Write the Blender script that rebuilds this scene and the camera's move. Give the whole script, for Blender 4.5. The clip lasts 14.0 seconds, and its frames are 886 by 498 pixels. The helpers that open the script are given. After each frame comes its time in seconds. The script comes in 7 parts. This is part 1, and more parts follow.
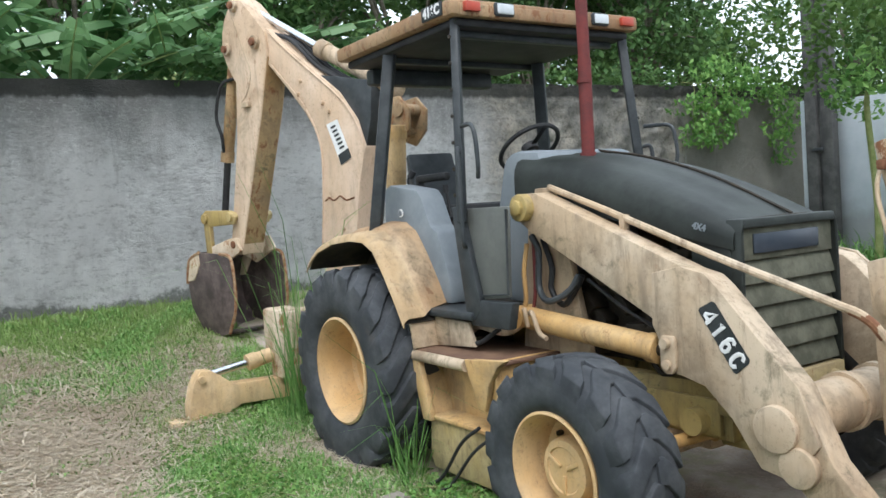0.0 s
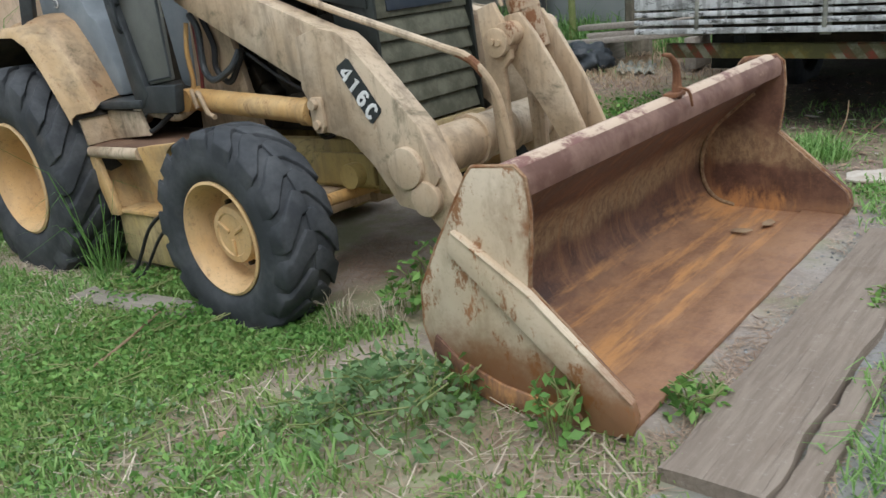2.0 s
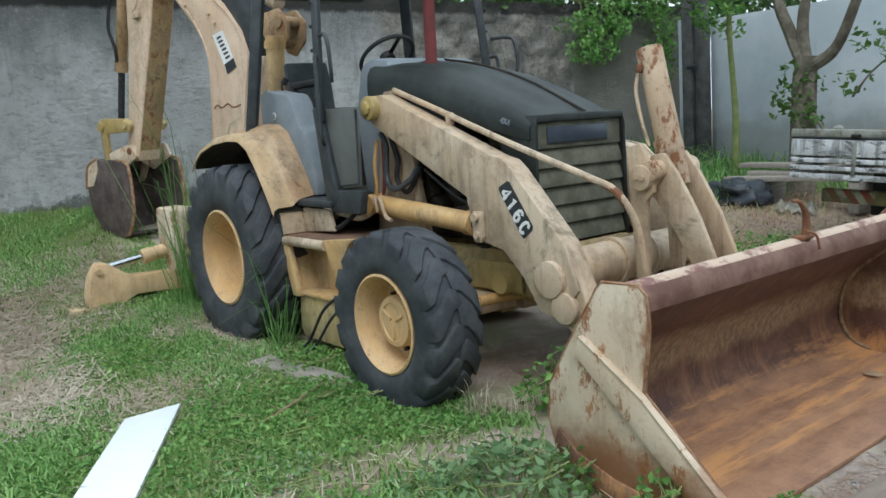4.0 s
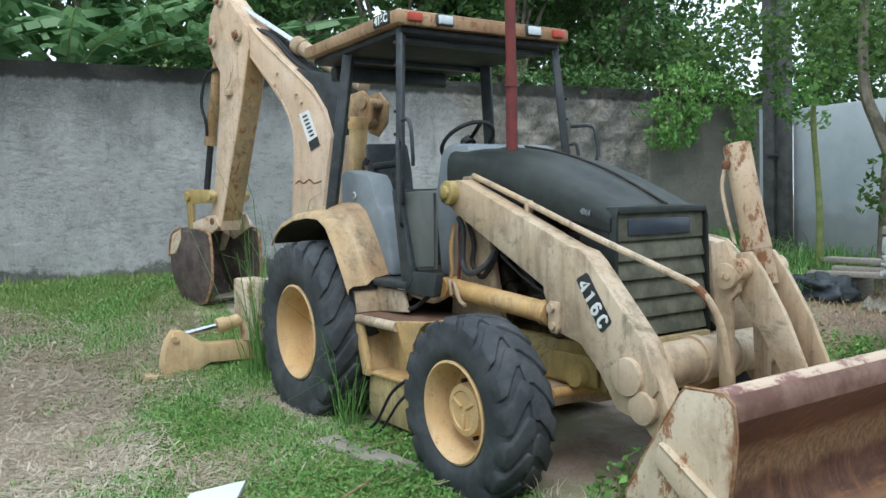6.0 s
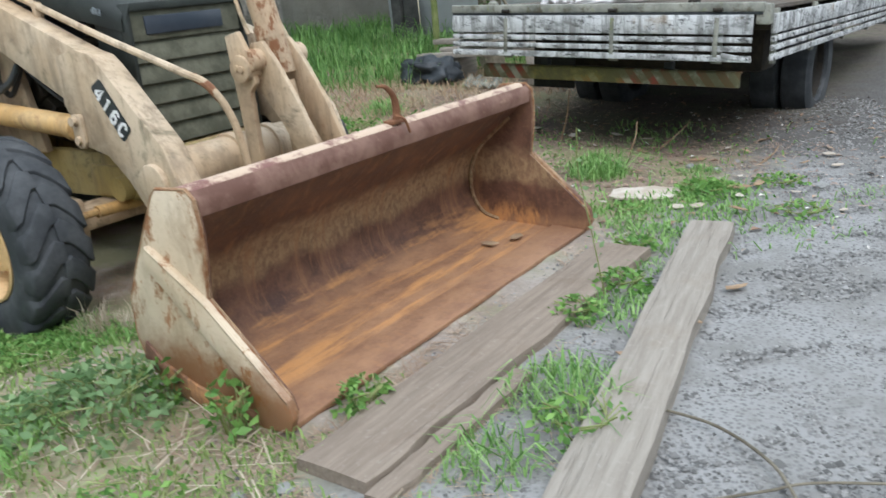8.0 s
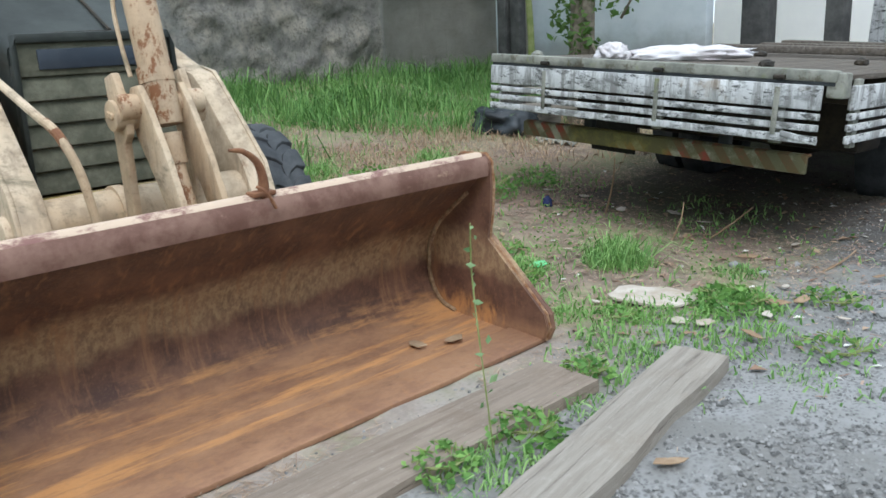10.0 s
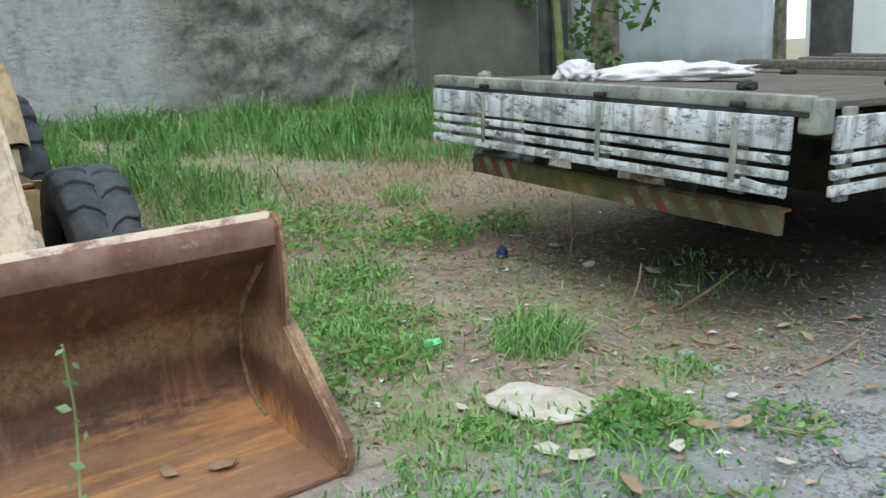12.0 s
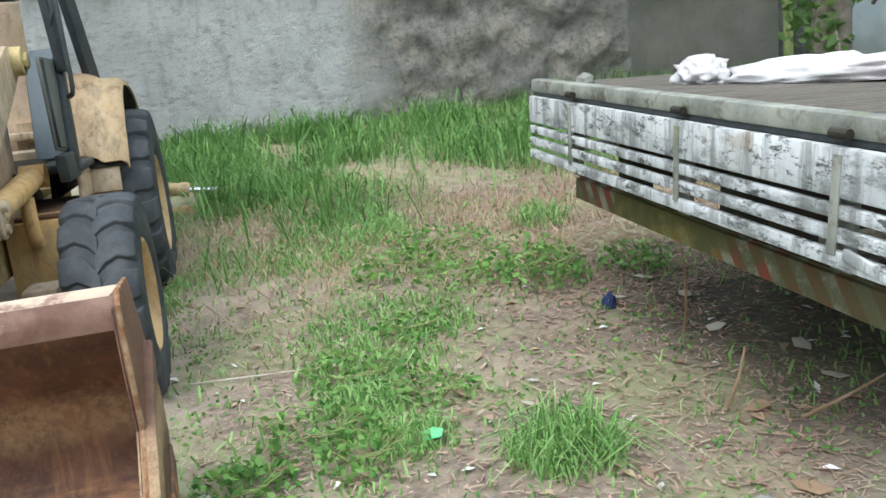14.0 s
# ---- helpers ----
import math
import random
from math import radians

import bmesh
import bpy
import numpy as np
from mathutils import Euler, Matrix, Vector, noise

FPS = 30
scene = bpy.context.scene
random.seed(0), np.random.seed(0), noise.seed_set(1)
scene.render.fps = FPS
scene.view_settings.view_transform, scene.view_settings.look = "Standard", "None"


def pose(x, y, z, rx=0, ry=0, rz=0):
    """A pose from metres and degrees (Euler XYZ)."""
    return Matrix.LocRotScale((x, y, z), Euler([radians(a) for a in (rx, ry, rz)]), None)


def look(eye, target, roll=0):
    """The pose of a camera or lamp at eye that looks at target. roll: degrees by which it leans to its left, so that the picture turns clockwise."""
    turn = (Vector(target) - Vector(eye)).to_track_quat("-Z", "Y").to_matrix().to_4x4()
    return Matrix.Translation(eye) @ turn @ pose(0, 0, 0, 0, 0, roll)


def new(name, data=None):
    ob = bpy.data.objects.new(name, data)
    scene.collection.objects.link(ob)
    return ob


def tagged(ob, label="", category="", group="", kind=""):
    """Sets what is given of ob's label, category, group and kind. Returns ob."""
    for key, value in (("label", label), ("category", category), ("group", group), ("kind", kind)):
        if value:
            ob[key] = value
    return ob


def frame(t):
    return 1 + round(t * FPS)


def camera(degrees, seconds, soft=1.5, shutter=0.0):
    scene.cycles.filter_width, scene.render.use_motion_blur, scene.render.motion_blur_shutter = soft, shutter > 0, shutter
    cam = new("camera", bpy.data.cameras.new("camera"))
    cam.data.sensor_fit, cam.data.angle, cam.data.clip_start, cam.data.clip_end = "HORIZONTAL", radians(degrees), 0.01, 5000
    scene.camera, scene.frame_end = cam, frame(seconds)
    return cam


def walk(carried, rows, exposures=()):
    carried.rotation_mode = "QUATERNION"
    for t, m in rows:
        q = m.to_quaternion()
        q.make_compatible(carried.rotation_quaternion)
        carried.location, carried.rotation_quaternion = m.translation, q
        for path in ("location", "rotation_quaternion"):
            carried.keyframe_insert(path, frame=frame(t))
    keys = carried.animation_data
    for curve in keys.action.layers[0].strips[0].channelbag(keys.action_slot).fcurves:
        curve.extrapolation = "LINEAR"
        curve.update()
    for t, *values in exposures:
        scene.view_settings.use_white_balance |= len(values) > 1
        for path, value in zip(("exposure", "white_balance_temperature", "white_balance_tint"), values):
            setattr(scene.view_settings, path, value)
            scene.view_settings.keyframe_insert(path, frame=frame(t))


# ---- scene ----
cam = camera(57.5, 14.0, soft=1.5, shutter=0.25)
PATH = [
    (0, (4.624, -3.155, 1.542), (2.953, -2.06, 1.448), -3.9),
    (0.5, (4.619, -3.162, 1.516), (3.022, -1.97, 1.345), -3.6),
    (1, (4.686, -3.088, 1.363), (3.282, -1.712, 0.996), -4.4),
    (1.5, (4.865, -3.011, 1.351), (3.613, -1.554, 0.795), -6.4),
    (2, (5.079, -2.941, 1.336), (3.81, -1.52, 0.729), -7.7),
    (2.5, (5.274, -3.037, 1.339), (3.987, -1.628, 0.742), -6.4),
    (3, (5.393, -3.175, 1.37), (4.024, -1.809, 0.862), -4.8),
    (3.5, (5.424, -3.228, 1.412), (3.929, -1.958, 1.02), -4.1),
    (3.7, (5.429, -3.23, 1.399), (3.904, -1.984, 1.051), -3.9),
    (5.8, (5.412, -3.189, 1.445), (3.754, -2.08, 1.3), -2.6),
    (6, (5.375, -3.236, 1.461), (3.71, -2.134, 1.351), -1.7),
    (6.5, (5.37, -3.22, 1.465), (3.763, -2.038, 1.322), -1.9),
    (7, (5.475, -3.063, 1.443), (4.1, -1.65, 1.105), -4.7),
    (7.5, (5.754, -2.837, 1.427), (4.556, -1.324, 0.901), -7.0),
    (8, (5.88, -2.664, 1.383), (4.759, -1.13, 0.757), -5.6),
    (8.2, (5.918, -2.562, 1.356), (4.816, -1.027, 0.698), -4.5),
    (10.3, (6.203, -1.181, 1.341), (4.752, 0.109, 0.859), -2.7),
    (10.5, (6.221, -1.04, 1.342), (4.757, 0.241, 0.875), -2.7),
    (11, (6.265, -0.622, 1.322), (4.756, 0.611, 0.874), -2.9),
    (11.5, (6.186, -0.227, 1.309), (4.656, 0.975, 0.845), -2.9),
    (12, (6.157, 0.123, 1.281), (4.555, 1.231, 0.825), -3.6),
    (12.5, (6.162, 0.476, 1.302), (4.429, 1.371, 0.858), -5.7),
    (13, (6.063, 0.796, 1.288), (4.274, 1.579, 0.856), -5.8),
    (13.5, (5.932, 1.106, 1.285), (4.097, 1.783, 0.865), -4.9),
    (14, (5.86, 1.451, 1.292), (3.969, 1.936, 0.856), -5.9),
]
walk(cam, [(t, look(eye, target, roll)) for t, eye, target, roll in PATH],
     exposures=[(0.0, 0.96, 6090, 13), (1.0, 0.88, 6240, 14), (1.5, 0.52, 6240, 13), (2.5, 0.54, 6140, 13), (3.5, 0.48, 5940, 10), (6.0, 0.76, 5840, 8), (7.0, 0.66, 5890, 9), (8.0, 0.86, 6090, 12), (10.5, 0.80, 5940, 9), (12.0, 0.78, 5960, 6), (13.0, 0.92, 6010, 7), (13.5, 0.82, 6060, 7), (14.0, 1.16, 6110, 9)])

# ---- light ----
SUN_ELEV, SUN_ROT = 52.0, 128.7
world = bpy.data.worlds.new("overcast_sky")
world.use_nodes = True
scene.world = world
wn = world.node_tree
sky = wn.nodes.new("ShaderNodeTexSky")
sky.sky_type = 'NISHITA'
sky.sun_disc = False
sky.sun_elevation, sky.sun_rotation = radians(SUN_ELEV), radians(SUN_ROT)
sky.air_density, sky.dust_density, sky.ozone_density = 1.0, 6.0, 1.0
haze = wn.nodes.new("ShaderNodeMixRGB")
haze.inputs[0].default_value = 0.85
haze.inputs[2].default_value = (9.0, 10.0, 10.4, 1)
wn.links.new(sky.outputs[0], haze.inputs[1])
wn.links.new(haze.outputs[0], wn.nodes["Background"].inputs[0])
wn.nodes["Background"].inputs[1].default_value = 0.11
sun = new("sun", bpy.data.lights.new("sun", 'SUN'))
sun.data.energy, sun.data.angle, sun.data.color = 0.9, radians(25), (1.0, 0.98, 0.94)
sun.matrix_world = look((10, -8, 16.4), (0, 0, 0))


# ---- materials ----
class Nodes:
    """A small wrapper that writes a node material line by line."""
    def __init__(self, name, rough=0.7, metal=0.0, spec=0.3):
        self.mat = bpy.data.materials.new(name)
        self.mat.use_nodes = True
        self.t = self.mat.node_tree
        self.b = self.t.nodes["Principled BSDF"]
        self.b.inputs["Roughness"].default_value = rough
        self.b.inputs["Metallic"].default_value = metal
        self.b.inputs["Specular IOR Level"].default_value = spec
        self.co = self.t.nodes.new("ShaderNodeNewGeometry").outputs["Position"]

    def local(self):
        self.co = self.t.nodes.new("ShaderNodeTexCoord").outputs["Object"]
        return self

    def scaled(self, s):
        n = self.t.nodes.new("ShaderNodeMapping")
        n.inputs["Scale"].default_value = s
        self.t.links.new(self.co, n.inputs[0])
        return n.outputs[0]

    def noise(self, scale, detail=4, rough=0.6, co=None, dist=0.0):
        n = self.t.nodes.new("ShaderNodeTexNoise")
        n.inputs["Scale"].default_value, n.inputs["Detail"].default_value = scale, detail
        n.inputs["Roughness"].default_value, n.inputs["Distortion"].default_value = rough, dist
        self.t.links.new(co or self.co, n.inputs["Vector"])
        return n.outputs[0]

    def voronoi(self, scale, feature='F1', co=None):
        n = self.t.nodes.new("ShaderNodeTexVoronoi")
        n.feature = feature
        n.inputs["Scale"].default_value = scale
        self.t.links.new(co or self.co, n.inputs["Vector"])
        return n.outputs[0]

    def ramp(self, v, a, b, lo=0.0, hi=1.0):
        n = self.t.nodes.new("ShaderNodeMapRange")
        n.interpolation_type = 'SMOOTHSTEP'
        for i, x in zip((1, 2, 3, 4), (a, b, lo, hi)):
            n.inputs[i].default_value = x
        self.t.links.new(v, n.inputs[0])
        return n.outputs[0]

    def axis(self, k, co=None):
        n = self.t.nodes.new("ShaderNodeSeparateXYZ")
        self.t.links.new(co or self.co, n.inputs[0])
        return n.outputs[k]

    def math(self, op, a, b=0.0):
        n = self.t.nodes.new("ShaderNodeMath")
        n.operation = op
        for i, v in ((0, a), (1, b)):
            if isinstance(v, (int, float)):
                n.inputs[i].default_value = v
            else:
                self.t.links.new(v, n.inputs[i])
        return n.outputs[0]

    def mix(self, f, a, b):
        n = self.t.nodes.new("ShaderNodeMix")
        n.data_type = 'RGBA'
        for i, v in ((0, f), (6, a), (7, b)):
            if isinstance(v, tuple):
                n.inputs[i].default_value = (*v, 1)
            elif isinstance(v, (int, float)):
                n.inputs[i].default_value = v
            else:
                self.t.links.new(v, n.inputs[i])
        return n.outputs[2]

    def island(self):
        return self.t.nodes.new("ShaderNodeNewGeometry").outputs["Random Per Island"]

    def each(self):
        return self.t.nodes.new("ShaderNodeObjectInfo").outputs["Random"]

    def color(self, c):
        if isinstance(c, tuple):
            self.b.inputs["Base Color"].default_value = (*c, 1)
        else:
            self.t.links.new(c, self.b.inputs["Base Color"])
        return self

    def rough(self, v):
        self.t.links.new(v, self.b.inputs["Roughness"])
        return self

    def bump(self, h, strength=0.3, dist=0.01):
        n = self.t.nodes.new("ShaderNodeBump")
        n.inputs["Strength"].default_value, n.inputs["Distance"].default_value = strength, dist
        self.t.links.new(h, n.inputs["Height"])
        self.t.links.new(n.outputs[0], self.b.inputs["Normal"])
        return self


def paint(name, base, faded, dirt=0.35, rust=0.12, moss=0.1, rough=0.55):
    """Weathered machine paint: fading, rain streaks, grime, rust spots."""
    m = Nodes(name, rough, 0, 0.35)
    c = m.mix(m.ramp(m.noise(1.7, 5), 0.38, 0.62), base, faded)
    streak = m.noise(7, 5, 0.6, m.scaled((1.2, 1.2, 0.35)))
    c = m.mix(m.ramp(streak, 0.50, 0.72, 0, dirt * 0.55), c, (0.15, 0.115, 0.08))
    blot = m.noise(1.9, 9, 0.72, dist=0.3)
    c = m.mix(m.ramp(blot, 0.47, 0.66, 0, dirt * 0.65), c, (0.21, 0.155, 0.10))
    grime = m.noise(5, 10, 0.8, m.scaled((1, 1, 0.7)), 0.5)
    c = m.mix(m.ramp(grime, 0.55, 0.66, 0, dirt * 0.5), c, (0.085, 0.062, 0.042))
    runs = m.noise(9, 6, 0.7, m.scaled((1.6, 1.6, 0.16)))
    c = m.mix(m.ramp(runs, 0.52, 0.70, 0, dirt * 0.5), c, (0.12, 0.085, 0.052))
    c = m.mix(m.ramp(m.noise(3.3, 8, 0.75, dist=0.6), 0.55, 0.66, 0, min(1, moss * 2)), c, (0.085, 0.085, 0.045))
    spots = m.noise(13, 9, 0.8, m.scaled((1.0, 1.0, 0.6)))
    c = m.mix(m.ramp(spots, 0.62 - 0.5 * rust, 0.68 - 0.5 * rust, 0, min(1, rust * 6)), c, (0.20, 0.085, 0.035))
    grain = m.noise(55, 6, 0.75)
    c = m.mix(m.ramp(grain, 0.54, 0.68, 0, 0.4), c, (0.17, 0.125, 0.085))
    m.color(c).rough(m.ramp(blot, 0.4, 0.7, rough, 0.85))
    return m.bump(m.math('ADD', grain, m.math('MULTIPLY', spots, 0.8)), 0.2, 0.004).mat


def simple(name, base, other, scale=6.0, rough=0.7, metal=0.0, bump=0.15, spec=0.3):
    m = Nodes(name, rough, metal, spec)
    c = m.mix(m.ramp(m.noise(scale, 6, 0.7), 0.35, 0.7), base, other)
    return m.color(c).bump(m.noise(scale * 9, 4), bump, 0.004).mat


CREAM = paint("faded_cream_paint", (0.47, 0.345, 0.22), (0.555, 0.445, 0.32), 1.0, 0.07, 0.3)
BOOMP = paint("pinkish_cream_paint", (0.58, 0.42, 0.285), (0.66, 0.51, 0.38), 0.42, 0.07, 0.08)
RUSTY = paint("rust_flaked_cream_paint", (0.55, 0.395, 0.26), (0.64, 0.49, 0.355), 0.55, 0.10, 0.12)
FENDER = paint("brown_stained_cream_paint", (0.40, 0.255, 0.135), (0.50, 0.36, 0.22), 1.0, 0.12, 0.35)
OUTERF = paint("tan_fender_paint", (0.46, 0.315, 0.165), (0.55, 0.41, 0.25), 0.85, 0.10, 0.25)
TILTP = paint("rust_streaked_cream_paint", (0.46, 0.33, 0.21), (0.55, 0.43, 0.30), 0.6, 0.22, 0.05)
ROOFP = paint("brown_weathered_roof_paint", (0.27, 0.15, 0.07), (0.40, 0.26, 0.14), 1.0, 0.16, 0.4)
STAIN = paint("brown_streaked_paint", (0.28, 0.17, 0.07), (0.40, 0.27, 0.14), 1.0, 0.16, 0.6)
YELLOW = paint("yellow_paint", (0.56, 0.335, 0.12), (0.62, 0.43, 0.21), 0.7, 0.10, 0.15)
LEG = paint("pale_yellow_paint", (0.60, 0.41, 0.21), (0.66, 0.50, 0.31), 0.6, 0.07, 0.1)
MOSSY = paint("mossy_yellow_paint", (0.42, 0.31, 0.11), (0.50, 0.40, 0.20), 0.9, 0.08, 0.5)
RIM = paint("rim_yellow_paint", (0.59, 0.375, 0.165), (0.65, 0.455, 0.245), 0.4, 0.08, 0.0)
RUSTBAR = simple("rust_brown_iron", (0.15, 0.065, 0.035), (0.25, 0.12, 0.06), 14, 0.8, bump=0.4)
ORANGE = simple("orange_rust_edge", (0.21, 0.088, 0.036), (0.40, 0.28, 0.175), 22, 0.85, bump=0.5)
BUCKETDARK = simple("purple_brown_bucket_steel", (0.055, 0.042, 0.040), (0.15, 0.115, 0.105), 5, 0.6, bump=0.4)
HOOD = simple("weathered_black_hood", (0.012, 0.015, 0.013), (0.032, 0.038, 0.033), 4, 0.55, spec=0.35)
GRILLE = simple("olive_black_grille", (0.075, 0.077, 0.054), (0.14, 0.138, 0.10), 9, 0.85, bump=0.7)
POST = simple("dark_grey_steel", (0.026, 0.031, 0.034), (0.055, 0.061, 0.063), 7, 0.5, spec=0.4)
GREY = simple("grey_console_plastic", (0.16, 0.185, 0.205), (0.22, 0.245, 0.26), 3, 0.6)
DOORGREY = simple("faded_dark_grey_panel", (0.105, 0.11, 0.10), (0.15, 0.155, 0.14), 3, 0.6)
BLACK = simple("black_rubber_hose", (0.015, 0.015, 0.016), (0.035, 0.035, 0.035), 8, 0.6)
DARK = simple("oily_dark_iron", (0.018, 0.016, 0.013), (0.05, 0.038, 0.025), 9, 0.65)
CHROME = simple("chrome_rod", (0.65, 0.66, 0.68), (0.5, 0.5, 0.5), 20, 0.22, 1.0, 0.02)
EXHAUST = simple("red_brown_exhaust", (0.17, 0.035, 0.030), (0.11, 0.030, 0.028), 12, 0.7)
DECK = simple("rusty_deck_plate", (0.13, 0.075, 0.05), (0.20, 0.12, 0.075), 8, 0.75)
WHITE = simple("white_print", (0.78, 0.78, 0.76), (0.66, 0.66, 0.64), 8, 0.5)
DECAL = simple("black_decal", (0.025, 0.03, 0.03), (0.045, 0.05, 0.05), 8, 0.45)
RED = simple("red_lens", (0.45, 0.07, 0.04), (0.33, 0.06, 0.04), 8, 0.3)
LENS = simple("frosted_lamp_glass", (0.62, 0.65, 0.66), (0.5, 0.53, 0.55), 10, 0.2)
GLASSY = simple("dark_grille_window", (0.035, 0.045, 0.06), (0.05, 0.06, 0.075), 5, 0.25)


def rust_inside():
    m = Nodes("rusty_bucket_steel", 0.62, 0.0, 0.35)
    x, z = m.axis(0), m.axis(2)
    streak = m.noise(5, 6, 0.68)
    c = m.mix(m.ramp(streak, 0.35, 0.68), (0.088, 0.043, 0.032), (0.20, 0.105, 0.068))
    c = m.mix(m.ramp(z, 0.14, 0.07), c, m.mix(m.ramp(m.noise(6, 7, 0.75, m.scaled((1, 0.5, 1))), 0.35, 0.65), (0.22, 0.115, 0.07), (0.35, 0.195, 0.11)))
    wob = m.math('MULTIPLY', m.math('SUBTRACT', m.noise(3.5, 6, 0.7), 0.5), 0.22)
    zz = m.math('ADD', z, wob)
    # worn paler belt half way up
    belt = m.math('MULTIPLY', m.ramp(zz, 0.26, 0.34), m.ramp(zz, 0.52, 0.42))
    belt = m.math('MULTIPLY', belt, m.ramp(m.noise(34, 8, 0.8, m.scaled((1, 1, 0.6))), 0.38, 0.62, 0.25, 0.8))
    c = m.mix(belt, c, (0.46, 0.32, 0.18))
    runs = m.noise(10, 6, 0.7, m.scaled((1, 2.2, 0.14)))
    c = m.mix(m.ramp(runs, 0.52, 0.66, 0, 0.5), c, (0.34, 0.175, 0.085))
    # fresh orange rust where water stands
    low = m.math('MULTIPLY', m.ramp(zz, 0.22, 0.09), m.ramp(m.math('ADD', x, m.math('MULTIPLY', wob, 0.35)), 3.90, 3.80))
    low = m.math('MULTIPLY', low, m.ramp(m.noise(4, 7, 0.7, m.scaled((3.2, 0.4, 1.5))), 0.46, 0.64))
    c = m.mix(m.math('MULTIPLY', low, 0.8), c, (0.58, 0.29, 0.11))
    c = m.mix(m.ramp(m.noise(9, 7, 0.75, m.scaled((1, 0.6, 1))), 0.58, 0.74, 0, 0.4), c, (0.085, 0.044, 0.032))
    c = m.mix(m.ramp(m.noise(60, 5, 0.75), 0.5, 0.7, 0, 0.35), c, (0.30, 0.17, 0.09))
    m.rough(m.ramp(streak, 0.3, 0.7, 0.5, 0.75))
    return m.color(c).bump(m.noise(45, 6, 0.7), 0.35, 0.006).mat


def bucket_side():
    m = Nodes("flaking_cream_bucket_side", 0.6, 0, 0.3)
    x, z = m.axis(0), m.axis(2)
    wob = m.math('MULTIPLY', m.math('SUBTRACT', m.noise(7, 7, 0.72), 0.5), 0.30)
    c = m.mix(m.ramp(m.noise(2.0), 0.3, 0.7), (0.54, 0.43, 0.30), (0.66, 0.56, 0.43))
    c = m.mix(m.ramp(m.noise(4, 7, 0.7, m.scaled((1, 1, 0.5))), 0.46, 0.66, 0, 0.6), c, (0.30, 0.215, 0.13))
    # rust creeping in from the lower and front edges
    edge = m.math('MAXIMUM', m.ramp(m.math('ADD', z, wob), 0.33, 0.15), m.math('MULTIPLY', m.ramp(m.math('ADD', x, m.math('MULTIPLY', wob, 0.5)), 3.745, 3.785), m.ramp(z, 0.40, 0.55)))
    c = m.mix(m.math('MULTIPLY', edge, 0.9), c, (0.235, 0.098, 0.038))
    c = m.mix(m.ramp(m.noise(11, 8, 0.78, m.scaled((1, 1, 0.5))), 0.545, 0.60, 0, 0.9), c, (0.26, 0.105, 0.035))
    drip = m.noise(16, 6, 0.75, m.scaled((1, 1, 0.35)))
    c = m.mix(m.ramp(drip, 0.60, 0.66, 0, 0.85), c, (0.33, 0.13, 0.045))
    c = m.mix(m.ramp(m.noise(50, 6, 0.75), 0.54, 0.7, 0, 0.35), c, (0.2, 0.13, 0.08))
    return m.color(c).bump(m.noise(30, 5), 0.25, 0.005).mat


def lip_maroon():
    m = Nodes("worn_maroon_lip", 0.6, 0, 0.3)
    c = m.mix(m.ramp(m.noise(4, 6, 0.7), 0.4, 0.62), (0.135, 0.066, 0.048), (0.225, 0.13, 0.098))
    c = m.mix(m.ramp(m.noise(12, 6, 0.75, m.scaled((1, 0.5, 1))), 0.60, 0.70, 0, 0.6), c, (0.42, 0.29, 0.20))
    return m.color(c).bump(m.noise(40, 5), 0.3, 0.005).mat


def tyre_rubber():
    m = Nodes("dusty_tyre_rubber", 0.72, 0, 0.3)
    c = m.mix(m.ramp(m.noise(5, 6, 0.7), 0.35, 0.75), (0.034, 0.038, 0.043), (0.085, 0.090, 0.095))
    c = m.mix(m.ramp(m.noise(2.1, 5), 0.58, 0.75, 0, 0.5), c, (0.12, 0.10, 0.08))
    return m.color(c).bump(m.noise(50, 5), 0.2, 0.004).mat


def lip_pale():
    m = Nodes("highlit_flaking_lip", 0.65, 0, 0.3)
    # pale tone paints in the highlight along the lip's top, broken by flaking
    c = m.mix(m.ramp(m.noise(7, 7, 0.78, m.scaled((1, 0.6, 1))), 0.46, 0.60), (0.52, 0.40, 0.30), (0.20, 0.10, 0.085))
    return m.color(c).bump(m.noise(40, 5), 0.3, 0.005).mat


RUST, SIDE, LIP, TYRE, PALELIP = rust_inside(), bucket_side(), lip_maroon(), tyre_rubber(), lip_pale()


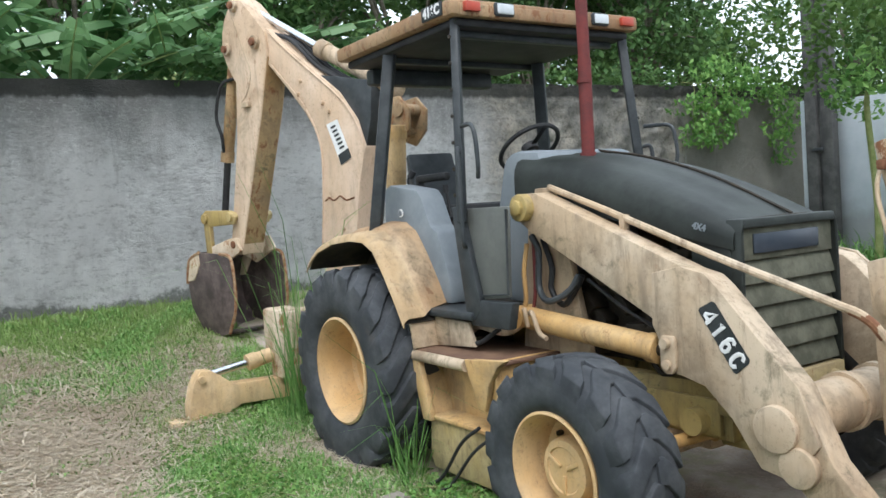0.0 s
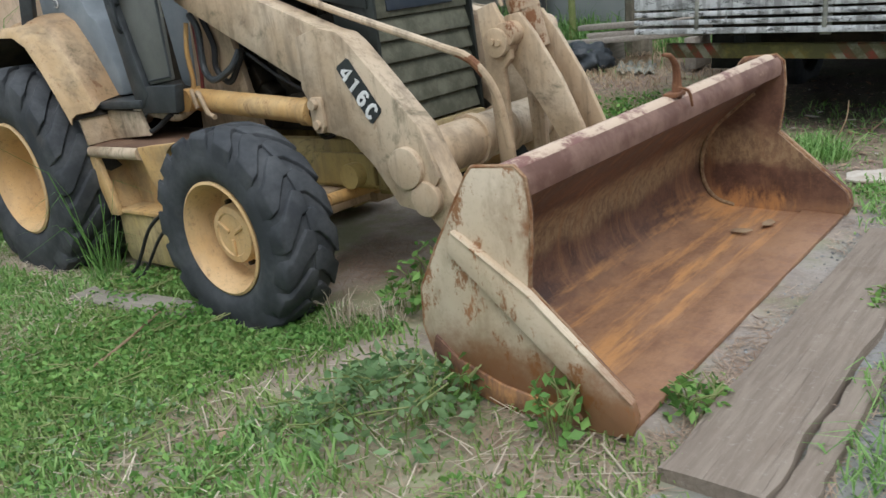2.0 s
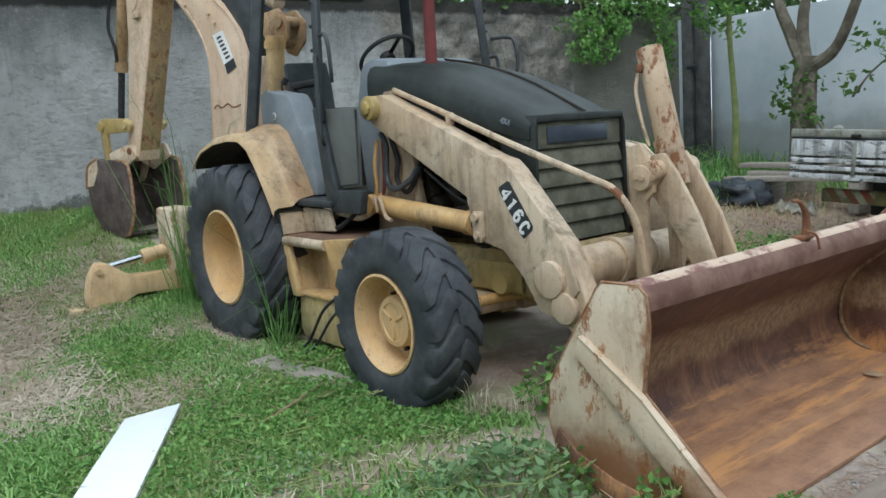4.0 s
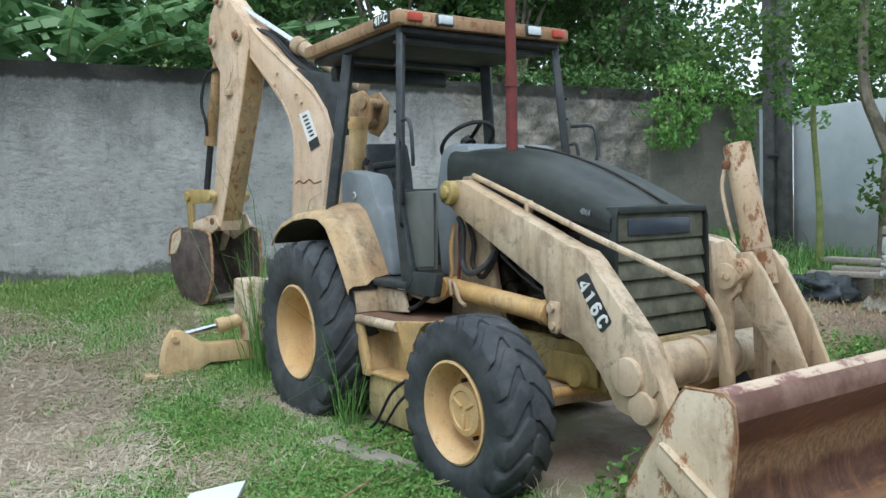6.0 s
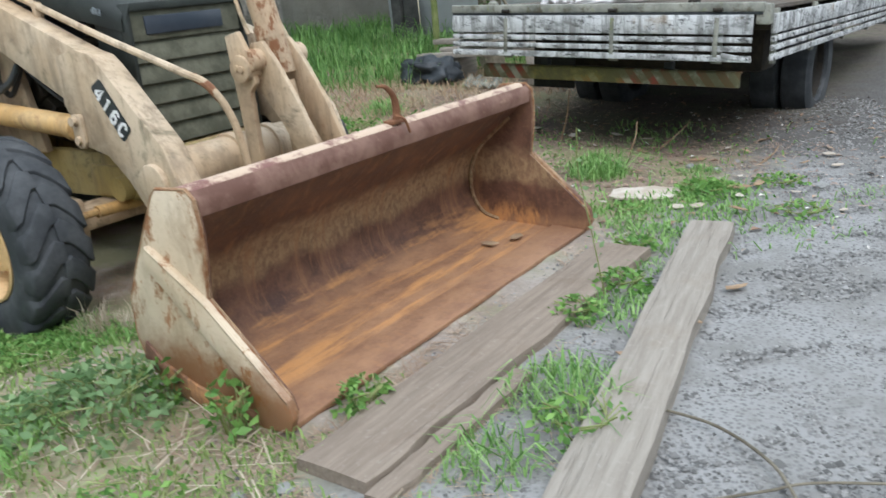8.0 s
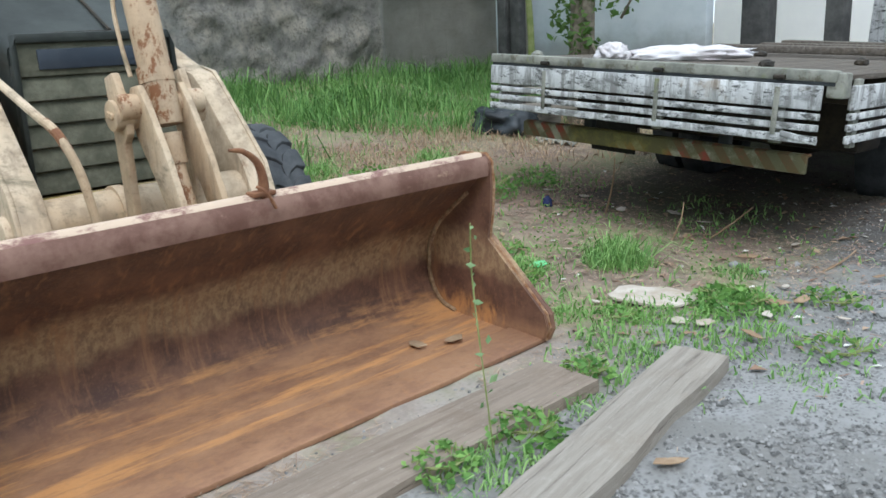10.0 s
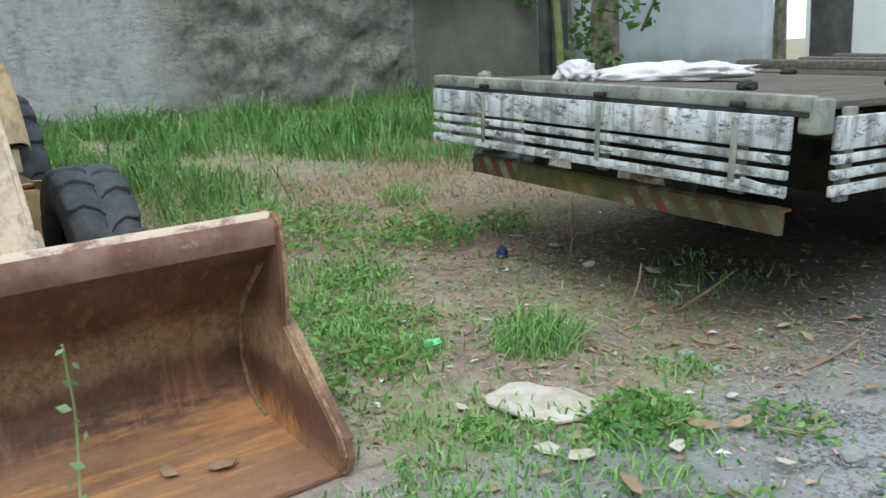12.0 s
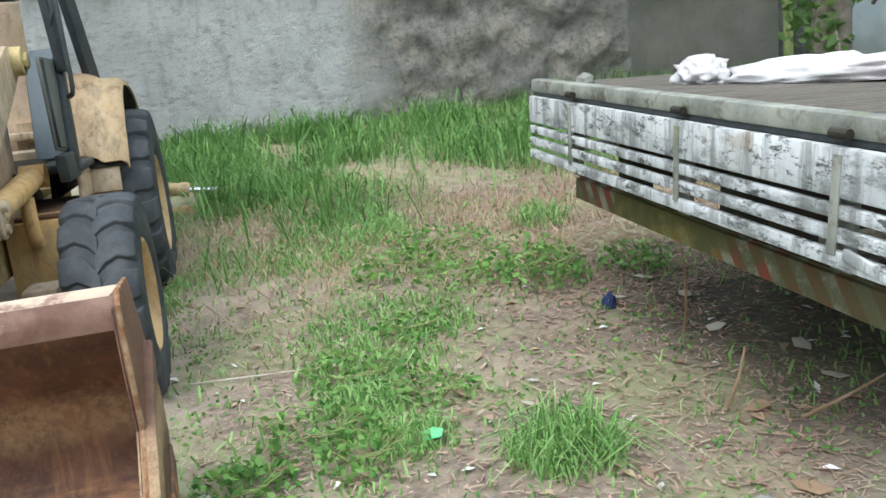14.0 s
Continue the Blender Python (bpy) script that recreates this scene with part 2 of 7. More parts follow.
def wall_concrete():
    m = Nodes("weathered_grey_wall", 0.9, 0, 0.15)
    y, z = m.axis(1), m.axis(2)
    c = m.mix(m.ramp(m.noise(0.9, 6, 0.65), 0.32, 0.7), (0.68, 0.685, 0.67), (0.88, 0.885, 0.87))
    c = m.mix(m.ramp(m.noise(3.5, 8, 0.75), 0.46, 0.72, 0, 0.5), c, (0.30, 0.30, 0.285))
    # rain grime creeping down from the coping
    down = m.math('ADD', z, m.math('MULTIPLY', m.noise(1.6, 7, 0.72, m.scaled((1, 1, 0.45))), 1.6))
    c = m.mix(m.ramp(down, 2.85, 3.75, 0, 0.78), c, (0.20, 0.20, 0.187))
    pits = m.noise(13, 9, 0.85, m.scaled((1, 0.55, 1.3)))
    c = m.mix(m.ramp(pits, 0.50, 0.62, 0, 0.55), c, (0.24, 0.24, 0.23))
    c = m.mix(m.ramp(m.noise(26, 8, 0.85), 0.52, 0.62, 0, 0.45), c, (0.80, 0.80, 0.775))
    # bare mortar part of the wall, browner and darker
    bare = m.math('MULTIPLY', m.ramp(m.math('ADD', y, m.noise(1.1, 4)), 3.3, 4.1), m.ramp(y, 6.45, 6.35))
    stones = m.mix(m.ramp(m.noise(2.2, 7, 0.75), 0.4, 0.65), (0.30, 0.29, 0.26), (0.60, 0.55, 0.46))
    stones = m.mix(m.ramp(m.noise(15, 9, 0.85), 0.5, 0.58, 0, 0.62), stones, (0.11, 0.105, 0.093))
    c = m.mix(m.math('MULTIPLY', bare, 0.92), c, stones)
    smooth = m.ramp(y, 6.35, 6.45)
    c = m.mix(m.math('MULTIPLY', smooth, 0.9), c, m.mix(m.ramp(m.noise(1.4, 5), 0.35, 0.7), (0.21, 0.205, 0.172), (0.31, 0.295, 0.25)))
    # dark cap of algae along the top
    edge = m.math('ADD', z, m.math('MULTIPLY', m.noise(7, 6, 0.7, m.scaled((1, 1, 0.4))), 0.14))
    c = m.mix(m.ramp(edge, 2.99, 3.05, 0, 0.88), c, (0.055, 0.056, 0.05))
    c = m.mix(m.ramp(m.noise(5, 6, 0.7, m.scaled((1, 1, 0.16))), 0.55, 0.78, 0, 0.45), c, (0.13, 0.128, 0.115))
    # splash band near the ground
    band = m.math('ADD', z, m.math('MULTIPLY', m.noise(2.2, 6, 0.75), 0.55))
    c = m.mix(m.ramp(band, 1.16, 1.08, 0, 0.75), c, (0.12, 0.122, 0.115))
    h = m.math('ADD', m.math('MULTIPLY', pits, -2.2), m.math('MULTIPLY', m.math('MULTIPLY', bare, m.noise(7, 6, 0.75)), 3.5))
    h = m.math('ADD', h, m.math('MULTIPLY', m.noise(40, 5, 0.7), 0.5))
    return m.color(c).bump(h, 1.0, 0.06).mat


def pale_wall():
    m = Nodes("whitewashed_wall", 0.85, 0, 0.15)
    c = m.mix(m.ramp(m.noise(1.2, 6, 0.65), 0.35, 0.7), (0.40, 0.45, 0.48), (0.50, 0.54, 0.56))
    c = m.mix(m.ramp(m.noise(4, 6, 0.7, m.scaled((1, 1, 0.2))), 0.55, 0.8, 0, 0.55), c, (0.27, 0.29, 0.29))
    z = m.axis(2)
    c = m.mix(m.ramp(m.math('ADD', z, m.math('MULTIPLY', m.noise(3, 5), 0.7)), 1.75, 1.35, 0, 0.55), c, (0.20, 0.20, 0.18))
    return m.color(c).bump(m.noise(30, 5), 0.2, 0.008).mat


def soil():
    m = Nodes("yard_soil", 0.95, 0, 0.1)
    x, y = m.axis(0), m.axis(1)
    c = m.mix(m.ramp(m.noise(2.5, 7, 0.7), 0.3, 0.7), (0.25, 0.20, 0.165), (0.43, 0.365, 0.31))
    far = m.ramp(m.math('ADD', y, m.math('MULTIPLY', m.noise(1.2, 4), 1.6)), 1.2, 2.6)
    c = m.mix(m.math('MULTIPLY', far, 0.85), c, m.mix(m.ramp(m.noise(5, 7, 0.75), 0.35, 0.65), (0.15, 0.115, 0.09), (0.31, 0.24, 0.18)))
    fine = m.noise(38, 6, 0.75)
    c = m.mix(m.math('MULTIPLY', m.ramp(fine, 0.5, 0.72, 0, 0.6), m.ramp(far, 0, 1, 1, 0.4)), c, (0.52, 0.46, 0.36))
    c = m.mix(m.ramp(m.noise(1.1, 6, 0.7), 0.44, 0.58, 0, 0.7), c, (0.27, 0.28, 0.15))
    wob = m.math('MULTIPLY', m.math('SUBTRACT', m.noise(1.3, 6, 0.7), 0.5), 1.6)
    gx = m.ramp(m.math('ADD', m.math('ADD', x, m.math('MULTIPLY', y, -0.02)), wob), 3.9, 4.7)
    # shade beneath the truck bed, painted into the soil with a ragged edge
    truck_shade = m.math('MULTIPLY', m.ramp(m.math('ADD', y, wob), 2.9, 3.7), m.ramp(m.math('ADD', x, wob), 1.6, 2.5))
    cells = m.voronoi(55)
    grit = m.mix(m.ramp(cells, 0.05, 0.6), (0.15, 0.15, 0.15), (0.29, 0.288, 0.284))
    grit = m.mix(m.ramp(m.noise(1.8, 6, 0.7), 0.4, 0.65), grit, (0.20, 0.195, 0.185))
    c = m.mix(gx, c, grit)
    c = m.mix(m.math('MULTIPLY', truck_shade, 0.75), c, m.mix(m.ramp(fine, 0.4, 0.7), (0.05, 0.047, 0.044), (0.13, 0.12, 0.11)))
    return m.color(c).bump(m.math('ADD', fine, m.math('MULTIPLY', cells, 0.4)), 0.5, 0.012).mat


def weathered_wood(name, a, b, c3):
    """Grey timber: long grain, stains and dark drying checks."""
    m = Nodes(name, 0.85, 0, 0.15).local()
    g = m.noise(7, 6, 0.7, m.scaled((5, 0.35, 5)), 0.4)
    c = m.mix(m.ramp(g, 0.3, 0.7), a, b)
    c = m.mix(m.ramp(m.noise(3, 6, 0.7), 0.5, 0.72, 0, 0.6), c, c3)
    check = m.noise(11, 5, 0.6, m.scaled((4, 0.12, 4)), 0.2)
    c = m.mix(m.ramp(check, 0.64, 0.70, 0, 0.45), c, (0.10, 0.082, 0.068))
    c = m.mix(m.ramp(m.noise(38, 6, 0.8), 0.55, 0.7, 0, 0.4), c, (0.42, 0.39, 0.35))
    return m.color(c).bump(m.math('SUBTRACT', g, m.ramp(check, 0.60, 0.66)), 0.6, 0.008).mat


WALL, PALE, SOIL = wall_concrete(), pale_wall(), soil()
PLANK = weathered_wood("grey_weathered_plank", (0.235, 0.208, 0.178), (0.33, 0.298, 0.258), (0.235, 0.195, 0.155))
PLANKB = weathered_wood("brown_weathered_plank", (0.20, 0.16, 0.128), (0.285, 0.235, 0.19), (0.19, 0.14, 0.105))


def leafy(name, a, b, c3, rough=0.55, trans=0.35):
    m = Nodes(name, rough, 0, 0.3)
    r = m.math('FRACT', m.math('ADD', m.island(), m.each()))
    c = m.mix(r, a, b)
    c = m.mix(m.ramp(m.noise(1.5, 3), 0.45, 0.65, 0, 0.6), c, c3)
    m.color(c)
    tr = m.t.nodes.new("ShaderNodeBsdfTranslucent")
    m.t.links.new(c, tr.inputs[0])
    mx = m.t.nodes.new("ShaderNodeMixShader")
    mx.inputs[0].default_value = trans
    m.t.links.new(m.b.outputs[0], mx.inputs[1])
    m.t.links.new(tr.outputs[0], mx.inputs[2])
    m.t.links.new(mx.outputs[0], m.t.nodes["Material Output"].inputs[0])
    return m.mat


GRASS = leafy("short_grass", (0.14, 0.265, 0.06), (0.36, 0.49, 0.17), (0.29, 0.37, 0.14))
TALL = leafy("tall_grass", (0.055, 0.15, 0.035), (0.27, 0.46, 0.145), (0.14, 0.29, 0.075))
TUFT = leafy("bright_tuft_grass", (0.10, 0.25, 0.055), (0.38, 0.58, 0.21), (0.24, 0.42, 0.12))
STRAW = leafy("dry_straw", (0.42, 0.345, 0.25), (0.78, 0.70, 0.57), (0.50, 0.40, 0.30), 0.85)
WEED = leafy("weed_leaves", (0.07, 0.19, 0.04), (0.28, 0.48, 0.13), (0.13, 0.29, 0.07))
LEAF = leafy("tree_leaves", (0.045, 0.11, 0.035), (0.15, 0.26, 0.08), (0.08, 0.17, 0.05))
BANANA = leafy("banana_leaf", (0.055, 0.14, 0.045), (0.21, 0.36, 0.16), (0.13, 0.25, 0.10), 0.4, 0.4)
DRYGRASS = leafy("dead_grass", (0.34, 0.24, 0.15), (0.58, 0.46, 0.32), (0.44, 0.29, 0.20), 0.85)
BARK = simple("grey_brown_bark", (0.11, 0.095, 0.07), (0.24, 0.215, 0.165), 6, 0.9, bump=0.6)


# ---- mesh helpers ----
def link_mesh(name, bm, mat, smooth=30):
    me = bpy.data.meshes.new(name)
    bmesh.ops.recalc_face_normals(bm, faces=bm.faces)
    bm.to_mesh(me)
    bm.free()
    me.materials.append(mat)
    if smooth:
        me.shade_smooth()
        me.set_sharp_from_angle(angle=radians(smooth))
    return new(name, me)


def part(name, bm, mat, parent=None, label="", smooth=30):
    ob = link_mesh(name, bm, mat, smooth)
    if parent is not None:
        ob.parent = parent
    return tagged(ob, label)


def thing(name, x, y, z, label, category, group="", kind=""):
    ob = new(name)
    ob.empty_display_size = 0.1
    ob.location = (x, y, z)
    return tagged(ob, label, category, group, kind)


def join(*bms):
    out = bmesh.new()
    for b in bms:
        me = bpy.data.meshes.new("tmp")
        b.to_mesh(me)
        b.free()
        out.from_mesh(me)
        bpy.data.meshes.remove(me)
    return out


def bevelled(bm, w, seg=2, angle=25):
    if w > 0:
        bmesh.ops.recalc_face_normals(bm, faces=bm.faces)
        es = [e for e in bm.edges if len(e.link_faces) == 2 and e.calc_face_angle(0) > radians(angle)]
        bmesh.ops.bevel(bm, geom=es, offset=w, segments=seg, affect='EDGES', clamp_overlap=True, profile=0.5)
    return bm


def box(cx, cy, cz, sx, sy, sz, bev=0.006, rot=(0, 0, 0)):
    bm = bmesh.new()
    bmesh.ops.create_cube(bm, size=1, matrix=Matrix.Diagonal((sx, sy, sz, 1)))
    bevelled(bm, bev)
    bm.transform(pose(cx, cy, cz, *rot))
    return bm


def plate(pts, y0, y1, bev=0.006, axis="y"):
    """A plate cut to the outline pts (x, z) between two y."""
    bm = bmesh.new()
    place = {"y": lambda a, b, c: (a, c, b), "x": lambda a, b, c: (c, a, b), "z": lambda a, b, c: (a, b, c)}[axis]
    lo = [bm.verts.new(place(a, b, y0)) for a, b in pts]
    hi = [bm.verts.new(place(a, b, y1)) for a, b in pts]
    bm.faces.new(lo)
    bm.faces.new(hi[::-1])
    for i in range(len(pts)):
        j = (i + 1) % len(pts)
        bm.faces.new((lo[i], lo[j], hi[j], hi[i]))
    bevelled(bm, bev)
    return bm


def rod(a, b, r, r2=None, seg=20, bev=0.0):
    a, b = Vector(a), Vector(b)
    bm = bmesh.new()
    bmesh.ops.create_cone(bm, cap_ends=True, segments=seg, radius1=r, radius2=r if r2 is None else r2, depth=(b - a).length)
    bevelled(bm, bev, 2, 60)
    bm.transform(Matrix.Translation((a + b) / 2) @ (b - a).to_track_quat('Z', 'Y').to_matrix().to_4x4())
    return bm


def smooth_line(pts, n=8):
    """Catmull-Rom through the points."""
    p = [Vector(q) for q in pts]
    p = [2 * p[0] - p[1]] + p + [2 * p[-1] - p[-2]]
    out = []
    for i in range(1, len(p) - 2):
        for k in range(n):
            t = k / n
            out.append(0.5 * (2 * p[i] + (p[i + 1] - p[i - 1]) * t + (2 * p[i - 1] - 5 * p[i] + 4 * p[i + 1] - p[i + 2]) * t * t
                              + (3 * p[i] - p[i - 1] - 3 * p[i + 1] + p[i + 2]) * t ** 3))
    return out + [p[-2]]


def tube(pts, r, seg=10, n=8, curve=True, r2=None):
    line = smooth_line(pts, n) if curve else [Vector(q) for q in pts]
    bm = bmesh.new()
    rings, up = [], Vector((0.13, 0.31, 0.94))
    for i, q in enumerate(line):
        d = (line[min(i + 1, len(line) - 1)] - line[max(i - 1, 0)]).normalized()
        s = d.cross(up)
        s = s.normalized() if s.length > 1e-4 else Vector((1, 0, 0))
        u = s.cross(d)
        rr = r if r2 is None else r + (r2 - r) * i / (len(line) - 1)
        rings.append([bm.verts.new(q + rr * (math.cos(2 * math.pi * k / seg) * s + math.sin(2 * math.pi * k / seg) * u)) for k in range(seg)])
    for a, b in zip(rings, rings[1:]):
        for k in range(seg):
            bm.faces.new((a[k], a[(k + 1) % seg], b[(k + 1) % seg], b[k]))
    bm.faces.new(rings[0])
    bm.faces.new(rings[-1][::-1])
    return bm


def lathe(profile, seg=48):
    """Turn (radius, y) points about the y axis."""
    bm = bmesh.new()
    rings = []
    for k in range(seg):
        a = 2 * math.pi * k / seg
        rings.append([bm.verts.new((r * math.cos(a), y, r * math.sin(a))) for r, y in profile])
    for k in range(seg):
        a, b = rings[k], rings[(k + 1) % seg]
        for i in range(len(profile) - 1):
            bm.faces.new((a[i], a[i + 1], b[i + 1], b[i]))
    bmesh.ops.remove_doubles(bm, verts=bm.verts, dist=1e-5)
    return bm


def sheet(rows, thick):
    """A bent sheet from rows of points, given a thickness."""
    bm = bmesh.new()
    g = [[bm.verts.new(p) for p in r] for r in rows]
    for a, b in zip(g, g[1:]):
        for i in range(len(a) - 1):
            bm.faces.new((a[i], a[i + 1], b[i + 1], b[i]))
    bmesh.ops.recalc_face_normals(bm, faces=bm.faces)
    bmesh.ops.solidify(bm, geom=bm.faces[:], thickness=thick)
    return bm


def text_part(name, body, size, m, mat, parent, extrude=0.002):
    cu = bpy.data.curves.new(name, 'FONT')
    cu.body, cu.size, cu.extrude, cu.align_x, cu.align_y = body, size, extrude, 'CENTER', 'CENTER'
    cu.offset = 0.004 * size / 0.1
    tmp = bpy.data.objects.new("tmp", cu)
    scene.collection.objects.link(tmp)
    dg = bpy.context.evaluated_depsgraph_get()
    me = bpy.data.meshes.new_from_object(tmp.evaluated_get(dg))
    bpy.data.objects.remove(tmp)
    me.transform(m)
    me.materials.clear()
    me.materials.append(mat)
    ob = new(name, me)
    ob.parent = parent
    return ob


def raw_mesh(name, verts, faces_quads, mat, smooth=False):
    """One mesh from numpy arrays: verts (n, 3), and quads (m, 4)."""
    me = bpy.data.meshes.new(name)
    me.vertices.add(len(verts))
    me.vertices.foreach_set("co", np.asarray(verts, dtype=np.float32).ravel())
    q = np.asarray(faces_quads, dtype=np.int32)
    me.loops.add(q.size)
    me.loops.foreach_set("vertex_index", q.ravel())
    me.polygons.add(len(q))
    me.polygons.foreach_set("loop_start", np.arange(len(q), dtype=np.int32) * q.shape[1])
    me.materials.append(mat)
    me.update(calc_edges=True)
    return new(name, me)


# ---- ground and walls ----
def wall_x(y):
    return -3.53 + 0.12 * (y - 4.67)


def ground_z(x, y):
    """Height of the yard: level under the machine, rising to the wall."""
    d = x - wall_x(np.clip(y, -8, 9))
    d0 = 4.0 + 3.0 * np.clip(np.asarray(y) / 2.5, 0, 1)
    rise = 0.72 * np.clip(1 - d / d0, 0, 1.0) ** 1.15
    return np.minimum(rise, 0.74) + 0.012 * np.sin(1.7 * x + 0.6) * np.cos(1.3 * y) + 0.02


def build_ground():
    xs = np.concatenate(([-400, -120, -40, -20, -12], np.arange(-7, 9.01, 0.14), [12, 20, 40, 120, 400]))
    ys = np.concatenate(([-400, -120, -40, -20, -12], np.arange(-7, 14.01, 0.14), [18, 24, 40, 120, 400]))
    X, Y = np.meshgrid(xs, ys, indexing="ij")
    Z = ground_z(X, Y)
    rng = np.random.default_rng(4)
    near = (X > -7) & (X < 9) & (Y > -7) & (Y < 14)
    Z = Z + np.where(near, rng.normal(0, 0.006, X.shape), 0)
    n, m = X.shape
    idx = np.arange(n * m).reshape(n, m)
    quads = np.stack([idx[:-1, :-1], idx[1:, :-1], idx[1:, 1:], idx[:-1, 1:]], -1).reshape(-1, 4)
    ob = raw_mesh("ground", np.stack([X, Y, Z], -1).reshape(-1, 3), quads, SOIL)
    ob.data.shade_smooth()
    tagged(ob, "trodden yard of soil, straw and grey gravel", "ground", kind="structure")


build_ground()


def wall_strip(name, y0, y1, z0, z1, mat, thick, label, inset=0.0):
    bm = bmesh.new()
    nx, nz = int(abs(y1 - y0) / 0.06), 48
    g = []
    for i in range(nx + 1):
        y = y0 + (y1 - y0) * i / nx
        col = []
        for k in range(nz + 1):
            z = z0 + (z1 - z0) * k / nz
            rough = 0.10 * min(1.0, max(0.12, (y - 2.9) / 0.8)) if y < 6.38 else 0.008
            dx = rough * noise.fractal(Vector((0, y * 3.0, z * 3.4)), 0.75, 2.1, 6)
            top = 0.012 * noise.noise(Vector((y * 3, 1, 5))) if k == nz else 0
            col.append(bm.verts.new((wall_x(y) + dx - inset, y, z + top)))
        g.append(col)
    for a, b in zip(g, g[1:]):
        for k in range(nz):
            bm.faces.new((a[k], b[k], b[k + 1], a[k + 1]))
    # back and closing faces
    back = [[bm.verts.new((wall_x(y) - thick, y, z)) for z in (z0, z1)] for y in (y0, y1)]
    bm.faces.new((back[0][0], back[0][1], back[1][1], back[1][0]))
    bm.faces.new([c[-1] for c in g] + [back[1][1], back[0][1]])
    bm.faces.new(g[0] + [back[0][1], back[0][0]])
    bm.faces.new(g[-1][::-1] + [back[1][0], back[1][1]])
    ob = part(name, bm, mat, smooth=60)
    return tagged(ob, label, "wall", kind="structure")


wall_strip("wall_west", -9.0, 9.3, -0.2, 3.13, WALL, 0.16, "weathered grey rendered yard wall with dark mouldy top")

# ---- the backhoe loader ----
loader = thing("backhoe_loader", 0.0, 0.0, 0.0, "faded yellow backhoe loader with rusty front bucket, parked on grass", "backhoe loader")


def turned(bm, x, y, z, spin=0.0, flip=False):
    if flip:
        bm.transform(Matrix.Diagonal((1, -1, 1, 1)))
        bmesh.ops.reverse_faces(bm, faces=bm.faces)
    bm.transform(pose(x, y, z, 0, spin, 0))
    return bm


def tyre_mesh(R, w, rim, lug_h, seg=64):
    """Carcass of a tractor tyre with rounded sidewalls, about the y axis."""
    h = w / 2
    half = [(rim, 0.62), (rim + 0.015, 0.84), (rim + 0.25 * (R - rim), 0.99), (rim + 0.45 * (R - rim), 1.0), (rim + 0.66 * (R - rim), 0.97), (R - lug_h - 0.035, 0.90), (R - lug_h - 0.012, 0.80), (R - lug_h, 0.6)]
    return lathe([(a, -h * b) for a, b in half] + [(R - lug_h + 0.005, 0)] + [(a, h * b) for a, b in half[::-1]], seg)


def lug_mesh(R, w, count, lug_h, sweep, wide, side):
    """One oblique tread bar from the middle to the shoulder."""
    h, step = w / 2, 2 * math.pi / count
    bm = bmesh.new()
    top, bot = [], []
    for u, s, drop, g in ((-0.06, -0.02, 0.002, 0.75), (0.2, 0.2, 0.0, 0.95), (0.5, 0.5, 0.001, 1.0), (0.8, 0.72, 0.008, 1.05), (0.95, 0.82, 0.026, 1.0), (0.985, 0.9, 0.075, 0.9)):
        for sgn in (-1, 1):
            for store, lift, k in ((top, 0.0, 0.86), (bot, lug_h + 0.03, 1.12)):
                a = -sweep * s + sgn * step * wide * g * k * 0.5
                rr = R - drop - lift
                store.append(bm.verts.new((rr * math.cos(a + 0.16 * step * math.sin(5.2 * u)), side * h * u, rr * math.sin(a + 0.16 * step * math.sin(5.2 * u)))))
    for i in range(5):
        a, b, c, d = 2 * i, 2 * i + 1, 2 * i + 3, 2 * i + 2
        bm.faces.new((top[a], top[b], top[c], top[d]))
        bm.faces.new((top[a], top[d], bot[d], bot[a]))
        bm.faces.new((top[b], bot[b], bot[c], top[c]))
    bm.faces.new((top[0], bot[0], bot[1], top[1]))
    bm.faces.new((top[-2], top[-1], bot[-1], bot[-2]))
    return bevelled(bm, 0.006, 2, 40)


def make_tyre(name, x, y, z, R, w, rim, count, lug_h, sweep, wide, flip, label):
    t = part(name, tyre_mesh(R, w, rim, lug_h), TYRE, loader, label, 50)
    t.location = (x, y, z)
    sweep = -sweep if flip else sweep
    for side in (-1, 1):
        first = part("tread_lug", lug_mesh(R, w, count, lug_h, sweep, wide, side), TYRE, t, smooth=40)
        for k in range(count):
            o = first if k == 0 else new("tread_lug", first.data)
            o.parent = t
            o.rotation_euler = (0, 2 * math.pi * (k + (0.5 if side > 0 else 0)) / count, 0)


def rear_wheel(side):
    flip = side > 0
    y = side * 0.81
    rim = lathe([(0.328, -0.15), (0.336, -0.19), (0.322, -0.198), (0.303, -0.17), (0.297, -0.12), (0.290, -0.06), (0.28, 0.03), (0.258, 0.055), (0.19, 0.06), (0.0, 0.06)], 48)
    w = part("rear_wheel", turned(rim, 0.08, y, 0.595, 0, flip), RIM, loader, "deep dished yellow steel wheel")
    make_tyre("rear_tyre", 0.08, y, 0.595, 0.640, 0.43, 0.319, 19, 0.024, 0.34, 0.70, flip, "worn black tractor tyre")
    hub = join(rod((0, 0.03, 0), (0, 0.07, 0), 0.12, seg=24, bev=0.005), *[rod((0.16 * math.cos(a), 0.03, 0.16 * math.sin(a)), (0.16 * math.cos(a), 0.065, 0.16 * math.sin(a)), 0.014, seg=6) for a in np.arange(8) * math.pi / 4])
    part("hub", turned(hub, 0.08, y, 0.595, 0, flip), RIM, w)


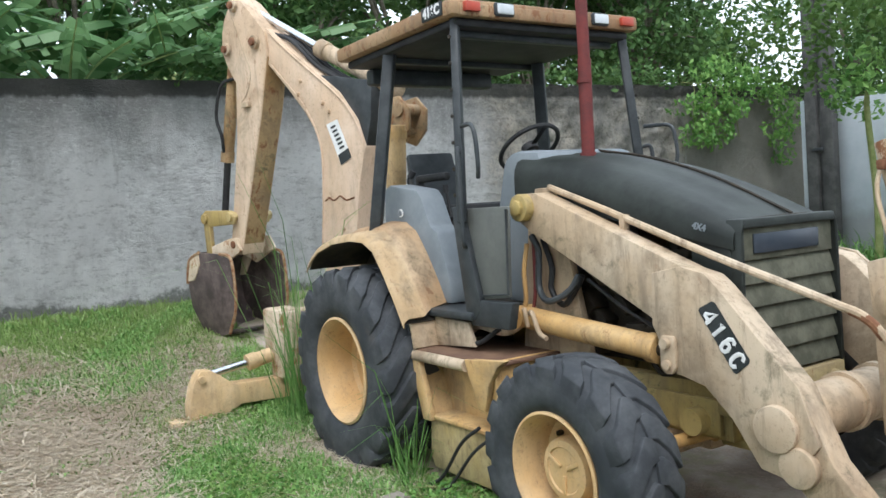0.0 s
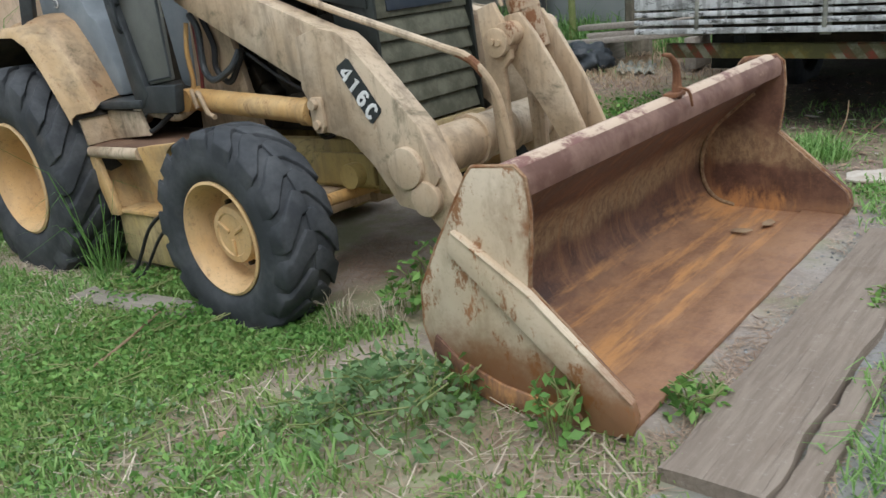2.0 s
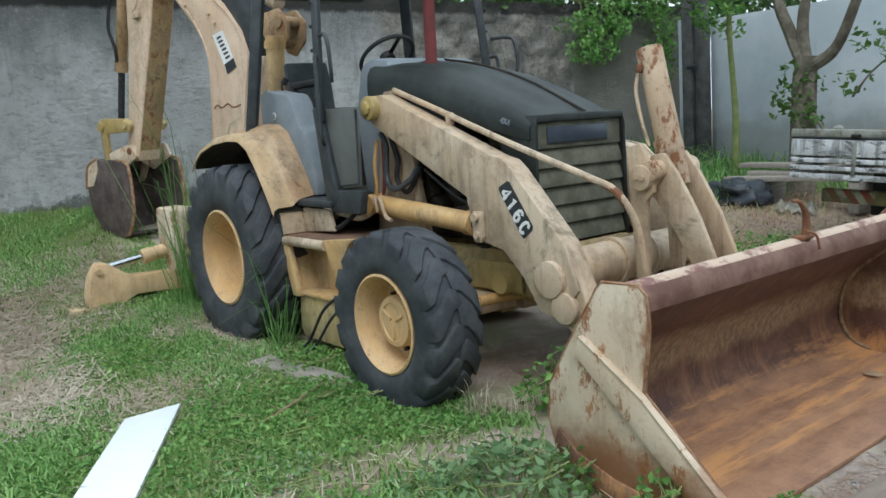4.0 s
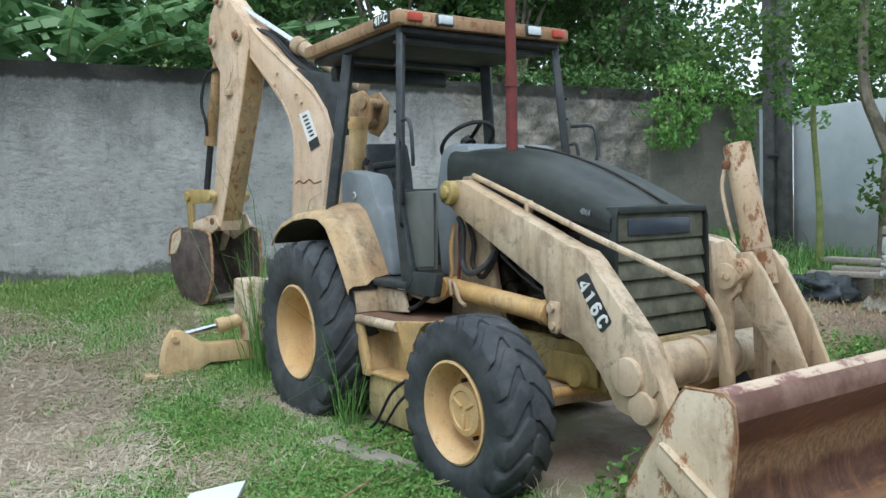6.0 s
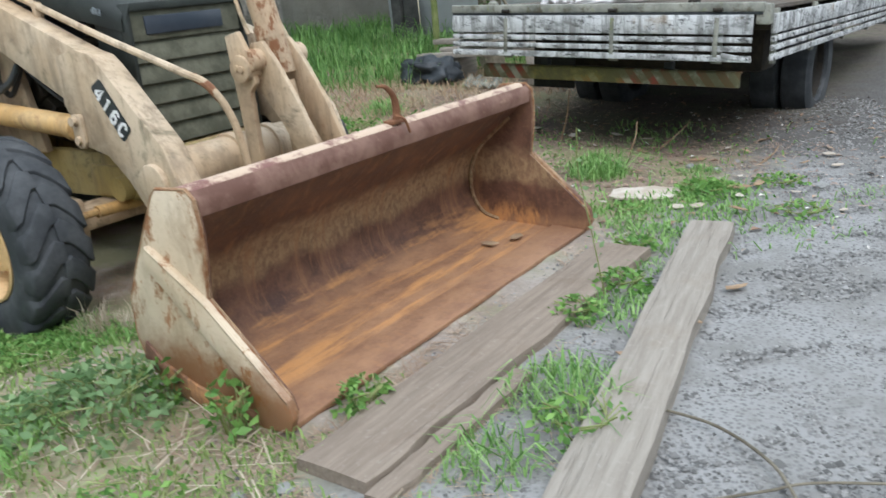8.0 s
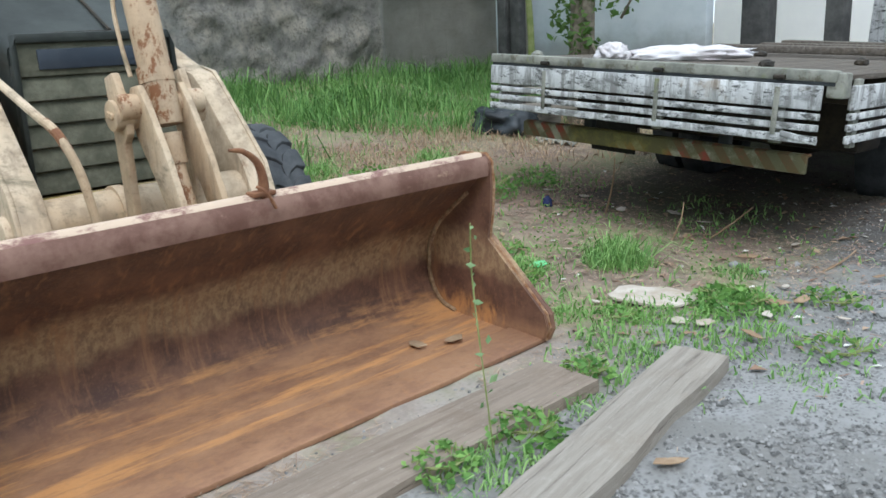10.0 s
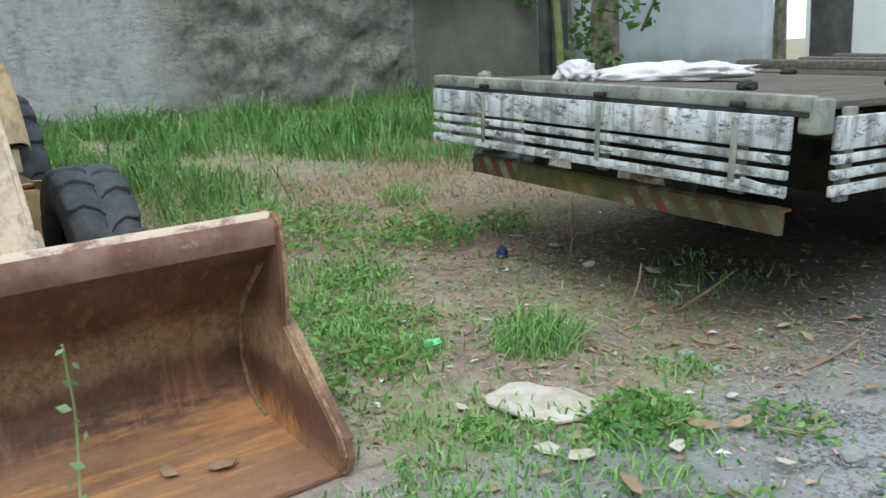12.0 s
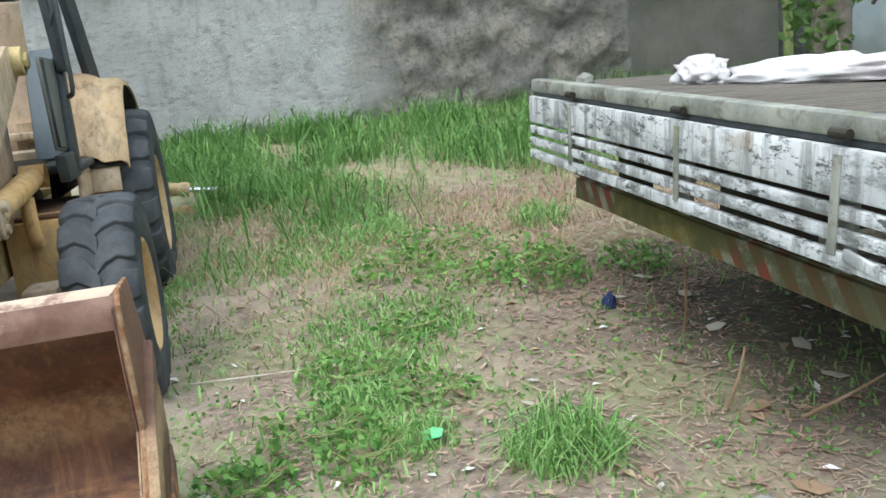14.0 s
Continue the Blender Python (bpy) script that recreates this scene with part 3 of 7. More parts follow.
def front_wheel(side):
    flip = side > 0
    y, x, z = side * 0.905, 2.10, 0.432
    rim = lathe([(0.255, -0.11), (0.261, -0.138), (0.249, -0.144), (0.237, -0.12), (0.230, -0.09), (0.222, -0.03), (0.216, 0.03), (0.195, 0.05), (0.12, 0.05), (0.0, 0.05)], 44)
    w = part("front_wheel", turned(rim, x, y, z, 0, flip), RIM, loader, "yellow steel wheel with protruding hub")
    make_tyre("front_tyre", x, y, z, 0.476, 0.31, 0.246, 17, 0.021, 0.28, 0.76, flip, "dusty black tyre with chevron lugs")
    hub = join(lathe([(0.135, 0.05), (0.135, -0.055), (0.128, -0.07), (0.1, -0.075), (0.095, -0.068), (0.0, -0.068)], 32),
               *[box(0.062 * math.cos(a), -0.072, 0.062 * math.sin(a), 0.08, 0.012, 0.018, 0.004, (0, -math.degrees(a), 0)) for a in (0.5, 2.6, 4.71)])
    part("hub", turned(hub, x, y, z, 0, flip), RIM, w, "planetary hub cover with three ribs")
    for a in np.arange(6) * math.pi / 3 + 0.3:
        part("wheel_nut", turned(rod((0.17 * math.cos(a), 0.04, 0.17 * math.sin(a)), (0.17 * math.cos(a), 0.015, 0.17 * math.sin(a)), 0.013, seg=6), x, y, z, 0, flip), DARK, w)


for s in (-1, 1):
    rear_wheel(s)
    front_wheel(s)

# chassis, axles, engine
for s in (-1, 1):
    part("chassis_rail", box(0.95, s * 0.30, 0.60, 3.0, 0.06, 0.24), MOSSY, loader)
part("rear_crossmember", box(-0.55, 0, 0.6, 0.1, 0.54, 0.26), MOSSY, loader)
part("front_mount", join(box(2.42, 0, 0.58, 0.16, 0.54, 0.28),
                     box(2.2, -0.345, 0.58, 0.42, 0.03, 0.16, 0.01), rod((2.30, -0.33, 0.56), (2.30, -0.42, 0.56), 0.06)), MOSSY, loader, "stained yellow chassis rails")
part("front_axle", join(box(2.06, 0, 0.42, 0.16, 1.35, 0.12, 0.02), box(2.06, 0, 0.45, 0.26, 0.3, 0.22, 0.04), *[box(2.06, s * 0.6, 0.43, 0.2, 0.16, 0.22, 0.03) for s in (-1, 1)]), CREAM, loader)
part("steering_cylinder", join(rod((2.24, -0.52, 0.47), (2.24, -0.12, 0.46), 0.03), rod((2.24, -0.66, 0.47), (2.24, -0.5, 0.47), 0.018), rod((2.24, -0.2, 0.46), (2.24, -0.16, 0.46), 0.042)), YELLOW, loader)
part("rear_axle", join(rod((0.08, -0.75, 0.6), (0.08, 0.75, 0.6), 0.11), box(0.08, 0, 0.6, 0.4, 0.5, 0.4, 0.06)), DARK, loader)
eng = [box(1.95, 0, 1.0, 0.95, 0.42, 0.55, 0.05)]
rng = random.Random(5)
for i in range(26):
    ex, ez = rng.uniform(1.55, 2.4), rng.uniform(0.78, 1.3)
    eng.append(box(ex, -0.22 - rng.uniform(0, 0.05), ez, rng.uniform(0.05, 0.16), 0.1, rng.uniform(0.04, 0.12), 0.012, (0, rng.uniform(-40, 40), 0)))
for i in range(9):
    a = (rng.uniform(1.5, 2.3), -0.3, rng.uniform(0.8, 1.35))
    eng.append(tube([a, (a[0] + 0.12, -0.33, a[2] - 0.08), (a[0] + 0.22, -0.3, a[2] + rng.uniform(-.2, .1))], 0.012, 6, 4))
for k, b in enumerate(eng):
    part("engine_block" if k == 0 else "engine_fitting" if k < 27 else "engine_hose", b, DARK, loader)

# hood
def hood_section(x):
    t = (x - 1.2) / 1.32
    top = 1.815 - 0.10 * t - 0.31 * t * t
    half = 0.425 - 0.065 * t
    low = 1.60 - 0.30 * t
    return top, half, low


rows = []
for i in range(15):
    x = 1.20 + 1.32 * i / 14
    top, half, low = hood_section(x)
    r = []
    for u, v in ((-1.0, 0.0), (-1.0, 0.35), (-0.985, 0.62), (-0.93, 0.82), (-0.8, 0.93), (-0.55, 0.985), (-0.25, 1.0), (-0.2, 1.03), (0, 1.035), (0.2, 1.03), (0.25, 1.0), (0.55, 0.985), (0.8, 0.93), (0.93, 0.82), (0.985, 0.62), (1.0, 0.35), (1.0, 0.0)):
        r.append((x, u * half, low + v * (top - low)))
    rows.append(r)
hood = part("hood", sheet(rows, 0.012), HOOD, loader, "weathered black engine hood", 40)
part("hood_seam", join(tube([(1.3, 0.115, 1.822), (1.7, 0.10, 1.745), (2.1, 0.09, 1.615), (2.5, 0.08, 1.43)], 0.008, 6), tube([(2.50, -0.33, 1.39), (2.505, -0.2, 1.418), (2.51, 0.2, 1.418), (2.5, 0.33, 1.39)], 0.009, 6)), DARK, hood)
text_part("hood_lettering", "4X4", 0.04, pose(2.36, -0.371, 1.40, 90, 14, 3), GREY, hood)
# grille housing with louvres
g_frame = join(plate([(-0.36, 0.74), (-0.35, 1.36), (-0.325, 1.425), (0.325, 1.425), (0.35, 1.36), (0.36, 0.74), (0.338, 0.74), (0.325, 1.385), (-0.325, 1.385), (-0.338, 0.74)], 2.46, 2.55, 0.008, "x"),
               box(2.40, -0.345, 1.05, 0.2, 0.02, 0.6, 0.005), box(2.40, 0.345, 1.05, 0.2, 0.02, 0.6, 0.005), box(2.42, 0, 1.40, 0.2, 0.62, 0.03, 0.008))
grille = part("grille_frame", g_frame, HOOD, loader, "black grille surround")
part("grille_backing", box(2.455, 0, 1.06, 0.02, 0.65, 0.64, 0), DARK, grille)
for i in range(5):
    z0 = 0.755 + 0.098 * i
    hw = 0.336 - 0.0022 * i
    part("grille_louvre", sheet([[(2.500, -hw, z0 + 0.112), (2.500, hw, z0 + 0.112)], [(2.514, -hw, z0 + 0.098), (2.514, hw, z0 + 0.098)], [(2.536, -hw, z0 + 0.020), (2.536, hw, z0 + 0.020)], [(2.536, -hw, z0 + 0.006), (2.536, hw, z0 + 0.006)], [(2.515, -hw, z0), (2.515, hw, z0)]], 0.004), GRILLE, grille)
part("grille_head", box(2.515, 0, 1.318, 0.03, 0.65, 0.135, 0.004), GRILLE, grille)
part("grille_window", box(2.535, -0.02, 1.318, 0.012, 0.46, 0.085, 0.006), GLASSY, grille, "dusty dark window strip")
part("front_bolster", join(box(2.47, 0, 0.67, 0.16, 0.72, 0.15, 0.012), rod((2.53, 0.26, 0.69), (2.58, 0.26, 0.69), 0.025), rod((2.53, -0.26, 0.69), (2.58, -0.26, 0.69), 0.025)), MOSSY, loader, "mossy yellow front bolster")
part("exhaust_pipe", join(rod((1.44, -0.10, 1.72), (1.44, -0.09, 2.30), 0.036), rod((1.44, -0.09, 2.29), (1.44, -0.085, 2.82), 0.032), rod((1.44, -0.1, 2.17), (1.44, -0.1, 2.19), 0.039), rod((1.44, -0.1, 1.72), (1.44, -0.1, 1.80), 0.043)), EXHAUST, loader, "tall red-brown exhaust pipe")

# loader arms
ARM = [(1.36, 1.53), (1.40, 1.60), (1.50, 1.60), (2.44, 1.235), (2.52, 1.215), (2.575, 1.17), (2.90, 0.82), (3.02, 0.56), (3.36, 0.19), (3.30, 0.11), (3.10, 0.19), (2.93, 0.40), (2.86, 0.47), (2.74, 0.49), (2.62, 0.66), (2.50, 0.77), (2.33, 0.81), (2.27, 1.0), (1.44, 1.41), (1.36, 1.46)]
LOWER = [(2.25, 1.22), (2.40, 1.25), (2.52, 1.225), (2.58, 1.17), (2.91, 0.82), (2.98, 0.62), (2.86, 0.47), (2.74, 0.49), (2.62, 0.66), (2.50, 0.77), (2.33, 0.81), (2.24, 1.0)]
for s in (-1, 1):
    lo, hi = sorted((s * 0.43, s * 0.54))
    arm = part("loader_arm", plate(ARM, lo, hi, 0.008), CREAM, loader, "faded cream cranked loader arm with grime")
    lo2, hi2 = sorted((s * 0.535, s * 0.556))
    part("side_plate", plate(LOWER, lo2, hi2, 0.004), CREAM, arm)
    part("pivot_boss", join(rod((1.42, s * 0.38, 1.53), (1.42, s * 0.59, 1.53), 0.07, bev=0.008), rod((1.42, s * 0.585, 1.53), (1.42, s * 0.61, 1.53), 0.04, seg=8, bev=0.004)), MOSSY, arm, "olive pivot pin boss")
    part("cross_pin", join(rod((2.82, s * 0.5, 0.66), (2.82, s * 0.585, 0.66), 0.088, seg=32, bev=0.006)), CREAM, arm)
    part("lower_pin", rod((2.90, s * 0.5, 0.53), (2.90, s * 0.575, 0.53), 0.075, seg=32, bev=0.006), CREAM, arm)
    clip = part("rod_bracket", join(plate([(2.30, 0.96), (2.36, 0.96), (2.37, 0.94), (2.37, 0.83), (2.35, 0.80), (2.31, 0.80), (2.29, 0.83), (2.29, 0.94)], *sorted((s * 0.55, s * 0.575)), 0.006), rod((2.33, s * 0.57, 0.93), (2.33, s * 0.6, 0.93), 0.022), rod((2.33, s * 0.57, 0.84), (2.33, s * 0.59, 0.84), 0.02)), CREAM, arm)
    cyl = part("lift_cylinder", join(rod((1.36, s * 0.50, 0.955), (2.21, s * 0.50, 0.885), 0.058, seg=24, bev=0.006), rod((2.17, s * 0.50, 0.888), (2.23, s * 0.5, 0.883), 0.066, seg=24, bev=0.004), rod((1.30, s * 0.44, 0.96), (1.30, s * 0.56, 0.96), 0.06)), YELLOW, loader, "grimy yellow hydraulic lift cylinder")
    part("piston_rod", rod((2.2, s * 0.5, 0.886), (2.36, s * 0.5, 0.873), 0.03), DARK, cyl)
    # hydraulic steel line over the arm
    if s < 0:
        part("hydraulic_line", tube([(1.50, s * 0.44, 1.625), (1.9, s * 0.44, 1.49), (2.44, s * 0.44, 1.30), (2.95, s * 0.42, 1.125), (3.09, s * 0.40, 1.06), (3.17, s * 0.37, 0.92), (3.19, s * 0.34, 0.70)], 0.017, 10), CREAM, arm, "rust-ended cream hydraulic pipe")
        part("pipe_rust", tube([(3.02, s * 0.412, 1.10), (3.09, s * 0.40, 1.06), (3.135, s * 0.385, 1.0)], 0.0182, 10), RUSTBAR, arm)
        part("pipe_clamp", box(2.0, s * 0.44, 1.43, 0.03, 0.04, 0.08, 0.004), CREAM, arm)
    tower = part("loader_tower", plate([(1.28, 1.55), (1.50, 1.58), (1.70, 0.72), (1.16, 0.72)], *sorted((s * 0.36, s * 0.40)), 0.006), CREAM, loader, "stained cream loader tower plate")
    part("tower_cap", box(1.44, s * 0.38, 1.56, 0.16, 0.09, 0.13, 0.01), CREAM, tower)
    part("brace", box(1.98, s * 0.34, 1.06, 0.8, 0.04, 0.035, 0.006, (0, 26, 0)), CREAM, loader)
decal = part("model_decal", plate([(2.490, 1.075), (2.494, 1.086), (2.556, 1.117), (2.570, 1.112), (2.716, 0.903), (2.712, 0.888), (2.655, 0.842), (2.642, 0.846)], -0.5575, -0.5600, 0), DECAL, loader, "black decal with white model number")
STROKES = {"4": [[(0.6, 0.0), (0.6, 1.0), (0.0, 0.32), (0.0, 0.27), (0.78, 0.27)]], "1": [[(0.12, 0.80), (0.38, 1.0), (0.38, 0.0)]],
           "6": [[(0.66, 0.84), (0.5, 0.98), (0.26, 0.98), (0.08, 0.78), (0.05, 0.3), (0.16, 0.06), (0.4, 0.0), (0.62, 0.1), (0.68, 0.32), (0.58, 0.54), (0.36, 0.6), (0.12, 0.48)]],
           "C": [[(0.7, 0.76), (0.58, 0.95), (0.34, 1.0), (0.12, 0.85), (0.04, 0.5), (0.12, 0.15), (0.34, 0.0), (0.58, 0.05), (0.7, 0.24)]]}
for k, ch in enumerate("416C"):
    bm = join(*[tube([(0.052 * (a - 0.38), 0.070 * (b - 0.5), 0) for a, b in st], 0.0088, 8, 1, False) for st in STROKES[ch]])
    bm.transform(pose(2.546 + 0.0385 * k, -0.5625, 1.056 - 0.0535 * k, 90, 54, 0) @ Matrix.Diagonal((1, 1, 0.15, 1)))
    part("numeral", bm, WHITE, decal, "white painted numeral")
part("cross_tube", join(rod((2.82, -0.5, 0.68), (2.82, 0.5, 0.68), 0.105, seg=32), rod((2.82, -0.14, 0.68), (2.82, -0.10, 0.68), 0.12, seg=32), rod((2.82, 0.14, 0.68), (2.82, 0.10, 0.68), 0.12, seg=32)), CREAM, loader, "stained cream torque tube")

# bucket linkage
tilt = part("tilt_cylinder", join(rod((3.13, 0, 1.05), (2.985, 0, 1.70), 0.062, seg=28, bev=0.006), rod((3.09, 0, 1.21), (3.075, 0, 1.27), 0.068, seg=28), rod((3.13, 0, 1.02), (3.15, 0, 0.9), 0.05)), TILTP, loader, "upright cream tilt cylinder flaking to rust")
part("piston_rod", rod((3.15, 0, 0.92), (3.32, 0, 0.52), 0.034, 0.028), TILTP, tilt)
part("oil_pipe", tube([(2.975, -0.07, 1.60), (2.965, -0.08, 1.5), (2.995, -0.082, 1.36), (3.03, -0.078, 1.24)], 0.009, 8), CREAM, tilt)
part("elbow", box(2.98, -0.068, 1.605, 0.03, 0.035, 0.04, 0.008), RUSTBAR, tilt)
for y in (-0.135, 0.135):
    lever = part("lever_plate", join(plate([(2.95, 1.24), (3.03, 1.26), (3.10, 1.12), (3.10, 1.03), (3.06, 0.99), (3.06, 0.6), (2.99, 0.58), (2.97, 0.98)], y - 0.016, y + 0.016, 0.006)), CREAM, loader, "cream lever plate")
    part("pin_cap", join(rod((3.05, y - 0.05, 1.10), (3.05, y + 0.05, 1.10), 0.06, seg=24, bev=0.005), rod((3.04, y - 0.06, 1.105), (3.04, y + 0.06, 1.105), 0.014, seg=6), rod((3.07, y - 0.06, 1.10), (3.07, y + 0.06, 1.10), 0.014, seg=6)), CREAM, lever)
    yy = y * 0.62
    part("link_plate", plate([(3.05, 1.20), (3.12, 1.21), (3.19, 1.12), (3.30, 0.93), (3.39, 0.72), (3.43, 0.60), (3.36, 0.58), (3.30, 0.64), (3.18, 0.84), (3.05, 1.02), (3.02, 1.12)], yy - 0.014, yy + 0.014, 0.006), CREAM, loader, "curved cream bucket link")
part("link_pin", rod((3.09, -0.17, 1.13), (3.09, 0.17, 1.13), 0.05, seg=24, bev=0.005), TILTP, loader)

# front bucket
RUSTWELD = simple("pale_rust_weld", (0.38, 0.27, 0.16), (0.17, 0.095, 0.055), 26, 0.85, bump=0.8)
BY0, BY1 = -1.085, 1.13
SHELL = [(3.765, 0.80), (3.72, 0.735), (3.63, 0.65), (3.53, 0.57), (3.435, 0.485), (3.37, 0.385), (3.35, 0.26), (3.372, 0.165), (3.43, 0.095), (3.52, 0.066), (3.66, 0.058), (3.85, 0.050), (4.05, 0.042)]
prof = [Vector((x, 0, z)) for x, z in SHELL]
prof = smooth_line(prof, 4)
ny = 24
rows = [[(p.x, BY0 + (BY1 - BY0) * k / ny, p.z) for k in range(ny + 1)] for p in prof]
bucket = part("bucket_shell", sheet(rows, 0.022), RUST, loader, "wide rusted loader bucket resting on the ground", 50)
SIDEP = [(3.54, 0.76), (3.565, 0.80), (3.59, 0.825), (3.745, 0.832), (3.778, 0.80), (3.785, 0.70), (3.775, 0.58), (3.755, 0.455), (4.075, 0.165), (4.09, 0.11), (4.07, 0.05), (3.95, 0.03), (3.62, 0.03), (3.43, 0.075), (3.335, 0.16), (3.305, 0.26), (3.318, 0.40), (3.41, 0.56)]
for y, out in ((BY0, -1), (BY1, 1)):
    sp = part("bucket_side", plate(SIDEP, *sorted((y, y + out * 0.018)), 0.004), SIDE if out < 0 else RUST, bucket, "cream bucket side with rust along the edges")
    part("side_cutter", plate([(3.492, 0.622), (3.53, 0.607), (3.765, 0.457), (4.088, 0.165), (4.10, 0.10), (4.075, 0.045), (3.94, 0.032), (3.918, 0.165), (3.468, 0.550)], *sorted((y + out * 0.016, y + out * 0.040)), 0.004), SIDE if out < 0 else RUST, sp, "welded side cutter plate")
    part("cutter_ridge", tube([(3.50, y + out * 0.036, 0.615), (3.76, y + out * 0.036, 0.450), (4.085, y + out * 0.036, 0.16)], 0.009, 6, 1, False), SIDE if out < 0 else RUST, sp)
    loop = SIDEP + SIDEP[:1]
    part("rusty_edge", tube([(a, y + out * 0.012, b) for a, b in loop], 0.0075, 6, 1, False), ORANGE, sp, "flaking orange rusted rim")
    part("inner_lining", plate([(3.70 + (a - 3.70) * 0.985, 0.40 + (b - 0.40) * 0.985) for a, b in SIDEP], *sorted((y - out * 0.006, y - out * 0.001)), 0), RUST, sp)
    part("wear_shoe", plate([(3.335, 0.17), (3.43, 0.07), (3.62, 0.022), (3.93, 0.022), (3.90, 0.075), (3.62, 0.11), (3.45, 0.165), (3.36, 0.24)], *sorted((y + out * 0.014, y + out * 0.028)), 0.004), RUST, sp)
for y in (BY0 + 0.012, BY1 - 0.012):
    part("weld_bead", tube([(x + 0.012, y, z + 0.004) for x, z in SHELL[2:-3]], 0.011, 6, 4), RUSTWELD, bucket)
part("bucket_lip", rod((3.70, BY0 - 0.012, 0.785), (3.70, BY1 + 0.012, 0.785), 0.052, seg=28, bev=0.01), PALELIP, bucket, "flaking rounded top lip with its highlight painted pale")
part("lip_plate", sheet([[(3.752, BY0 - 0.008, 0.823), (3.752, BY1 + 0.008, 0.823)], [(3.770, BY0 - 0.008, 0.80), (3.770, BY1 + 0.008, 0.80)], [(3.776, BY0 - 0.008, 0.77), (3.776, BY1 + 0.008, 0.77)], [(3.770, BY0 - 0.008, 0.738), (3.770, BY1 + 0.008, 0.738)]], 0.010), LIP, bucket, "maroon front of the lip")
part("cutting_edge", box(3.965, (BY0 + BY1) / 2, 0.048, 0.19, BY1 - BY0 + 0.05, 0.022, 0.004, (0, 3, 0)), RUST, bucket, "brown steel cutting edge")
hook = tube([(3.725, 0.04, 0.82), (3.73, 0.042, 0.89), (3.735, 0.022, 0.95), (3.735, -0.025, 0.992), (3.73, -0.075, 1.002)], 0.021, 10, 8, True, 0.006)
hk = part("tow_hook", join(hook, box(3.72, 0.035, 0.838, 0.06, 0.09, 0.018, 0.006), tube([(3.755, 0.0, 0.87), (3.785, 0.02, 0.85), (3.785, 0.05, 0.79)], 0.006, 6)), RUSTBAR, bucket, "rusty welded hook")

# cab
part("roof", join(box(0.425, 0, 2.615, 1.37, 1.40, 0.09, 0.022), box(1.105, 0, 2.60, 0.03, 1.30, 0.07, 0.012)), ROOFP, loader, "cream canopy roof streaked with rust")
part("roof_lining", box(0.43, 0, 2.545, 1.28, 1.30, 0.05, 0.02), BLACK, loader, "black underside of the canopy")
part("roof_beam", box(0.95, 0, 2.51, 0.05, 1.2, 0.05, 0.01), POST, loader)
part("roof_beam", box(0.2, 0, 2.51, 0.05, 1.2, 0.05, 0.01), POST, loader)
part("rear_visor", box(-0.19, 0, 2.47, 0.10, 1.0, 0.11, 0.02), POST, loader)
for s in (-1, 1):
    part("roof_lamp", box(1.125, s * 0.36, 2.612, 0.03, 0.135, 0.075, 0.018), POST, loader)
    part("lamp_glass", box(1.140, s * 0.36, 2.612, 0.015, 0.11, 0.056, 0.014), LENS, loader, "rectangular work light")
    part("marker_light", box(1.13, s * 0.58, 2.612, 0.03, 0.10, 0.052, 0.006), RED, loader, "faded red marker light")
    part("rear_post", box(0, 0, 0, 0.085, 0.075, 1.16, 0.018), POST, loader, "dark steel canopy post").matrix_local = look((0.21, s * 0.655, 2.0), (0.27, s * 0.59, 2.57))
    part("front_post", box(0, 0, 0, 0.045, 0.055, 1.10, 0.008), POST, loader, "drilled dark steel front post").matrix_local = look((1.06, s * 0.665, 2.02), (1.03, s * 0.625, 2.57))
    for k in range(7):
        z = 1.62 + 0.14 * k
        part("bolt", rod((1.06, s * (0.72 - 0.035 * (z - 1.5)), z), (1.06, s * (0.727 - 0.035 * (z - 1.5)), z), 0.011, seg=8), DARK, loader)
    part("handrail", tube([(1.09, s * 0.70, 1.86), (1.13, s * 0.735, 1.84), (1.14, s * 0.74, 1.6), (1.14, s * 0.74, 1.38), (1.11, s * 0.71, 1.34)], 0.013, 8), POST, loader)
    part("grab_handle", tube([(1.12, s * 0.69, 1.98), (1.27, s * 0.74, 1.97), (1.31, s * 0.745, 1.90), (1.32, s * 0.745, 1.76), (1.28, s * 0.72, 1.70)], 0.012, 8), POST, loader)
    # side door frame and panel
    part("door_frame", join(plate([(0.98, 1.56), (1.06, 1.56), (1.20, 1.02), (1.14, 0.95), (1.07, 0.95)], *sorted((s * 0.655, s * 0.70)), 0.008), plate([(1.07, 1.06), (1.46, 1.06), (1.42, 0.92), (1.10, 0.92)], *sorted((s * 0.64, s * 0.695)), 0.01)), POST, loader, "black step-through frame")
    part("door_panel", plate([(1.03, 1.545), (1.43, 1.545), (1.40, 1.08), (1.17, 1.06)], *sorted((s * 0.64, s * 0.665)), 0.01), DOORGREY, loader, "faded grey-green side panel")
    part("panel_edge", tube([(1.035, s * 0.668, 1.53), (1.17, s * 0.668, 1.08), (1.40, s * 0.668, 1.10), (1.425, s * 0.668, 1.53)], 0.008, 6, 8, False), POST, loader)
    part("footstep", box(0.86, s * 0.60, 0.97, 0.55, 0.24, 0.045, 0.012), POST, loader, "dark grey foot step")
    # rear fender
    FP = [(-0.53, 1.235), (-0.46, 1.30), (-0.33, 1.37), (-0.10, 1.425), (0.14, 1.445), (0.32, 1.435), (0.44, 1.378), (0.56, 1.235), (0.67, 1.075), (0.745, 0.953)]
    rows = [[(x, s * y, z + dz) for x, z in FP] for y, dz in ((0.755, 0.012), (0.775, 0.0), (0.87, 0.0), (0.902, -0.018), (0.912, -0.05))]
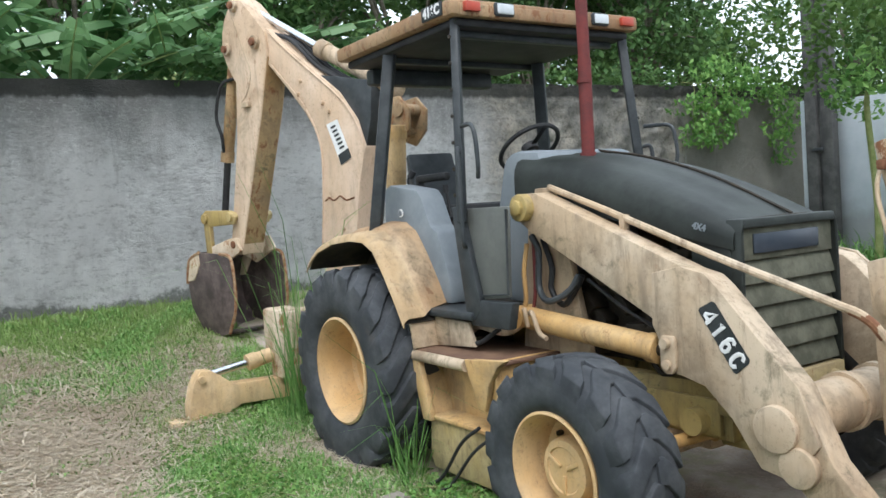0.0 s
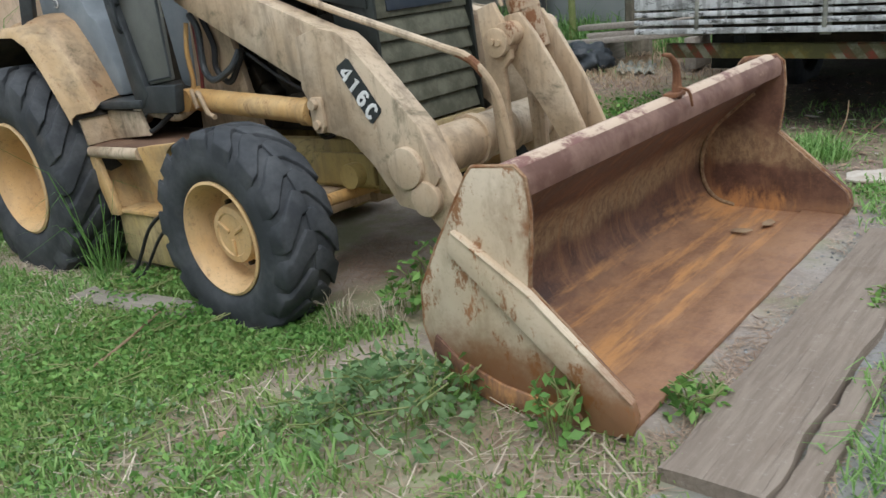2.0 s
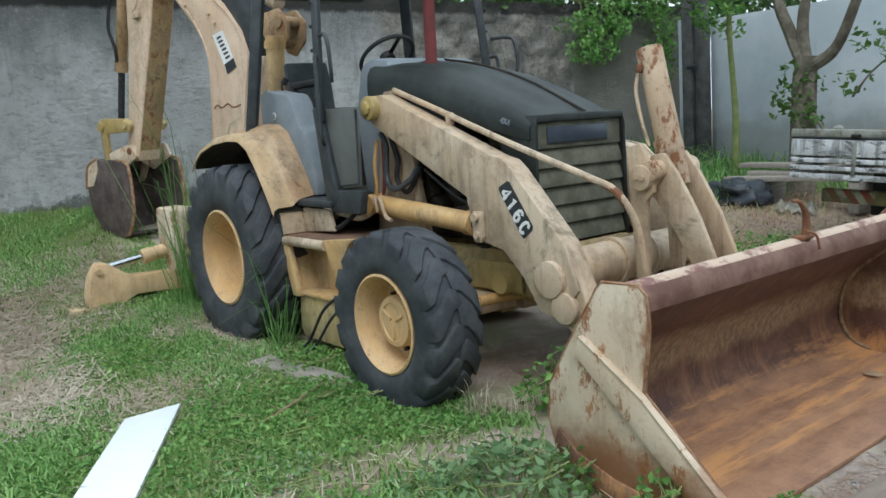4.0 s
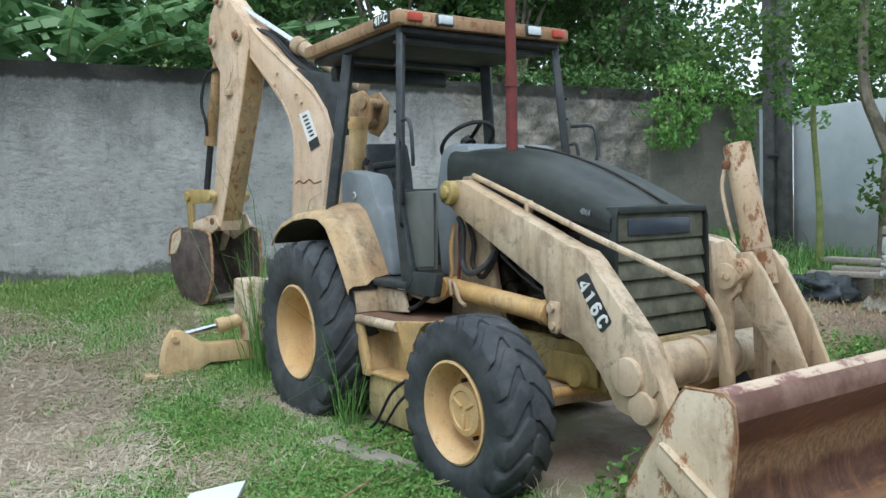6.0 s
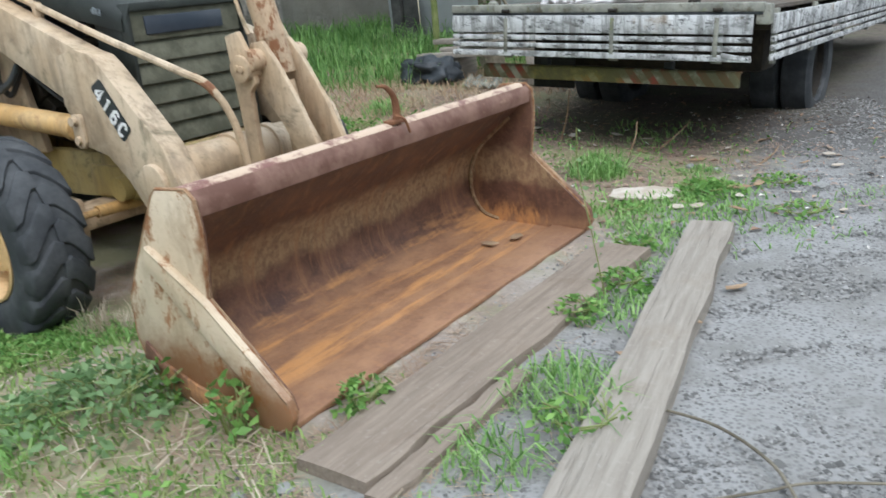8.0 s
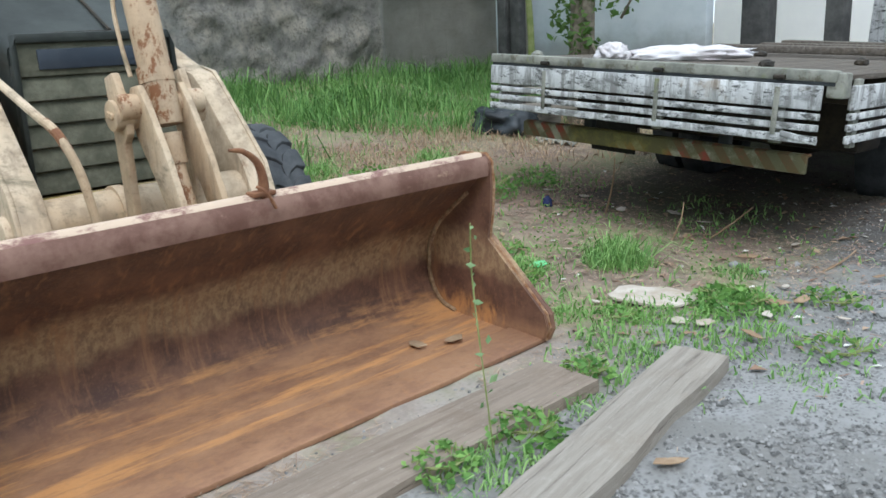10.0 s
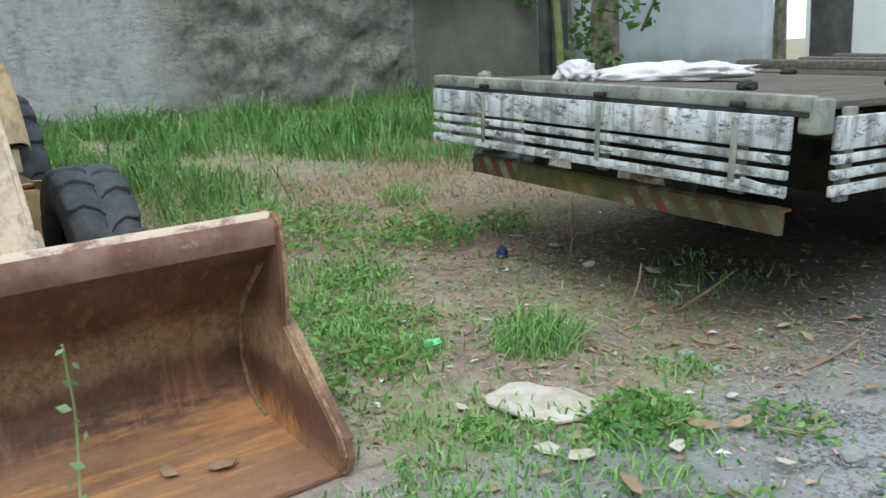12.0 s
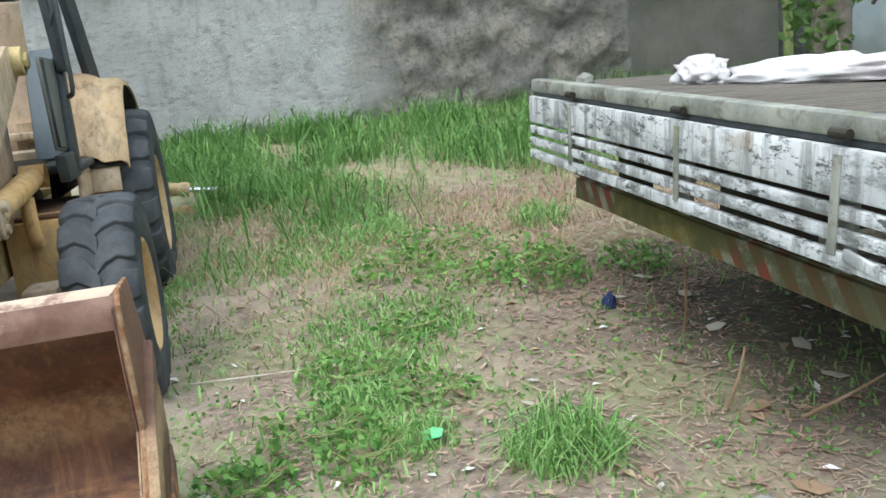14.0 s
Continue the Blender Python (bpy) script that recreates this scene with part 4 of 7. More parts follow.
    fender = part("fender", sheet(rows, 0.010), OUTERF, loader, "cream rear fender stained brown", 50)
    rows = [[(x + dx * (i / 9), s * y, z + dz) for i, (x, z) in enumerate(FP)] for y, dz, dx in ((0.44, 0.055, -0.10), (0.56, 0.055, -0.07), (0.70, 0.04, -0.02), (0.745, 0.022, 0.0), (0.758, 0.008, 0.0))]
    part("inner_panel", sheet(rows, 0.010), FENDER, fender, "brown-stained raised inner panel", 50)
    part("fender_underside", sheet([[(x * 0.975, s * y, z - 0.03) for x, z in FP] for y in (0.45, 0.89)], 0.006), DARK, loader)
    part("inner_fender", plate([(-0.60, 0.75), (-0.62, 1.27), (-0.25, 1.42), (0.15, 1.43), (0.42, 1.2), (0.58, 0.75)], *sorted((s * 0.42, s * 0.45)), 0.004), DARK, loader)
    # tool box under the step
    deck = part("step_deck", box(1.07, s * 0.58, 0.765, 0.78, 0.48, 0.02, 0.006), DECK, loader, "rusty brown deck plate")
    part("deck_edge", rod((0.68, s * 0.815, 0.735), (1.20, s * 0.815, 0.735), 0.033, seg=16), CREAM, loader)
    part("box_frame", join(plate([(0.65, 0.75), (0.74, 0.75), (0.84, 0.44), (0.84, 0.38), (0.76, 0.38)], *sorted((s * 0.80, s * 0.835)), 0.006), box(1.07, s * 0.64, 0.58, 0.72, 0.02, 0.35, 0.004), box(1.08, s * 0.6, 0.40, 0.66, 0.42, 0.02, 0.004),
                             plate([(1.20, 0.77), (1.55, 0.80), (1.48, 0.76), (1.40, 0.66), (1.36, 0.52), (1.30, 0.52)], *sorted((s * 0.79, s * 0.83)), 0.006), box(1.42, s * 0.6, 0.60, 0.02, 0.4, 0.36, 0.004)), YELLOW, loader, "open yellow tool box frame")
    part("box_side", sheet([[(0.665, s * y, 0.75) for y in (0.64, 0.82)], [(0.80, s * y, 0.40) for y in (0.64, 0.82)]], 0.008), YELLOW, loader)
    part("upper_guard", join(plate([(0.70, 0.935), (0.76, 0.94), (1.05, 0.93), (1.10, 0.80), (0.72, 0.775), (0.70, 0.80)], *sorted((s * 0.66, s * 0.685)), 0.006), box(0.715, s * 0.76, 0.86, 0.02, 0.17, 0.17, 0.004, (0, -12, 0))), CREAM, loader)
    part("lower_box", plate([(0.77, 0.40), (1.36, 0.38), (1.38, 0.10), (0.78, 0.10), (0.745, 0.16)], *sorted((s * 0.42, s * 0.79)), 0.012), MOSSY, loader, "dented mossy yellow tank")
part("fuel_tank_front", join(box(1.47, 0.58, 0.55, 0.05, 0.46, 0.40, 0.012), tube([(1.56, 0.50, 0.88), (1.56, 0.5, 0.72), (1.52, 0.5, 0.64)], 0.035, 12)), YELLOW, loader, "yellow tank with filler neck")

# consoles, seat, wheel
part("side_console", plate([(0.0, 1.08), (0.02, 1.70), (0.10, 1.73), (0.42, 1.68), (0.47, 1.63), (0.55, 1.46), (0.62, 1.42), (0.73, 1.12), (0.73, 1.0), (0.1, 1.0)], -0.57, -0.40, 0.016), GREY, loader, "grey plastic side console")
part("console_badge", join(rod((0.235, -0.575, 1.545), (0.235, -0.580, 1.545), 0.026, seg=24)), WHITE, loader)
part("console_ring", join(rod((0.235, -0.579, 1.545), (0.235, -0.584, 1.545), 0.018, seg=24)), GREY, loader)
part("left_console", plate([(0.0, 1.08), (0.02, 1.66), (0.40, 1.64), (0.55, 1.42), (0.70, 1.0), (0.1, 1.0)], 0.40, 0.57, 0.03), GREY, loader)
part("floor_plate", box(0.65, 0, 0.96, 1.3, 1.1, 0.04, 0.01), DARK, loader)
dash = plate([(0.98, 1.0), (0.93, 1.50), (1.02, 1.80), (1.10, 1.845), (1.32, 1.83), (1.36, 1.75), (1.36, 1.0)], -0.36, 0.36, 0.045)
part("dashboard", dash, GREY, loader, "pale grey front dashboard cowl")
tmp = tube([(0.19 * math.cos(a), 0.19 * math.sin(a), 0) for a in np.linspace(0, 2 * math.pi, 33)], 0.014, 8, 1, False)
ring = join(tmp, box(0, 0, -0.01, 0.37, 0.03, 0.012, 0.004), box(0.09, 0, -0.01, 0.18, 0.03, 0.012, 0.004), rod((0, 0, 0), (0, 0, -0.16), 0.025), rod((0, 0, 0.012), (0, 0, -0.03), 0.05))
ring.transform(pose(0.86, -0.02, 1.885, 0, -38, 0))
part("steering_wheel", ring, BLACK, loader, "black three-spoke steering wheel")
seat_back = plate([(-0.02, 0.0), (0.06, 0.0), (0.0, 0.25), (-0.10, 0.44), (-0.16, 0.43), (-0.12, 0.2)], -0.17, 0.17, 0.025)
seat_back.transform(pose(-0.12, -0.06, 1.52, 0, 0, -14))
part("seat_back", seat_back, POST, loader, "black operator seat backrest")
cush = join(box(0.16, -0.06, 1.53, 0.52, 0.44, 0.10, 0.04), box(0.14, -0.06, 1.45, 0.36, 0.34, 0.08, 0.02), box(0.12, -0.06, 1.2, 0.26, 0.26, 0.42, 0.03))
part("seat_cushion", cush, BLACK, loader, "torn black seat cushion")
part("armrest", join(box(0.14, -0.26, 1.765, 0.36, 0.06, 0.05, 0.02), box(-0.02, -0.26, 1.67, 0.05, 0.05, 0.2, 0.015), box(0.0, -0.26, 1.60, 0.10, 0.09, 0.14, 0.03)), BLACK, loader)
part("control_lever", join(rod((0.48, -0.36, 1.50), (0.44, -0.36, 1.66), 0.01), rod((0.44, -0.36, 1.65), (0.435, -0.36, 1.70), 0.018)), BLACK, loader)
part("gear_lever", join(tube([(0.10, -0.42, 1.70), (0.09, -0.42, 1.76), (0.13, -0.42, 1.79)], 0.008, 6), rod((0.13, -0.43, 1.77), (0.15, -0.41, 1.81), 0.022)), BLACK, loader)

# hoses at the tower
for pts, r, mat in (([(1.36, -0.46, 1.38), (1.42, -0.47, 1.30), (1.42, -0.48, 1.12), (1.50, -0.49, 1.05), (1.62, -0.46, 1.10), (1.66, -0.42, 1.18)], 0.018, POST), ([(1.40, -0.42, 1.36), (1.47, -0.43, 1.22), (1.47, -0.44, 1.10), (1.56, -0.44, 1.03), (1.64, -0.42, 1.12), (1.68, -0.42, 1.18)], 0.016, BLACK),
                    ([(1.33, -0.47, 1.34), (1.33, -0.5, 1.2), (1.33, -0.5, 1.05), (1.28, -0.5, 0.95), (1.15, -0.5, 0.88)], 0.013, YELLOW), ([(1.36, -0.45, 1.35), (1.375, -0.47, 1.1), (1.33, -0.47, 0.92)], 0.010, EXHAUST),
                    ([(1.38, -0.53, 0.98), (1.46, -0.57, 0.995), (1.50, -0.565, 0.90), (1.56, -0.57, 0.875)], 0.013, CREAM), ([(1.34, -0.53, 1.0), (1.39, -0.56, 1.0), (1.41, -0.56, 0.92)], 0.012, CREAM),
                    ([(0.85, -0.62, 0.83), (0.98, -0.66, 0.86), (1.1, -0.66, 0.82), (1.22, -0.6, 0.9)], 0.014, BLACK), ([(0.9, -0.55, 0.86), (1.05, -0.6, 0.9), (1.2, -0.55, 0.87), (1.3, -0.5, 0.92)], 0.018, CREAM),
                    ([(1.30, -0.83, 0.43), (1.17, -0.86, 0.33), (1.0, -0.88, 0.12), (0.86, -0.9, 0.04)], 0.010, BLACK), ([(1.40, -0.83, 0.40), (1.28, -0.87, 0.3), (1.1, -0.9, 0.1), (0.95, -0.92, 0.03)], 0.009, BLACK),
                    ([(1.72, -0.42, 1.16), (2.0, -0.45, 1.03), (2.25, -0.46, 0.94)], 0.009, BLACK)):
    part("hose", tube(pts, r, 8), mat, loader)


# backhoe: swung about a vertical kingpost behind the cab
KING = pose(-1.2, 0, 0, 0, 0, 15)


def swung(bm):
    bm.transform(KING)
    return bm


BOOM = [(-1.22, 3.14), (-1.17, 3.24), (-1.04, 3.25), (-0.70, 2.98), (-0.15, 2.56), (0.04, 2.32), (0.12, 2.09), (0.04, 1.78), (-0.06, 1.29), (-0.10, 0.95), (-0.28, 0.82), (-0.48, 0.95), (-0.50, 1.29), (-0.44, 1.75), (-0.43, 2.13), (-0.49, 2.30), (-0.60, 2.46), (-0.80, 2.68), (-1.02, 2.90), (-1.18, 3.06)]
boom = part("boom", swung(plate(BOOM, -0.14, 0.12, 0.012)), BOOMP, loader, "curved faded cream digging boom")
part("boom_back", swung(plate([(-0.40, 2.74), (0.22, 2.60), (0.18, 2.3), (0.11, 2.08), (0.02, 2.32), (-0.15, 2.55)], -0.12, 0.10, 0.004)), POST, boom)
part("boom_edge", swung(join(tube([(-1.0, -0.142, 3.20), (-0.70, -0.142, 2.95), (-0.16, -0.142, 2.53), (0.02, -0.142, 2.31), (0.10, -0.142, 2.09), (0.025, -0.142, 1.78), (-0.075, -0.142, 1.3)], 0.010, 6), tube([(-1.0, -0.142, 2.92), (-0.59, -0.142, 2.50), (-0.42, -0.142, 2.15), (-0.43, -0.142, 1.77), (-0.49, -0.142, 1.3)], 0.007, 6))), BOOMP, boom)
part("sticker", swung(plate([(-0.325, 2.315), (-0.185, 2.345), (-0.045, 2.02), (-0.175, 1.97)], -0.1425, -0.1450, 0)), WHITE, boom, "white dealer sticker")
part("sticker_mark", swung(plate([(-0.205, 2.055), (-0.075, 2.10), (-0.045, 2.02), (-0.175, 1.97)], -0.1452, -0.1470, 0)), DECAL, boom)
part("sticker_letters", swung(join(*[plate([(-0.275 + 0.018 * i, 2.29 - 0.035 * i), (-0.215 + 0.018 * i, 2.305 - 0.035 * i), (-0.208 + 0.018 * i, 2.288 - 0.035 * i), (-0.268 + 0.018 * i, 2.272 - 0.035 * i)], -0.1452, -0.1466, 0) for i in range(6)])), DECAL, boom)
part("rust_scrawl", swung(tube([(-0.41, -0.141, 1.69), (-0.36, -0.141, 1.715), (-0.3, -0.141, 1.69), (-0.22, -0.141, 1.72), (-0.15, -0.141, 1.685), (-0.05, -0.141, 1.70)], 0.007, 5)), RUSTBAR, boom)
for x, z in ((-0.62, 2.72), (-0.66, 2.62), (-0.35, 2.5), (-0.28, 2.42), (-0.2, 1.45), (-0.35, 1.2)):
    part("boss", swung(rod((x, -0.14, z), (x, -0.165, z), 0.016, seg=10)), BOOMP, boom)
STICK = [(-1.51, 3.58), (-1.45, 3.62), (-1.36, 3.56), (-1.26, 3.46), (-1.04, 3.22), (-1.02, 3.05), (-1.17, 2.53), (-1.33, 2.1), (-1.50, 1.63), (-1.60, 1.36), (-1.63, 1.26), (-1.80, 1.26), (-1.80, 1.36), (-1.73, 1.64), (-1.575, 2.33), (-1.52, 2.84), (-1.63, 3.0), (-1.70, 3.15), (-1.68, 3.32), (-1.63, 3.44)]
stick = part("stick", swung(plate(STICK, -0.165, 0.075, 0.012)), RUSTY, loader, "tall faded cream dipper stick")
FRONT = [(-1.03, 3.00), (-1.17, 2.53), (-1.33, 2.1), (-1.50, 1.63), (-1.60, 1.36)]
part("stick_front", swung(plate([(a + 0.004, b) for a, b in FRONT] + [(a - 0.006, b) for a, b in FRONT[::-1]], -0.153, 0.063, 0.002)), STAIN, stick, "mossy brown stained front face")
part("stick_rib", swung(tube([(-1.50, -0.166, 3.44), (-1.36, -0.166, 3.1), (-1.28, -0.166, 2.9), (-1.36, -0.166, 2.72), (-1.45, -0.166, 2.66)], 0.006, 5)), CREAM, stick)
part("stop_block", swung(box(-1.36, -0.18, 2.62, 0.11, 0.04, 0.05, 0.006)), CREAM, stick)
for x, z, r in ((-1.17, 3.15, 0.06), (-1.60, 3.16, 0.055), (-1.455, 3.53, 0.055), (-1.69, 1.36, 0.06)):
    part("pin_boss", swung(join(rod((x, -0.20, z), (x, 0.11, z), r, seg=24, bev=0.006))), CREAM, stick)
    part("pin", swung(rod((x, -0.225, z), (x, 0.13, z), r * 0.6, seg=14, bev=0.004)), RUSTBAR, stick, "rusty pivot pin")
cyl = part("boom_cylinder", swung(join(rod((-0.46, 0.0, 2.97), (0.40, 0.0, 2.50), 0.068, seg=24, bev=0.006), rod((-0.50, 0, 2.99), (-0.40, 0, 2.935), 0.08, seg=24, bev=0.006))), CREAM, loader, "cream stick cylinder above the boom")
part("piston_rod", swung(rod((-1.42, 0, 3.52), (-0.46, 0, 2.97), 0.033)), CHROME, cyl, "bright chrome rod")
cyl = part("bucket_cylinder", swung(join(rod((-1.76, 0, 3.06), (-1.99, 0, 2.2), 0.058, seg=20, bev=0.005), rod((-1.975, 0, 2.26), (-2.0, 0, 2.16), 0.066, seg=20))), STAIN, loader, "cream bucket cylinder")
part("piston_rod", swung(rod((-1.985, 0, 2.2), (-2.11, 0, 1.66), 0.033)), BLACK, cyl)
part("hose", swung(tube([(-1.66, -0.05, 2.92), (-1.88, -0.08, 2.88), (-1.99, -0.09, 2.6), (-1.94, -0.08, 2.4), (-1.96, -0.06, 2.25)], 0.016, 8)), BLACK, loader)
for k in range(4):
    part("hose", swung(tube([(-1.05, -0.08 + 0.05 * k, 3.22), (-0.75, -0.09 + 0.05 * k, 3.08), (-0.45, -0.08 + 0.05 * k, 2.82), (-0.1, -0.06 + 0.05 * k, 2.62), (0.1, -0.06 + 0.05 * k, 2.5)], 0.016, 8)), BLACK, loader)
for y in (-0.20, 0.18):
    part("bucket_link", swung(join(plate([(-2.18, 1.66), (-2.12, 1.70), (-1.70, 1.68), (-1.64, 1.62), (-1.66, 1.55), (-2.08, 1.54), (-2.17, 1.58)], y - 0.02, y + 0.02, 0.008), plate([(-2.16, 1.62), (-2.06, 1.62), (-2.05, 1.26), (-2.14, 1.26)], y - 0.022, y + 0.022, 0.006))), MOSSY, loader, "mossy yellow bucket link")
part("link_pin", swung(join(rod((-2.11, -0.25, 1.62), (-2.11, 0.23, 1.62), 0.045), rod((-1.70, -0.25, 1.62), (-1.70, 0.23, 1.62), 0.045))), MOSSY, loader)
BP = [(-1.62, 1.26), (-1.80, 1.30), (-2.16, 1.30), (-2.30, 1.24), (-2.36, 1.02), (-2.32, 0.78), (-2.16, 0.58), (-1.95, 0.50), (-1.74, 0.54)]
rows = [[(x, -0.29 + 0.58 * k / 6, z) for k in range(7)] for x, z in [(-2.16, 1.30), (-2.29, 1.22), (-2.36, 1.02), (-2.32, 0.78), (-2.16, 0.58), (-1.95, 0.50), (-1.74, 0.54)]]
bb = part("digging_bucket", swung(sheet(rows, 0.02)), BUCKETDARK, loader, "dark rusty digging bucket curled under the stick", 50)
for y in (-0.30, 0.29):
    part("bucket_cheek", swung(plate([(-2.14, 1.30), (-2.30, 1.24), (-2.37, 1.02), (-2.33, 0.77), (-2.16, 0.56), (-1.95, 0.485), (-1.73, 0.53), (-1.60, 0.80), (-1.62, 1.22), (-1.80, 1.28)], y - 0.012, y + 0.012, 0.004)), BUCKETDARK, bb)
    part("wear_plate", swung(plate([(-2.14, 1.29), (-2.29, 1.23), (-2.36, 1.02), (-2.24, 1.03), (-2.13, 1.18)], y - 0.022, y + 0.02, 0.005)), SIDE, bb, "rust-streaked cream corner plate")
    part("mouth_edge", swung(tube([(-1.73, y, 0.53), (-1.60, y, 0.80), (-1.62, y, 1.22), (-1.80, y, 1.28)], 0.016, 6, 4)), ORANGE, bb)
    part("cheek_edge", swung(tube([(-2.13, y - 0.014, 1.30), (-2.31, y - 0.014, 1.22), (-2.37, y - 0.014, 1.0)], 0.018, 6)), ORANGE, bb)
for y in (-0.2, 0.18):
    part("bucket_ear", swung(plate([(-1.58, 1.30), (-1.66, 1.42), (-1.74, 1.42), (-2.10, 1.34), (-2.14, 1.26), (-1.9, 1.16)], y - 0.015, y + 0.015, 0.005)), SIDE, bb)
for k in range(5):
    part("bucket_tooth", swung(box(-1.66, -0.25 + 0.125 * k, 0.545, 0.16, 0.06, 0.03, 0.008, (0, -8, 0))), DARK, bb)
# swing frame, boom lift cylinder behind the cab
part("swing_frame", join(box(-1.02, 0, 0.72, 0.36, 0.46, 0.55, 0.03), box(-1.1, 0, 1.1, 0.18, 0.5, 0.06, 0.02), rod((-1.2, 0, 0.4), (-1.2, 0, 1.2), 0.09)), CREAM, loader)
part("boom_lift_cylinder", join(rod((-0.68, -0.1, 1.2), (-0.56, -0.1, 2.2), 0.075, seg=20, bev=0.01), rod((-0.58, -0.1, 2.1), (-0.57, -0.1, 2.16), 0.085, seg=20)), YELLOW, loader, "yellow boom cylinder behind the seat")
part("boom_bracket", swung(join(plate([(0.30, 2.42), (0.50, 2.44), (0.60, 2.33), (0.58, 2.17), (0.46, 2.06), (0.36, 2.10), (0.28, 2.28)], -0.12, -0.09, 0.01), plate([(0.30, 2.42), (0.50, 2.44), (0.60, 2.33), (0.58, 2.17), (0.46, 2.06), (0.36, 2.10), (0.28, 2.28)], 0.07, 0.10, 0.01), rod((0.50, -0.14, 2.33), (0.50, 0.12, 2.33), 0.05), rod((0.43, -0.14, 2.17), (0.43, 0.12, 2.17), 0.045))), STAIN, loader, "rusty boom bracket")
# stabilisers
for s in (-1, 1):
    st = part("stabiliser_box", join(box(-1.18, s * 0.62, 0.62, 0.22, 0.62, 0.5, 0.02), box(-1.22, s * 0.84, 0.72, 0.26, 0.22, 0.34, 0.03)), SIDE, loader, "cream stabiliser housing flaking to rust")
    gz = 0.16
    arm = part("stabiliser_arm", join(plate([(s * 0.68, 0.36), (s * 1.26, 0.38), (s * 1.42, 0.50), (s * 1.50, 0.51), (s * 1.56, 0.42), (s * 1.60, 0.27), (s * 1.60, 0.14), (s * 1.34, 0.15), (s * 1.22, 0.22), (s * 0.68, 0.20)], -1.32, -1.18, 0.012, "x"), rod((-1.35, s * 1.50, 0.45), (-1.15, s * 1.50, 0.45), 0.025)), LEG, loader, "lowered yellow stabiliser leg")
    part("foot_pad", box(-1.25, s * 1.62, 0.15, 0.24, 0.26, 0.05, 0.015, (s * 8, 0, 0)), LEG, arm)
    cy = part("stabiliser_cylinder", join(rod((-1.25, s * 0.60, 0.60), (-1.25, s * 1.10, 0.51), 0.055, seg=20, bev=0.005), rod((-1.25, s * 1.06, 0.52), (-1.25, s * 1.13, 0.505), 0.062, seg=20)), LEG, loader)
    part("piston_rod", rod((-1.25, s * 1.1, 0.51), (-1.25, s * 1.48, 0.455), 0.028), CHROME, cy, "bright chrome rod")

# model number on the roof edge
roof_decal = part("roof_decal", box(0.93, -0.704, 2.62, 0.20, 0.010, 0.075, 0.002), DECAL, loader, "dark plate with the model number")
text_part("roof_number", "416C", 0.075, pose(0.93, -0.7095, 2.62, 90, 0, 0), WHITE, roof_decal, 0.001)

# ---- walls beyond the yard, gate and house ----
def slab(name, x0, x1, y0, y1, z0, z1, mat, label, bev=0.01):
    return tagged(part(name, box((x0 + x1) / 2, (y0 + y1) / 2, (z0 + z1) / 2, x1 - x0, y1 - y0, z1 - z0, bev), mat), label, "wall", kind="structure")


CONCRETE_POST = simple("dark_mouldy_concrete", (0.055, 0.055, 0.055), (0.11, 0.11, 0.105), 4, 0.9, bump=0.4)
slab("wall_north", -1.92, 0.95, 8.00, 8.18, 0.2, 2.74, PALE, "whitewashed yard wall with grey rain stains")
# the east and south walls are unseen, added to cut light from the horizon
slab("unseen_wall_east", 11.4, 11.6, -9.2, 15.0, -0.2, 3.0, PALE, "unseen plain whitewashed wall added to block low sky light")
slab("unseen_wall_south", -5.1, 11.4, -9.3, -9.1, -0.2, 3.1, PALE, "unseen plain whitewashed wall added to block low sky light")
post = thing("concrete_pole", -2.02, 7.78, 0.5, "dark mouldy concrete pole against the wall corner", "pole")
part("shaft", box(-0.12, 0, 1.9, 0.17, 0.20, 4.2, 0.02), CONCRETE_POST, post)
part("flange", box(0.10, 0.02, 1.9, 0.17, 0.16, 4.2, 0.02), CONCRETE_POST, post)
part("web", box(-0.01, 0.03, 1.9, 0.10, 0.08, 4.2, 0.01), CONCRETE_POST, post)
part("pole_bracket", box(-0.02, -0.10, 1.55, 0.16, 0.05, 0.05, 0.01), POST, post)
slab("wall_strip_white", -2.36, -2.27, 7.80, 7.88, 0.3, 2.78, PALE, "narrow whitewashed wall edge")
for x, w in ((1.0, 0.36), (2.05, 0.22)):
    g = thing("gate_pillar", x + w / 2, 8.9, 0.4, "dark grey gate pillar beside the driveway", "pillar", "gate pillars")
    part("shaft", box(0, 0, 1.6, w, 0.25, 3.4, 0.02), CONCRETE_POST, g)
    part("pillar_cap", box(0, 0, 3.33, w + 0.08, 0.33, 0.08, 0.02), CONCRETE_POST, g)
house = thing("white_house", 2.0, 14.5, 0.0, "bright white rendered house beyond the gate", "house")
HOUSEW = simple("white_house_render", (0.93, 0.94, 0.94), (0.88, 0.89, 0.90), 1.2, 0.8)
part("wall", box(0, 1.5, 2.2, 9.0, 3.0, 4.6, 0.02), HOUSEW, house)
part("roof", plate([(-4.8, 4.5), (4.8, 4.5), (4.4, 5.3), (-4.4, 5.3)], -0.4, 3.4, 0.02), DECK, house)
part("base_course", box(0, -0.03, 0.3, 9.0, 0.06, 0.6, 0.01), PALE, house)
for x in (-2.4, -1.0, 1.15, 1.65, 3.4):
    w = part("window", box(x, -0.03, 2.15, 0.34, 0.06, 0.5, 0.01), POST, house, "small dark window")
    part("window_frame", join(box(x, -0.07, 2.42, 0.42, 0.04, 0.05, 0.005), box(x, -0.07, 1.88, 0.46, 0.06, 0.05, 0.005)), HOUSEW, w)

